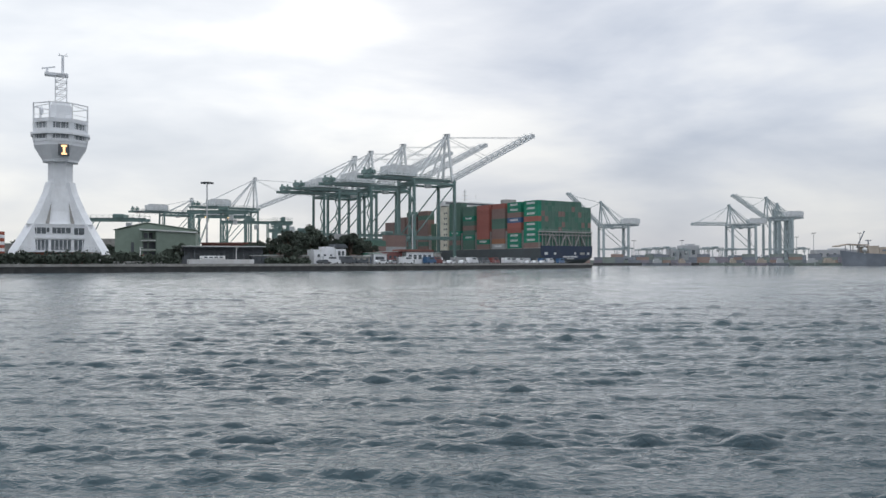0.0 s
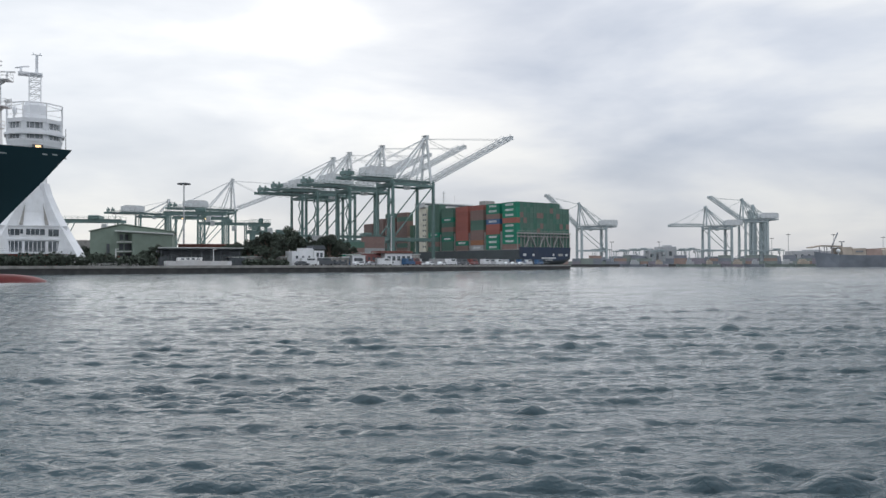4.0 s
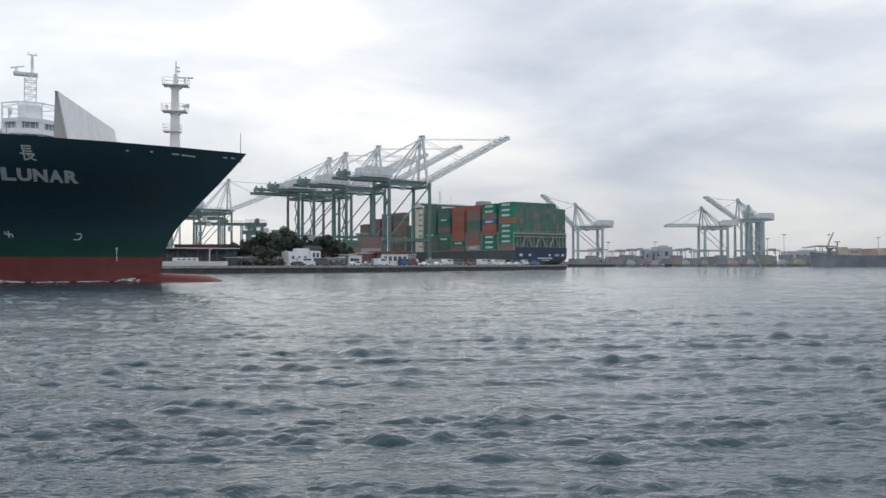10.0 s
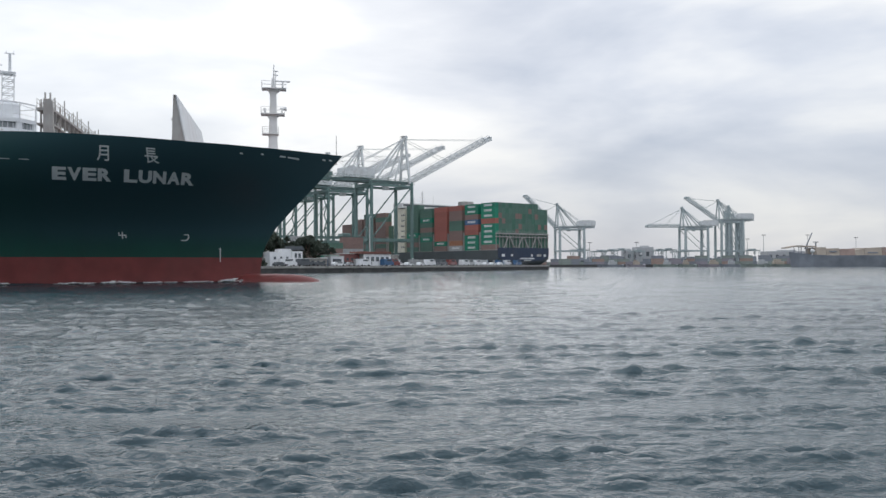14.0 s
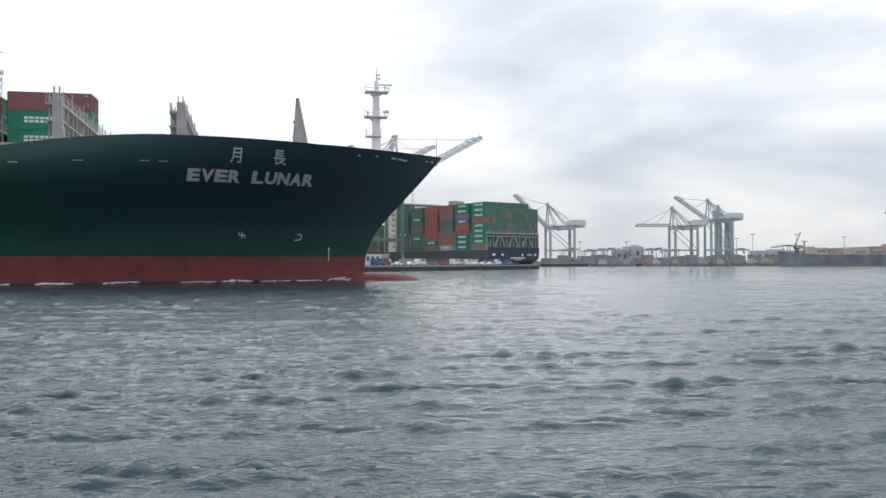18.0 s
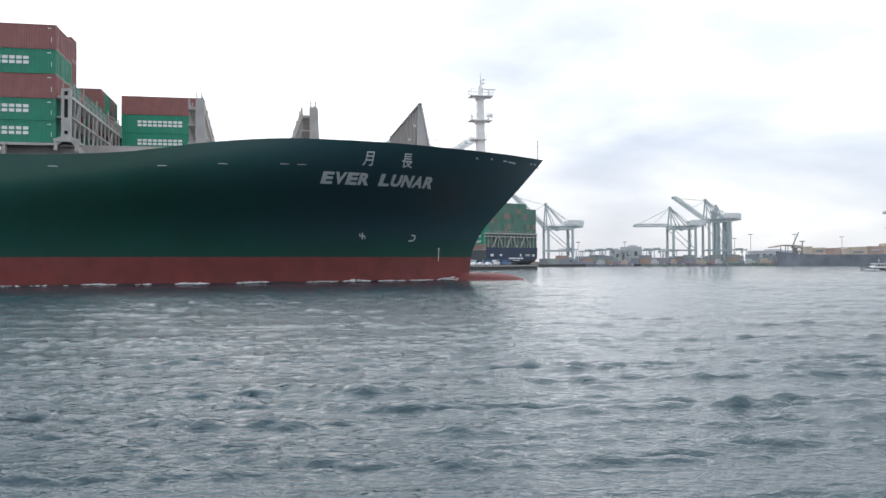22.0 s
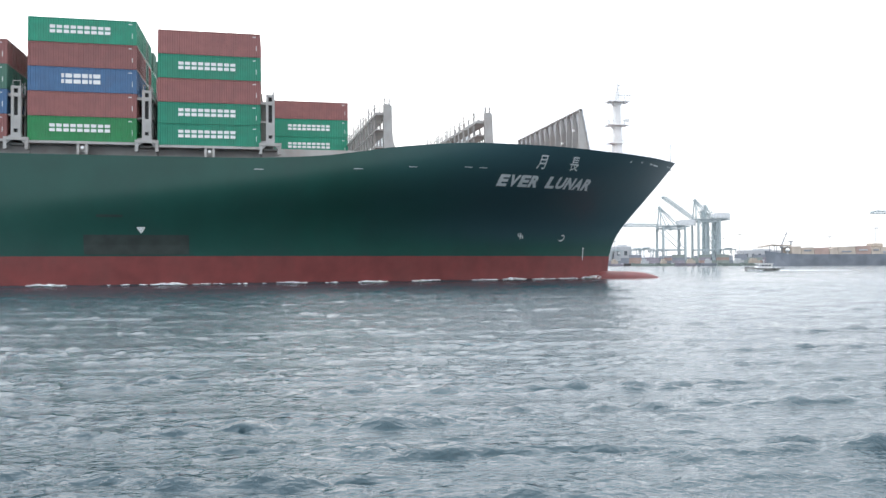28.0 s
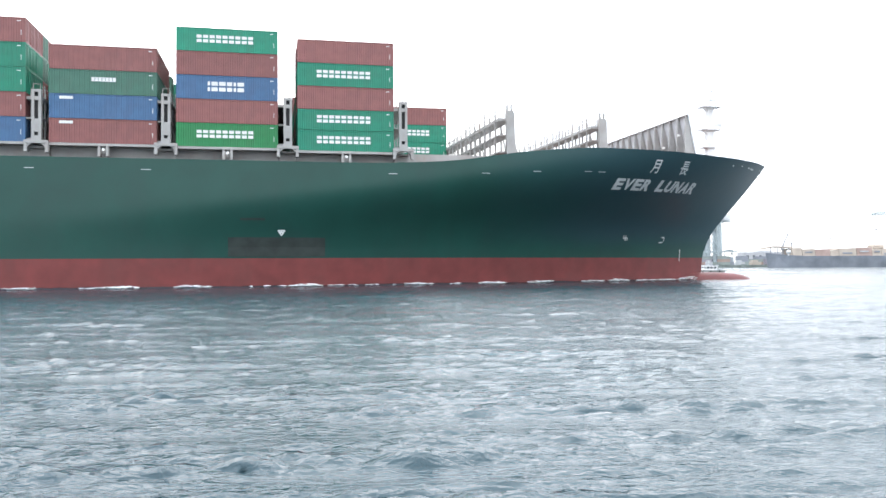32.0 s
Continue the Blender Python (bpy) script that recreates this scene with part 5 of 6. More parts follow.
# the two storeys of the base on their podium
base = part("base_block", bmesh.new(), TOWER_WHITE, tower, "white two-storey base building on a podium")
bm = bmesh.new()
box(bm, (0, 0, 3.6), (17.0, 17.0, 7.2))
box(bm, (0, 0, 7.5), (17.5, 17.5, 0.6))
box(bm, (0, 0, 9.4), (16.6, 16.6, 3.2))
box(bm, (0, 0, 11.15), (16.9, 16.9, 0.3))
part("shell", bm, TOWER_WHITE, base)
for x, w, z, h in ((-5.2, 3.4, 9.4, 1.7), (-3.0, 0.7, 9.6, 1.2), (0.4, 4.6, 9.5, 1.6), (4.9, 2.6, 9.3, 1.9), (7.3, 0.7, 9.0, 1.3), (-7.6, 0.5, 8.9, 1.4)):
    bm = bmesh.new()
    box(bm, (x, -8.33, z), (w, 0.12, h))
    part("window", bm, GLASS_DARK, base)
    for i in range(1, int(w / 1.1)):
        bm = bmesh.new()
        box(bm, (x - w / 2 + i * 1.1, -8.42, z), (0.12, 0.1, h))
        part("mullion", bm, TOWER_WHITE, base)
for x, w in ((-4.7, 3.8), (0.3, 5.2), (5.2, 3.4)):
    bm = bmesh.new()
    box(bm, (x, -8.53, 5.5), (w, 0.12, 2.9))
    part("glazed_door", bm, GLASS_DARK, base)
    for i in range(int(w / 0.9) + 1):
        bm = bmesh.new()
        box(bm, (x - w / 2 + i * w / int(w / 0.9), -8.63, 5.5), (0.16, 0.1, 2.9))
        part("mullion", bm, TOWER_WHITE, base)
bm = bmesh.new()
box(bm, (0, -10.2, 3.6), (18, 3.4, 0.4))
part("terrace", bm, TOWER_WHITE, base)
bm = bmesh.new()
for hh in (4.3, 4.8):
    box(bm, (0, -11.8, hh), (18, 0.06, 0.06))
for i in range(13):
    box(bm, (-9 + 1.5 * i, -11.8, 4.3), (0.07, 0.07, 1.1))
part("terrace_rail", bm, STEEL, base)
bm = bmesh.new()
box(bm, (0, -11.0, 1.7), (18, 0.4, 3.4))
part("red_kerb", bm, BRICK_RED, base)
# the crown
crown = part("crown", bmesh.new(), TOWER_WHITE, tower, "glazed two-level octagonal crown")
bm = bmesh.new()
loft(bm, [ring8(5.0, 29.2), ring8(5.1, 29.8), ring8(7.4, 33.6), ring8(7.5, 35.0)])
part("underside", bm, TOWER_WHITE, crown)
for z0, z1, r in ((35.0, 36.8, 7.1), (38.0, 40.3, 7.1)):
    bm = bmesh.new()
    loft(bm, [ring8(r, z0), ring8(r, z1)])
    part("glazing", bm, TOWER_GLASS, crown, "grey band of windows")
    for i in range(8):
        a = radians(45 * i + 22.5)
        bm = bmesh.new()
        m = Matrix.Rotation(a, 4, "Z")
        box(bm, (r - 0.02, 0, (z0 + z1) / 2), (0.8, 1.5, z1 - z0), m)
        part("pier", bm, TOWER_WHITE, crown)
        for k in (-1, 0, 1):
            a2 = radians(45 * i)
            bm = bmesh.new()
            box(bm, (r * math.cos(radians(22.5)) + 0.05, k * 1.3, (z0 + z1) / 2), (0.12, 0.14, z1 - z0), Matrix.Rotation(a2, 4, "Z"))
            part("mullion", bm, TOWER_WHITE, crown)
for z0, z1, r in ((34.6, 35.4, 7.6), (36.6, 37.2, 8.3), (37.2, 38.3, 7.6), (40.0, 41.1, 7.7)):
    bm = bmesh.new()
    loft(bm, [ring8(r, z0), ring8(r, z1)])
    part("ledge", bm, TOWER_WHITE, crown)
for s in (-1, 1):
    bm = bmesh.new()
    box(bm, (s * 4.3, -5.9, 31.9), (1.6, 0.4, 3.0), Matrix.Rotation(radians(-18), 4, "X") @ Matrix.Translation((0, -3.6, -1.0)))
    part("louvre", bm, DARK_PAINT, crown)
# the traffic signal: a dark board with one amber letter
board = part("signal_board", bmesh.new(), DARK_PAINT, tower, "dark signal board with a lit amber letter I")
bm = bmesh.new()
box(bm, (0.8, -6.6, 32.2), (2.8, 0.5, 3.4))
part("board", bm, DARK_PAINT, board)
bm = bmesh.new()
box(bm, (0.9, -6.92, 32.2), (0.6, 0.14, 1.8))
for z in (31.1, 33.3):
    box(bm, (0.9, -6.92, z), (1.4, 0.14, 0.5))
part("lit_letter", bm, SIGN_LAMP, board, "glowing amber letter I")
# roof deck: frame of posts, plant room, lattice mast
for i in range(8):
    a = radians(45 * i + 22.5)
    a2 = radians(45 * i + 67.5)
    bm = bmesh.new()
    box(bm, (7.6 * math.cos(a), 7.6 * math.sin(a), 43.2), (0.3, 0.3, 4.6))
    beam(bm, (7.6 * math.cos(a), 7.6 * math.sin(a), 45.4), (7.6 * math.cos(a2), 7.6 * math.sin(a2), 45.4), 0.25)
    beam(bm, (7.6 * math.cos(a), 7.6 * math.sin(a), 42.2), (7.6 * math.cos(a2), 7.6 * math.sin(a2), 42.2), 0.12)
    beam(bm, (7.6 * math.cos(a), 7.6 * math.sin(a), 45.4), (3.0 * math.cos(a), 3.0 * math.sin(a), 46.3), 0.2)
    part("roof_frame", bm, TOWER_WHITE, tower)
bm = bmesh.new()
loft(bm, [ring8(3.1, 41.0), ring8(3.0, 45.4), ring8(2.4, 46.6)])
part("plant_room", bm, TOWER_WHITE, tower)
bm = bmesh.new()
for sx in (-1, 1):
    for sy in (-1, 1):
        box(bm, (sx * 1.5, sy * 1.5, 50.4), (0.26, 0.26, 8.0))
for i in range(4):
    z = 46.6 + 2 * i
    for s in (-1, 1):
        beam(bm, (-1.5, s * 1.5, z), (1.5, s * 1.5, z + 2.0), 0.16)
        beam(bm, (s * 1.5, -1.5, z + 2.0), (s * 1.5, 1.5, z), 0.16)
        box(bm, (0, s * 1.5, z + 2), (3.0, 0.18, 0.18))
part("lattice_mast", bm, TOWER_WHITE, tower)
bm = bmesh.new()
box(bm, (-1.2, 0, 54.5), (6.2, 3.0, 0.7))
part("mast_platform", bm, TOWER_WHITE, tower)
bm = bmesh.new()
tube(bm, (-3.6, 0, 54.8), (-3.6, 0, 56.2), 0.4, 0.3)
box(bm, (-3.3, 0, 56.4), (3.6, 0.35, 0.35), Matrix.Translation((-3.3, 0, 56.4)) @ Matrix.Rotation(radians(-12), 4, "Y") @ Matrix.Translation((3.3, 0, -56.4)))
part("radar", bm, TOWER_WHITE, tower)
bm = bmesh.new()
tube(bm, (0.4, 0, 54.8), (0.4, 0, 60.2), 0.42, 0.36)
box(bm, (0.4, 0, 60.2), (2.6, 0.3, 0.2))
tube(bm, (-0.4, 0, 60.3), (-0.6, 0, 60.9), 0.08)
tube(bm, (1.2, 0, 60.3), (1.4, 0, 61.0), 0.08)
part("pole", bm, TOWER_WHITE, tower)
bm = bmesh.new()
tube(bm, (-5.2, -3, 41.1), (-5.2, -3, 42.2), 0.3)
bmesh.ops.create_uvsphere(bm, u_segments=10, v_segments=6, radius=1.3, matrix=Matrix.Translation((-5.0, -3.0, 43.4)) @ Matrix.Diagonal((0.5, 1, 1, 1)))
part("dish", bm, TOWER_WHITE, tower)

# ---- trees and hedges ----
def leaf_cloud(bm, rnd_, centre, size, count, leaf):
    for _ in range(count):
        d = Vector((rnd_.gauss(0, 1), rnd_.gauss(0, 1), rnd_.gauss(0, 1))).normalized() * (rnd_.random() ** 0.4)
        p = Vector(centre) + Vector((d.x * size[0], d.y * size[1], d.z * size[2]))
        q = Euler((rnd_.uniform(0, 6.3), rnd_.uniform(0, 6.3), rnd_.uniform(0, 6.3))).to_matrix()
        s = leaf * rnd_.uniform(0.6, 1.4)
        vs = [bm.verts.new(p + q @ Vector(c) * s) for c in ((-1, -0.6, 0), (0.2, -0.8, 0.25), (1, 0.3, 0), (-0.2, 0.8, -0.2))]
        bm.faces.new(vs)


def make_tree(seed, tall, spread, clumps, low):
    r = random.Random(seed)
    tr = thing("tree", Matrix(), "dark broadleaf tree behind the quay", "tree", "quay trees")
    bm = bmesh.new()
    tube(bm, (0, 0, 0), (0.2, 0, tall * 0.5), 0.35, 0.2, 8)
    crowns = []
    for i in range(clumps):
        a = 6.28 * i * 0.618 + r.uniform(-0.3, 0.3)
        d = spread * r.uniform(0.15, 0.95)
        e = Vector((math.cos(a) * d, math.sin(a) * d, tall * r.uniform(low, 0.93)))
        tube(bm, (0.1, 0, tall * r.uniform(0.25, 0.48)), e, 0.14, 0.05, 6)
        crowns.append(e)
    part("trunk", bm, BARK, tr)
    bm = bmesh.new()
    for e in crowns:
        k = r.uniform(0.16, 0.36)
        leaf_cloud(bm, r, e, (spread * k * 1.3, spread * k * 1.3, tall * k * 0.45), int(640 * k), 0.24)
        for _ in range(3):
            leaf_cloud(bm, r, e + Vector((r.uniform(-1, 1), r.uniform(-1, 1), r.uniform(-0.4, 0.7))) * spread * 0.3, (0.5, 0.5, 0.35), 26, 0.22)
    part("crown", bm, LEAF, tr)
    return tr


SPOTS = [(448, 255, 7.5), (462, 262, 8.0), (480, 258, 8.5), (497, 262, 10.5), (512, 258, 11.0), (532, 262, 11.5), (545, 266, 13.5), (556, 272, 13.0), (470, 262, 8.0), (436, 268, 6.5), (520, 272, 11.5),
         (571, 270, 11.0), (586, 268, 10.5), (603, 270, 10.5), (620, 266, 10.5), (634, 268, 9.5), (646, 272, 8.0), (612, 275, 10.5), (200, 268, 7.0), (186, 258, 6.0), (300, 240, 5.0), (318, 240, 6.5), (45, 248, 9.0), (36, 252, 8.0), (508, 250, 6.5), (524, 248, 6.0), (660, 285, 7.0)]
KINDS = [make_tree(3, 10.0, 4.4, 14, 0.45), make_tree(8, 10.0, 3.6, 9, 0.5), make_tree(21, 10.0, 5.0, 16, 0.3), make_tree(5, 10.0, 3.4, 13, 0.35), make_tree(13, 10.0, 4.8, 8, 0.55)]
tr_ = random.Random(4)
for i, (px_, Y, tall) in enumerate(SPOTS):
    Y += 12 if px_ > 430 else 4
    tall *= 0.95
    X = (px_ - 784) / 1450 * Y
    m = pose(X, Y, 1.75, 0, 0, tr_.uniform(0, 360)) @ Matrix.Diagonal((tall / 10, tall / 10, tall / 10, 1))
    t = copy_thing(KINDS[i * 3 % 5], Matrix())
    t.matrix_world = m
for k in KINDS:
    for o in list(k.children_recursive) + [k]:
        bpy.data.objects.remove(o)


def hedge(p, q, tall, wide, seed, label="clipped dark green hedge along the quay"):
    r = random.Random(seed)
    bm = bmesh.new()
    p, q = Vector(p), Vector(q)
    n = max(2, int((q - p).length / 2.2))
    for i in range(n):
        c = p + (q - p) * ((i + 0.5) / n)
        h = tall * r.uniform(0.75, 1.1)
        leaf_cloud(bm, r, (c.x, c.y, 1.75 + h * 0.5), (1.7, wide, h * 0.55), 170, 0.36)
    return solo("hedge", bm, LEAF, Matrix(), label, "hedge", "quay hedges")


hedge((-118, 206), (-84, 226), 3.3, 1.6, 1)
hedge((-122, 214), (-88, 234), 3.9, 1.6, 2)
hedge((-84, 226), (-75, 233), 3.2, 1.4, 3)
hedge((-54, 250), (-42, 258), 2.4, 1.2, 4)
hedge((-150, 196), (-118, 207), 3.8, 1.6, 5)

# ---- buildings on the near quay ----
def windows(parent, x0, x1, n, z, w, h, y, mat=GLASS_DARK):
    for i in range(n):
        bm = bmesh.new()
        box(bm, (x0 + (x1 - x0) * (i + 0.5) / n, y, z), (w, 0.12, h))
        part("window", bm, mat, parent)


shed = thing("warehouse", pose(-92.3, 264, 1.75, 0, 0, 15), "dull green sheet-metal warehouse with a low gable roof", "warehouse")
bm = bmesh.new()
extrude_y(bm, [(-12.6, 0), (12.2, 0), (12.2, 11.0), (-3.2, 13.2), (-12.6, 10.9)], 0, 30)
part("shell", bm, SHED_GREEN, shed)
bm = bmesh.new()
for a, b in (((-13.0, 10.95), (-3.1, 13.4)), ((-3.3, 13.4), (12.6, 11.1))):
    extrude_y(bm, [a, b, (b[0], b[1] + 0.22), (a[0], a[1] + 0.22)], -0.5, 30.5)
part("roof", bm, SHED_GREEN, shed)
bm = bmesh.new()
extrude_y(bm, [(0.2, 0), (12.2, 0), (12.2, 9.9), (0.2, 10.5)], -5, -0.03)
part("annex", bm, SHED_GREEN, shed)
bm = bmesh.new()
extrude_y(bm, [(-4.8, 10.85), (12.7, 10.0), (12.7, 10.45), (-4.8, 11.3)], -5.6, -0.04)
part("annex_roof", bm, ROOF_PALE, shed, "pale sheet roof edge")
for z in (4.6, 7.6):
    bm = bmesh.new()
    box(bm, (-2.2, -2.6, z), (4.6, 4.6, 0.3))
    part("landing", bm, ROOF_PALE, shed)
for x in (-4.4, -2.2):
    bm = bmesh.new()
    box(bm, (x, -4.8, 5.4), (0.22, 0.22, 10.8))
    part("post", bm, SHED_GREEN, shed)
# dark slabs on the wall paint in the shade of the open bay
for x, z, w, h in ((-2.2, 2.4, 3.6, 3.4), (-2.2, 6.1, 3.6, 2.0), (-2.6, 9.2, 2.6, 1.8)):
    bm = bmesh.new()
    box(bm, (x, -0.06, z), (w, 0.14, h))
    part("opening", bm, DARK_PAINT, shed)
bm = bmesh.new()
box(bm, (-7.3, -0.07, 5.4), (0.9, 0.16, 3.4))
part("narrow_window", bm, DARK_PAINT, shed)
for k in range(12):
    bm = bmesh.new()
    box(bm, (0.6 + k * 1.03, -5.04, 5.0), (0.07, 0.06, 9.6))
    part("seam", bm, SHED_GREEN, shed)
bm = bmesh.new()
box(bm, (0, 0, 1.2), (10.5, 0.5, 2.4))
solo("dark_wall", bm, DARK_PAINT, pose(-93.0, 240, 1.75, 0, 0, 30), "low dark boundary wall behind the hedge", "wall")
bm = bmesh.new()
box(bm, (0, 0, 0.25), (10.6, 0.9, 0.5))
solo("red_coping", bm, BRICK_RED, pose(-93.0, 240, 4.155, 0, 0, 30), "red coping on the dark boundary wall", "wall coping")
bm = bmesh.new()
box(bm, (0, 0, 4.5), (20, 10, 9.0), bevel=0.1)
solo("grey_shed", bm, CONCRETE, pose(-119.8, 290, 1.75), "weathered grey concrete shed", "shed")

pier = thing("pier_shelter", pose(-67.4, 250, 1.75, 0, 0, 24), "dark flat-roofed pier shelter with a pale roof edge", "shelter")
bm = bmesh.new()
box(bm, (0, 0, 5.3), (24.5, 9.0, 0.35), bevel=0.05)
box(bm, (0, 0, 5.05), (23.8, 8.4, 0.2))
part("roof", bm, DARK_PAINT, pier, "dark flat roof with a pale edge")
bm = bmesh.new()
box(bm, (0, -4.55, 5.45), (24.7, 0.15, 0.25))
part("roof_edge", bm, ROOF_PALE, pier)
for i in range(9):
    for s in (-1, 1):
        bm = bmesh.new()
        box(bm, (-11.4 + 22.8 * i / 8, s * 3.9, 2.5), (0.22, 0.22, 5.0))
        part("post", bm, DARK_PAINT, pier)
bm = bmesh.new()
box(bm, (0, -1.0, 2.48), (23.4, 0.2, 4.9))
part("back_wall", bm, DARK_PAINT, pier)
for s_ in (-1, 1):
    bm = bmesh.new()
    box(bm, (s_ * 11.8, 1.4, 2.48), (0.2, 5.0, 4.9))
    part("end_wall", bm, DARK_PAINT, pier)
for k in range(9):
    bm = bmesh.new()
    box(bm, (-10.4 + 2.6 * k, -1.16, 2.3), (1.9, 0.12, 2.2))
    part("glazing", bm, GLASS_DARK, pier)
boat = thing("laid_up_launch", pose(-66.1, 242, 2.15, 0, 0, 32), "low white launch laid up on the quay before the shelter", "boat")
bm = bmesh.new()
loft(bm, [[(x, -w, 1.1), (x, -w * 0.8, -0.4), (x, w * 0.8, -0.4), (x, w, 1.1)] for x, w in ((-9, 1.3), (-4, 1.5), (5, 1.4), (9, 0.8), (10.6, 0.1))])
part("hull", bm, SHIP_WHITE, boat)
bm = bmesh.new()
box(bm, (-2, 0, 1.6), (7, 2.2, 1.0), bevel=0.15)
part("cabin", bm, SHIP_WHITE, boat)
windows(boat, -5, 1, 4, 1.7, 0.9, 0.4, -1.12)
bm = bmesh.new()
box(bm, (0, 0, 3.7), (20, 10, 7.4), bevel=0.1)
box(bm, (0, 0, 7.6), (20.6, 10.6, 0.5))
solo("brick_building", bm, BRICK_DULL, pose(-77.0, 300, 1.75), "red-brown flat-roofed building behind the shelter", "building")

white = thing("white_house", pose(-38.3, 272, 1.75, 0, 0, 30), "white stepped two-storey quay building", "building")
for nm_, c_, s_ in (("main_block", (-2.0, 0, 2.4), (8.0, 6.0, 4.8)), ("roof_block", (-0.2, 0, 5.3), (3.8, 5.6, 1.0)), ("wing", (3.2, -0.3, 2.5), (3.6, 6.6, 5.0))):
    bm = bmesh.new()
    box(bm, c_, s_)
    part(nm_, bm, TOWER_WHITE, white)
windows(white, -5.4, 1.0, 3, 2.8, 0.7, 0.9, -3.05)
windows(white, 2.0, 4.6, 2, 3.6, 0.8, 1.4, -3.65)
bm = bmesh.new()
extrude_y(bm, [(-2.2, 0), (2.4, 0), (1.4, 1.3), (-1.8, 1.3)], -3.6, 3.0)
o = part("roof_slope", bm, DARK_PAINT, white)
o.location = (3.4, 0, 5.4)

store = thing("red_roofed_store", pose(-10.1, 300, 1.75, 0, 0, 30), "white store with a red flat roof", "building")
bm = bmesh.new()
box(bm, (0, 0, 2.2), (11, 7, 4.4))
part("shell", bm, TOWER_WHITE, store)
bm = bmesh.new()
box(bm, (-1.0, 0, 4.85), (13, 8, 0.9), bevel=0.1)
part("roof", bm, BRICK_DULL, store)
windows(store, -5, 5, 5, 2.6, 1.2, 1.6, -3.55)
for px_, Y, w, h, mat, lab in ((655, 285, 7, 3.8, C_GREEN, "green site cabin"), (668, 282, 5, 3.4, TOWER_WHITE, "white site cabin"), (690, 296, 8, 4.4, C_BROWN, "brown site cabin"), (545, 272, 6, 2.8, CONCRETE, "grey utility hut"),
                               (455, 254, 5, 2.6, DARK_PAINT, "dark utility hut"), (630, 278, 9, 2.6, CONCRETE, "grey concrete store"), (650, 282, 5, 3.0, TOWER_WHITE, "white utility hut"), (760, 315, 8, 4.2, CONCRETE, "grey gatehouse"), (20, 238, 8, 6, CONCRETE, "grey harbour hut"), (480, 262, 6, 2.8, CONCRETE, "grey harbour hut")):
    cab = thing("site_cabin", pose((px_ - 784) / 1450 * Y, Y, 1.75, 0, 0, 33), lab + " on the quay", "cabin", "quay cabins")
    bm = bmesh.new()
    box(bm, (0, 0, h / 2), (w, 4, h), bevel=0.06)
    part("shell", bm, mat, cab)
    bm = bmesh.new()
    box(bm, (0, 0, h + 0.1), (w + 0.5, 4.5, 0.2))
    part("roof", bm, ROOF_PALE, cab)
    windows(cab, -w / 2 + 0.3, w / 2 - 0.3, max(2, int(w / 2)), h * 0.58, 0.9, 1.0, -2.04)


# ---- vehicles along the quay road ----
def vehicle(m, paint, label, length=4.6, tall=1.5, van=False):
    v = thing("van" if van else "car", m, label, "van" if van else "car", "parked vehicles")
    bm = bmesh.new()
    w = 0.9
    prof = ([(-length / 2, 0.4), (length / 2, 0.4), (length / 2, tall * 0.55), (length / 2 - 0.9, tall * 0.62), (length / 2 - 1.5, tall), (-length / 2, tall)] if van else
            [(-length / 2, 0.35), (length / 2, 0.35), (length / 2, 0.75), (length / 2 - 1.2, 0.9), (length / 2 - 1.9, tall), (-length / 2 + 0.8, tall), (-length / 2, 0.95)])
    extrude_y(bm, prof, -w, w)
    part("body", bm, paint, v)
    for s in (-1, 1):
        bm = bmesh.new()
        box(bm, (0.1, s * (w + 0.005), tall * 0.8), (length * 0.45, 0.03, tall * 0.22))
        part("side_window", bm, GLASS_DARK, v)
    for x in (-length * 0.3, length * 0.3):
        for s in (-1, 1):
            bm = bmesh.new()
            tube(bm, (x, s * (w - 0.1), 0.34), (x, s * (w + 0.05), 0.34), 0.34, n=12)
            part("wheel", bm, RUBBER, v)
    return v


def along(u):
    """A place on the quay edge, 4 m inland, u from 0 at the tower end to 1 at the point."""
    pts = [Vector((-109, 201)), Vector((-16, 274)), Vector((66, 393))]
    d0, d1 = (pts[1] - pts[0]).length, (pts[2] - pts[1]).length
    s = u * (d0 + d1)
    a, b, s, d = (pts[0], pts[1], s, d0) if s < d0 else (pts[1], pts[2], s - d0, d1)
    t = (b - a) / d
    return a + t * s, math.degrees(math.atan2(t.y, t.x))


vr = random.Random(9)
for i in range(30):
    u = 0.36 + 0.62 * i / 30 + vr.uniform(-0.01, 0.01)
    p, ang = along(u)
    n_ = Vector((-math.sin(radians(ang)), math.cos(radians(ang))))
    p = p + n_ * vr.uniform(4, 9)
    kind = vr.random()
    paint, nm = vr.choice(((TOWER_WHITE, "white"), (TOWER_WHITE, "white"), (STEEL, "silver"), (C_BLUE, "blue"), (C_RED, "red"), (DARK_PAINT, "dark")))
    if kind < 0.55:
        vehicle(pose(p.x, p.y, 1.75, 0, 0, ang), paint, nm + " car parked on the quay road")
    else:
        vehicle(pose(p.x, p.y, 1.75, 0, 0, ang), paint, nm + " van parked on the quay road", 6.2, 2.6, True)
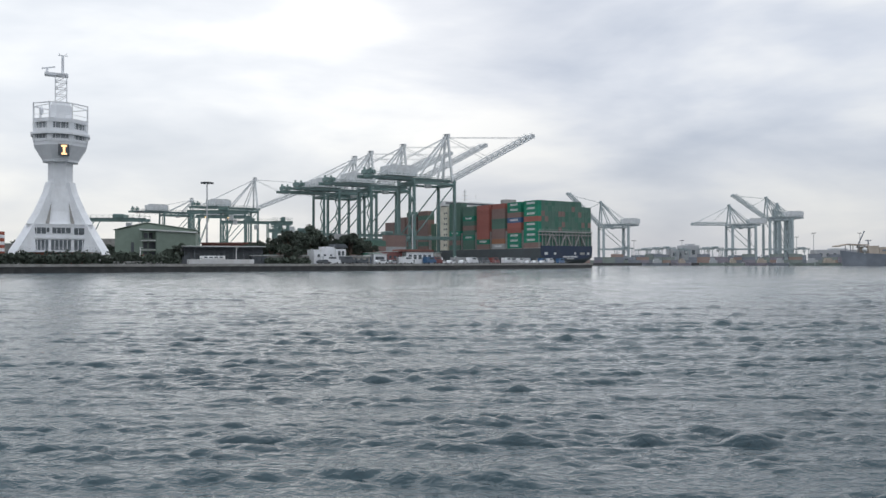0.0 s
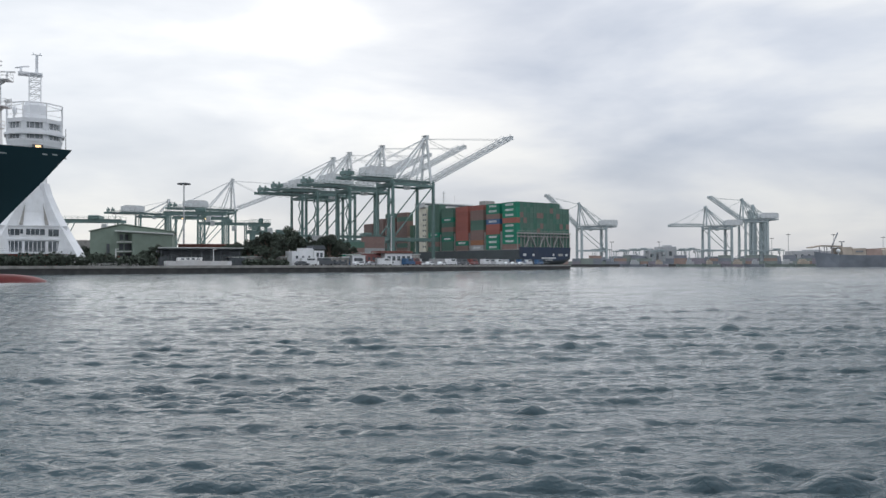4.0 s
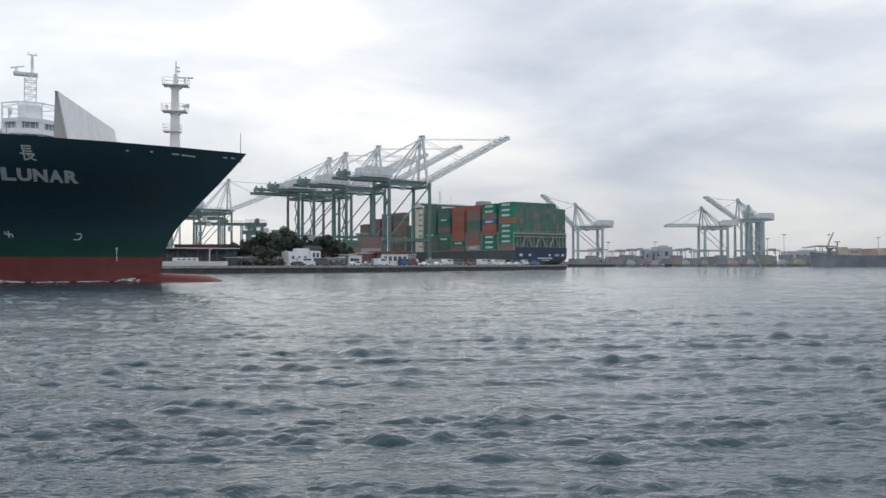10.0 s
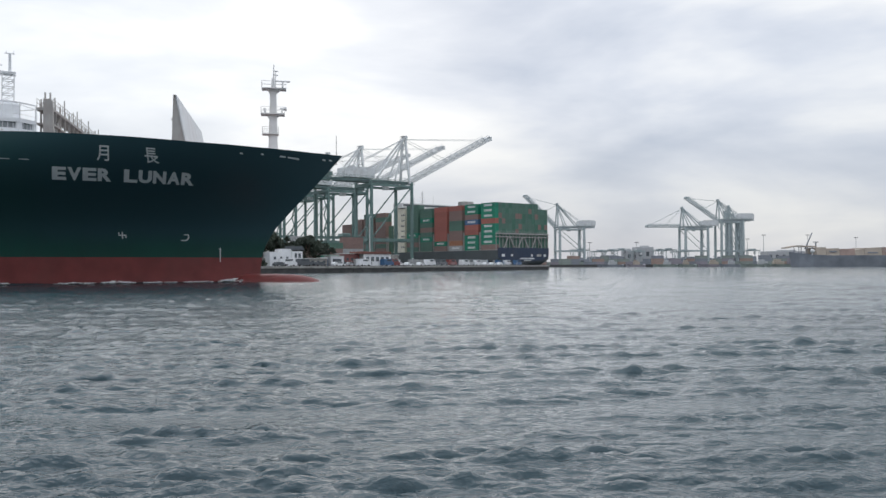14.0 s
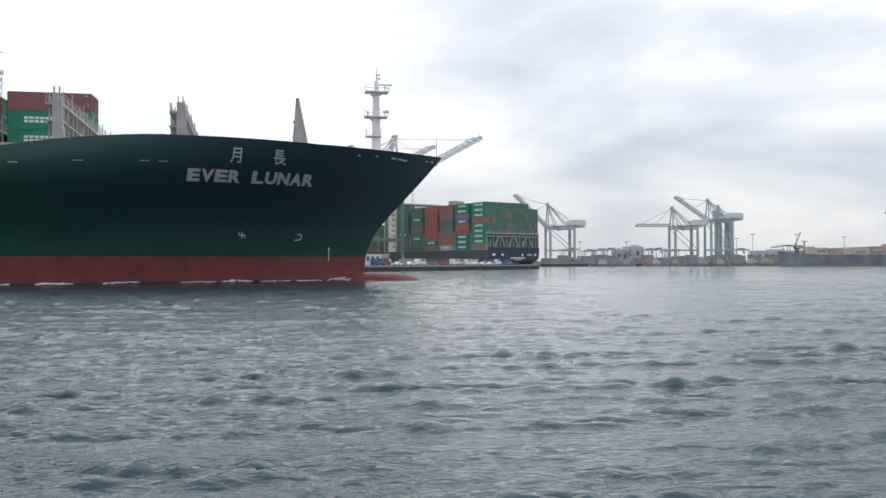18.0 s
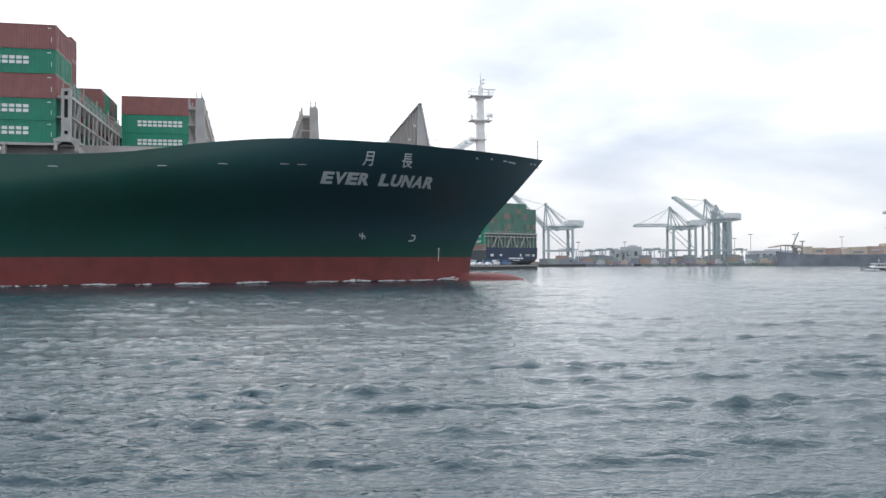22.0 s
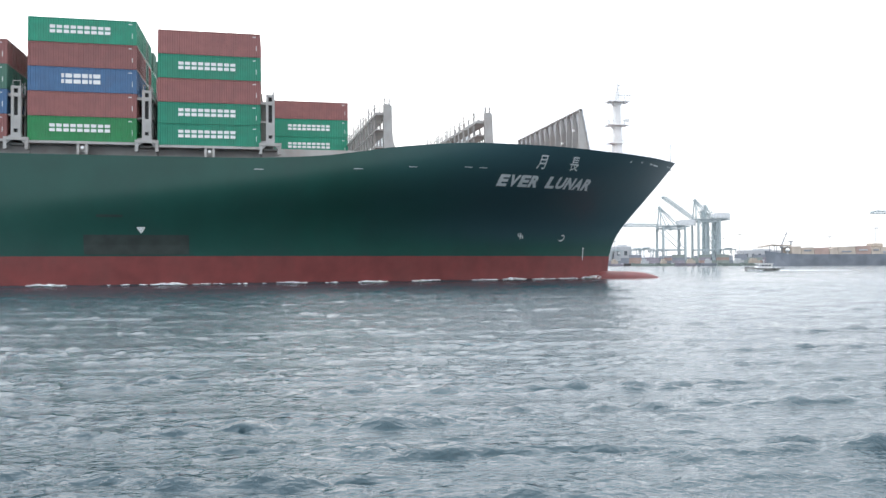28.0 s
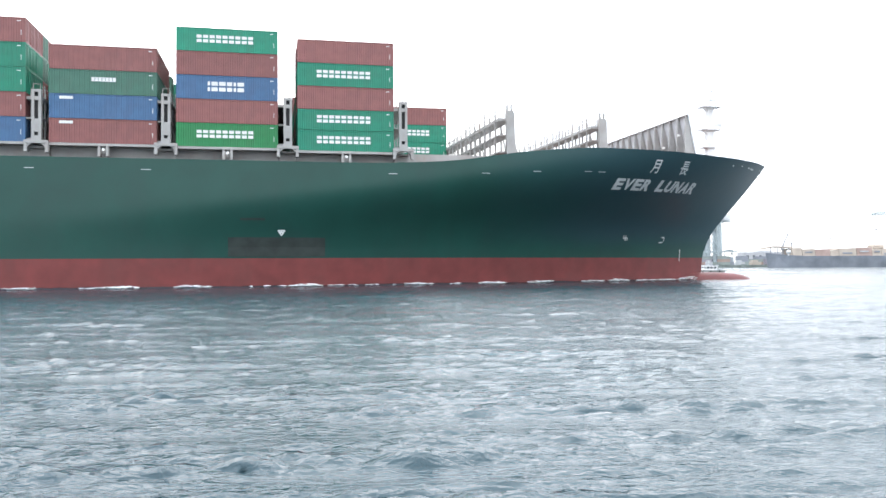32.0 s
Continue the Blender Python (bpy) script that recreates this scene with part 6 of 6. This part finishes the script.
# low stores and barriers behind the road
for i in range(22):
    u = 0.46 + 0.50 * i / 22
    p, ang = along(u)
    n_ = Vector((-math.sin(radians(ang)), math.cos(radians(ang))))
    p = p + n_ * (12 + 3 * (i % 3))
    mat = vr.choice((TOWER_WHITE, C_GREY, CONCRETE, TOWER_WHITE, C_BLUE, C_RED, STEEL))
    w = vr.uniform(4, 9)
    sb = thing("storage_box", pose(p.x, p.y, 1.75, 0, 0, ang), "ribbed steel storage box on the quay", "storage box", "quay storage boxes")
    bm = bmesh.new()
    box(bm, (0, 0, 1.3), (w, 2.4, 2.6), bevel=0.05)
    part("shell", bm, mat, sb)
    for k in range(int(w)):
        bm = bmesh.new()
        box(bm, (-w / 2 + 0.5 + k, -1.22, 1.3), (0.12, 0.08, 2.3))
        part("rib", bm, mat, sb)
for a_, b_ in ((0.62, 0.97),):
    fence = thing("quay_fence", Matrix(), "low pale steel fence along the quay edge", "fence", "quay fences")
    p0, ang0 = along(a_)
    n = 16
    for i in range(n):
        q0, ang0 = along(a_ + (b_ - a_) * i / n)
        q1, _ = along(a_ + (b_ - a_) * (i + 1) / n)
        nn = Vector((-math.sin(radians(ang0)), math.cos(radians(ang0)))) * 1.5
        bm = bmesh.new()
        box(bm, (q0.x + nn.x, q0.y + nn.y, 2.4), (0.14, 0.14, 1.3))
        part("post", bm, STEEL, fence)
        bm = bmesh.new()
        for z in (2.4, 3.0):
            beam(bm, (q0.x + nn.x, q0.y + nn.y, z), (q1.x + nn.x, q1.y + nn.y, z), 0.08)
        part("rail", bm, STEEL, fence)


# ---- light masts ----
def light_mast(X, Y, top, ground=1.75, lamps=8, label="tall steel floodlight mast with a ring of lamps", r=0.32):
    lm = thing("light_mast", pose(X, Y, ground), label, "light mast", "light masts")
    h = top - ground
    bm = bmesh.new()
    tube(bm, (0, 0, 0), (0, 0, h), r, r * 0.5, 8)
    part("pole", bm, STEEL, lm)
    bm = bmesh.new()
    tube(bm, (0, 0, h - 0.3), (0, 0, h), 1.5, 1.7, 12)
    part("ring", bm, STEEL, lm)
    for i in range(lamps):
        a = 6.283 * i / lamps
        bm = bmesh.new()
        box(bm, (1.9 * math.cos(a), 1.9 * math.sin(a), h - 0.35), (0.9, 0.9, 0.5), bevel=0.08)
        part("lamp", bm, DARK_PAINT, lm)
    return lm


light_mast(-86.5, 300, 31.9, r=0.42)
for px_, py_, Y in ((247, 374, 420), (233, 385, 480), (488, 400, 400)):
    light_mast((px_ - 784) / 1450 * Y, Y, 2.09 + (466 - py_) / 1450 * Y)
for px_, py_, Y in ((1122, 426, 860), (1207, 426, 880), (1440, 413, 860), (1522, 413, 900), (1410, 420, 950), (1612, 418, 900), (1700, 402, 860)):
    light_mast((px_ - 784) / 1450 * Y, Y, 2.09 + (466 - py_) / 1450 * Y, 2.1, label="far floodlight mast across the water", r=0.45)
for px_, py0, Y, h in ((34, 440, 214, 4.6), (160, 455, 224, 3.0), (418, 443, 247, 5.0), (248, 441, 230, 4.8), (568, 440, 263, 5.0), (805, 452, 330, 3.0), (730, 400, 300, 18.0)):
    bm = bmesh.new()
    tube(bm, (0, 0, 0), (0, 0, h), 0.16, 0.12, 8)
    box(bm, (0.3, 0, h), (0.9, 0.25, 0.15))
    box(bm, (0, 0, 0.15), (0.6, 0.6, 0.3))
    solo("lamp_post", bm, SHIP_WHITE, pose((px_ - 784) / 1450 * Y, Y, 1.75), "slim white lamp post on the quay", "lamp post", "lamp posts")
bm = bmesh.new()
loft(bm, [[(x, -w, 0.9), (x, -w * 0.7, -0.3), (x, w * 0.7, -0.3), (x, w, 0.9)] for x, w in ((-8, 1.4), (-2, 2.0), (5, 1.8), (9, 0.2))])
solo("white_skiff", bm, SHIP_WHITE, pose(-83.7, 228, 1.75, 0, 0, 37), "low white skiff laid up on the quay", "boat")
# red and white banded beacon
beacon = thing("banded_beacon", pose(-119.6, 222, 1.75), "red and white banded beacon post", "beacon")
for i in range(10):
    bm = bmesh.new()
    tube(bm, (0, 0, 0.9 * i), (0, 0, 0.9 * i + 0.9), 0.7, n=10)
    part("band", bm, BRICK_RED if i % 2 else TOWER_WHITE, beacon)

# stacked containers in the near yard, behind the trees
sr_ = random.Random(2)
for px_, Y, tall, n in ((612, 400, 5, 2), (650, 410, 5, 2), (690, 420, 3, 1), (420, 420, 3, 2), (560, 420, 3, 3), (500, 430, 3, 3)):
    for j in range(n):
        st = thing("container_stack", pose((px_ - 784) / 1450 * Y + 13 * j, Y + 8 * j, 1.75, 0, 0, 30), "stack of mixed shipping containers in the yard", "container stack", "yard container stacks")
        for k in range(tall - sr_.choice((0, 0, 1))):
            mat = sr_.choice((DULL_BROWN, DULL_GREEN, DULL_BROWN, DULL_GREEN, DULL_BROWN, C_GREY))
            put_container(0, 0, 2.91 * k, HI, mat, st, LABELS[mat.name])

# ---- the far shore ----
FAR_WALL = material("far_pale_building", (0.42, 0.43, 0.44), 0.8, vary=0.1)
# dull, sage, plum and rust tones carry the haze across the water
FAR_DULL = material("far_hazed_yard", (0.23, 0.25, 0.28), 0.8, vary=0.25, scale=0.1)
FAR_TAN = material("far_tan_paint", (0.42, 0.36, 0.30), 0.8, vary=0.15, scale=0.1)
FAR_SAGE = material("far_hazed_sage", (0.25, 0.29, 0.265), 0.8, vary=0.25, scale=0.1)
FAR_PLUM = material("far_hazed_plum_grey", (0.28, 0.26, 0.29), 0.8, vary=0.25, scale=0.1)
FAR_RUST = material("far_hazed_rust", (0.34, 0.25, 0.215), 0.8, vary=0.25, scale=0.1)
fr = random.Random(14)
for i in range(64):
    az = 0.17 + 0.62 * i / 63
    Y = 800 + fr.uniform(0, 40)
    X = math.tan(az) * Y
    st = thing("container_stack", pose(X, Y, 2.1, 0, 0, fr.uniform(-8, 8)), "far stack of haze-dulled mixed containers across the water", "container stack", "far container stacks")
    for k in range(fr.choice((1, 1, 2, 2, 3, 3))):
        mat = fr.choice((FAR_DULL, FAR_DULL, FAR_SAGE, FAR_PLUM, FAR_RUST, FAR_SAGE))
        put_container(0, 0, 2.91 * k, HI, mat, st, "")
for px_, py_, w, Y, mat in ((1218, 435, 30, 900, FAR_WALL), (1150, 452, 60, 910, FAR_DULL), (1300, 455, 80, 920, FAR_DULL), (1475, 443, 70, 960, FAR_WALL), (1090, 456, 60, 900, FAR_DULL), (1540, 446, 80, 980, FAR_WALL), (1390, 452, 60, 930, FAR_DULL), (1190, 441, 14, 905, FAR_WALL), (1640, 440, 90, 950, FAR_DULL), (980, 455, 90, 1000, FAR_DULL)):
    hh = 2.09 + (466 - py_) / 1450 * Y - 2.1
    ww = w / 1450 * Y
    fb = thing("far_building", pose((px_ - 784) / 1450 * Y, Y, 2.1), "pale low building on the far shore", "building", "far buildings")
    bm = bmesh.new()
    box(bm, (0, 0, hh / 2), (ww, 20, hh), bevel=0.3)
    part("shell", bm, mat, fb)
    bm = bmesh.new()
    box(bm, (ww * 0.1, 0, hh + 0.8), (ww * 0.4, 12, 1.6), bevel=0.2)
    part("roof_plant", bm, mat, fb)
    for j in range(max(2, int(ww / 8))):
        bm = bmesh.new()
        box(bm, (-ww / 2 + 4 + 8 * j, -10.05, hh * 0.6), (3.2, 0.15, hh * 0.25))
        part("window", bm, GLASS_DARK, fb)


def far_ship(X0, Y, length, label, seed):
    r = random.Random(seed)
    fs = thing("far_moored_ship", pose(X0, Y, 0), label, "ship", "far moored ships")
    bm = bmesh.new()
    loft(bm, [[(x, -w, top), (x + 2.0 * (x < 1), -w * 0.8, -1), (x + 2.0 * (x < 1), w * 0.8, -1), (x, w, top)]
              for x, w, top in ((0, 0.4, 11.8), (6, 5, 10.6), (16, 10, 9.4), (30, 11, 8.8), (length - 8, 11, 8.8), (length, 9, 9.4))])
    part("hull", bm, FAR_DULL, fs, "dull grey hull")
    # deck cargo in long haze-greyed blocks of uneven height
    x = 18.0
    while x < length - 8:
        w = r.uniform(7, 15)
        h = r.uniform(5.2, 7.0)
        bm = bmesh.new()
        loft(bm, [[(x, -9.5, 8.6), (x, 9.5, 8.6), (x, 8.6, 8.6 + h - r.uniform(0, 0.8)), (x, -8.6, 8.6 + h - r.uniform(0, 0.8))],
                  [(x + w - 0.3, -9.5, 8.6), (x + w - 0.3, 9.5, 8.6), (x + w - 0.3, 8.6, 8.6 + h), (x + w - 0.3, -8.6, 8.6 + h)]])
        part("deck_cargo", bm, r.choice((FAR_RUST, FAR_RUST, FAR_RUST, FAR_TAN)), fs, "rust-coloured deck cargo greyed for haze")
        if r.random() < 0.6:
            bm = bmesh.new()
            box(bm, (x + w * 0.45, -9.65, 10.2 + r.uniform(0, 2)), (w * 0.55, 0.2, 1.2))
            part("hatch_panel", bm, r.choice((FAR_DULL, FAR_WALL)), fs)
        x += w
    bm = bmesh.new()
    loft(bm, [[(x, -5, z), (x, 5, z), (x, 5, z + 0.9), (x, -5, z + 0.9)] for x, z in ((-4, 14.4), (4, 16.0), (20, 15.4))])
    part("ramp", bm, FAR_TAN, fs)
    for x in (6, 12, 17):
        bm = bmesh.new()
        box(bm, (x, -4.0, 12.6), (0.4, 0.4, 6.4))
        box(bm, (x, 4.0, 12.6), (0.4, 0.4, 6.4))
        part("ramp_stanchion", bm, FAR_DULL, fs)
    bm = bmesh.new()
    beam(bm, (13, 0, 14), (19, 0, 27), 0.7, 0.7)
    tube(bm, (22, 0, 14), (22, 0, 19.5), 0.6, 0.5)
    box(bm, (22, 0, 19.6), (4, 1.5, 0.7))
    part("deck_crane", bm, FAR_DULL, fs)
    bm = bmesh.new()
    bmesh.ops.create_uvsphere(bm, u_segments=12, v_segments=8, radius=1.7, matrix=Matrix.Translation((14.5, -9.0, 12.2)))
    tube(bm, (14.5, -9.0, 9.0), (14.5, -9.0, 11.0), 0.5, 0.5)
    part("dome", bm, SHIP_WHITE, fs, "white dome on the foredeck")
    bm = bmesh.new()
    box(bm, (length * 0.62, 0, 16.0), (9, 9, 3.4), bevel=0.6)
    part("wheelhouse", bm, FAR_TAN, fs)
    return fs


far_ship(310.3, 640, 150, "long hazy moored cargo ship with a rust-coloured deckload", 1)
far_ship(474.0, 660, 110, "hazy dark moored cargo ship loaded with haze-greyed cargo", 2)


# small working craft moored at the far water's edge
def barge(X, Y, w, seed):
    r = random.Random(seed)
    bg = thing("moored_barge", pose(X, Y, WATER_Z, 0, 0, r.uniform(-12, 12)), "low dull barge with a pale cabin across the water", "barge", "far barges")
    bm = bmesh.new()
    loft(bm, [[(x, -y, top), (x, -y * 0.8, -0.6), (x, y * 0.8, -0.6), (x, y, top)] for x, y, top in ((-w / 2, 1.2, 3.0), (-w / 2 + 3, 3.2, 2.4), (w / 2 - 2, 3.2, 2.2), (w / 2, 2.6, 2.6))])
    part("hull", bm, r.choice((FAR_DULL, FAR_SAGE, FAR_PLUM)), bg)
    bm = bmesh.new()
    x0 = r.uniform(-0.1, 0.25) * w
    box(bm, (x0, 0, 3.5), (w * 0.3, 4.4, 2.6), bevel=0.15)
    box(bm, (x0 - w * 0.03, 0, 5.6), (w * 0.18, 3.6, 1.7), bevel=0.15)
    part("cabin", bm, r.choice((FAR_WALL, FAR_WALL, FAR_TAN)), bg)
    bm = bmesh.new()
    tube(bm, (x0, 0, 6.4), (x0, 0, 10.5), 0.2, 0.12, 6)
    beam(bm, (x0, 0, 9.5), (x0 - w * 0.28, 0, 5.0), 0.18)
    part("mast", bm, FAR_DULL, bg)


for px_, Y, w in ((1470, 690, 30), (1345, 720, 24), (1378, 712, 18), (1300, 740, 16), (1425, 700, 26), (1260, 745, 22), (1205, 750, 18), (1160, 752, 24)):
    barge((px_ - 784) / 1450 * Y, Y, w, px_)

# ---- the pilot launch that crosses the fairway; it heads along its own -x ----
launch = thing("pilot_launch", pose(150, 290, 0), "small launch with a grey hull and white cabin under way", "boat")
bm = bmesh.new()
loft(bm, [[(x, -w, top), (x, -w * 0.92, top * 0.5), (x, -w * 0.6, -0.4), (x, w * 0.6, -0.4), (x, w * 0.92, top * 0.5), (x, w, top)]
          for x, w, top in ((-8.4, 0.12, 1.75), (-7.0, 0.9, 1.5), (-4.8, 1.7, 1.22), (-2.0, 2.05, 1.02), (5.2, 2.0, 0.92), (7.2, 1.8, 0.95))])
part("hull", bm, SHIP_GREY, launch, "grey hull with a raked stem")
bm = bmesh.new()
for (xa, wa, za), (xb, wb, zb) in zip(((-8.4, 0.14, 1.8), (-7.0, 0.95, 1.55), (-4.8, 1.75, 1.27), (-2.0, 2.1, 1.07), (5.2, 2.05, 0.97)),
                                      ((-7.0, 0.95, 1.55), (-4.8, 1.75, 1.27), (-2.0, 2.1, 1.07), (5.2, 2.05, 0.97), (7.2, 1.85, 1.0))):
    for sd in (-1, 1):
        beam(bm, (xa, sd * wa, za), (xb, sd * wb, zb), 0.16, 0.16)
part("rubbing_strake", bm, RUBBER, launch)
bm = bmesh.new()
loft(bm, [[(x, -w, z), (x, w, z), (x, w, z + 0.08), (x, -w, z + 0.08)] for x, w, z in ((-7.0, 0.8, 1.36), (-4.8, 1.6, 1.1), (-2.0, 1.95, 0.92), (7.1, 1.75, 0.86))])
part("deck", bm, STEEL, launch)
bm = bmesh.new()
extrude_y(bm, [(-3.0, 0.95), (3.6, 0.95), (3.7, 3.0), (-2.5, 3.05)], -1.55, 1.55)
part("cabin", bm, SHIP_WHITE, launch, "white box-shaped cabin")
bm = bmesh.new()
box(bm, (0.6, 0, 3.13), (7.0, 3.5, 0.16), bevel=0.05)
part("cabin_roof", bm, SHIP_WHITE, launch)
for sd in (-1, 1):
    for x, w in ((-2.0, 0.5), (-0.7, 1.2), (0.9, 1.2), (2.5, 1.2)):
        bm = bmesh.new()
        box(bm, (x, sd * 1.56, 2.25), (w, 0.08, 0.75))
        part("window", bm, GLASS_DARK, launch)
for sd in (-0.72, 0.72):
    bm = bmesh.new()
    box(bm, (-2.68, sd, 2.3), (0.1, 1.1, 0.8), Matrix.Rotation(0.0, 4, "Y"))
    part("windscreen", bm, GLASS_DARK, launch)
bm = bmesh.new()
tube(bm, (0.4, 0, 3.2), (0.4, 0, 5.2), 0.07, 0.05)
box(bm, (0.4, 0, 4.4), (0.2, 1.4, 0.12))
part("mast", bm, SHIP_WHITE, launch)
bm = bmesh.new()
for x in (3.9, 5.4, 6.9):
    for sd in (-1, 1):
        box(bm, (x, sd * 1.7, 1.45), (0.06, 0.06, 1.0))
for sd in (-1, 1):
    box(bm, (5.4, sd * 1.7, 1.95), (3.1, 0.06, 0.06))
part("stern_rail", bm, STEEL, launch)
for x in (-3.6, 0.2, 4.4):
    for sd in (-1, 1):
        bm = bmesh.new()
        tube(bm, (x, sd * 2.16, 0.25), (x, sd * 2.16, 0.85), 0.22, n=10)
        part("fender", bm, RUBBER, launch)
bm = bmesh.new()
r = random.Random(3)
for i in range(150):
    x = 6.5 + 32 * r.random() ** 1.6
    bmesh.ops.create_icosphere(bm, subdivisions=1, radius=1.0, matrix=Matrix.Translation((x, r.gauss(0, 0.5 + 0.05 * x), 0.06)) @ Matrix.Diagonal((r.uniform(0.5, 1.6), r.uniform(0.25, 0.7), r.uniform(0.08, 0.26) * (1.3 - x / 45), 1)))
for i in range(70):
    x = -7.6 + 6.0 * r.random() ** 1.4
    sd = r.choice((-1, 1))
    bmesh.ops.create_icosphere(bm, subdivisions=1, radius=1.0, matrix=Matrix.Translation((x, sd * (0.5 + 0.32 * (x + 8.4) + r.uniform(0, 0.7)), 0.12 + r.uniform(0, 0.3))) @ Matrix.Diagonal((r.uniform(0.2, 0.7), r.uniform(0.15, 0.4), r.uniform(0.08, 0.25), 1)))
part("wake_foam", bm, FOAM, launch, "white bow wave and wake")
for o in launch.children:
    o.data.transform(Matrix.Diagonal((0.70, 0.78, 0.72, 1)))

# ---- what moves ----
def motions():
    c, s = math.cos(radians(HEADING)), math.sin(radians(HEADING))
    walk(ship, [(t, pose(SHIP_BOW[0] + c * d, SHIP_BOW[1] + s * d, 0, 0, 0, HEADING))
                for t, d in ((0, -135.2), (5.5, -111.85), (10, -92.75), (14.5, -73.55), (17, -62.85), (20, -50.05), (22.5, -39.55), (25.5, -27.35),
                             (28, -16.65), (30, -8.5), (32, 0))])
    # the pilot launch crosses from the open side towards the far cranes
    walk(launch, [(t, pose(x, y, WATER_Z, 0, 0, 3)) for t, x, y in ((0, 257.0, 253), (16, 180.0, 250), (23, 147.5, 247), (28.5, 115.5, 245), (32, 99.5, 243))])
    walk(water, [(0, pose(-1.5, 9, WATER_Z)), (16, pose(0, 0, WATER_Z)), (32, pose(1.5, -9, WATER_Z))])


motions()
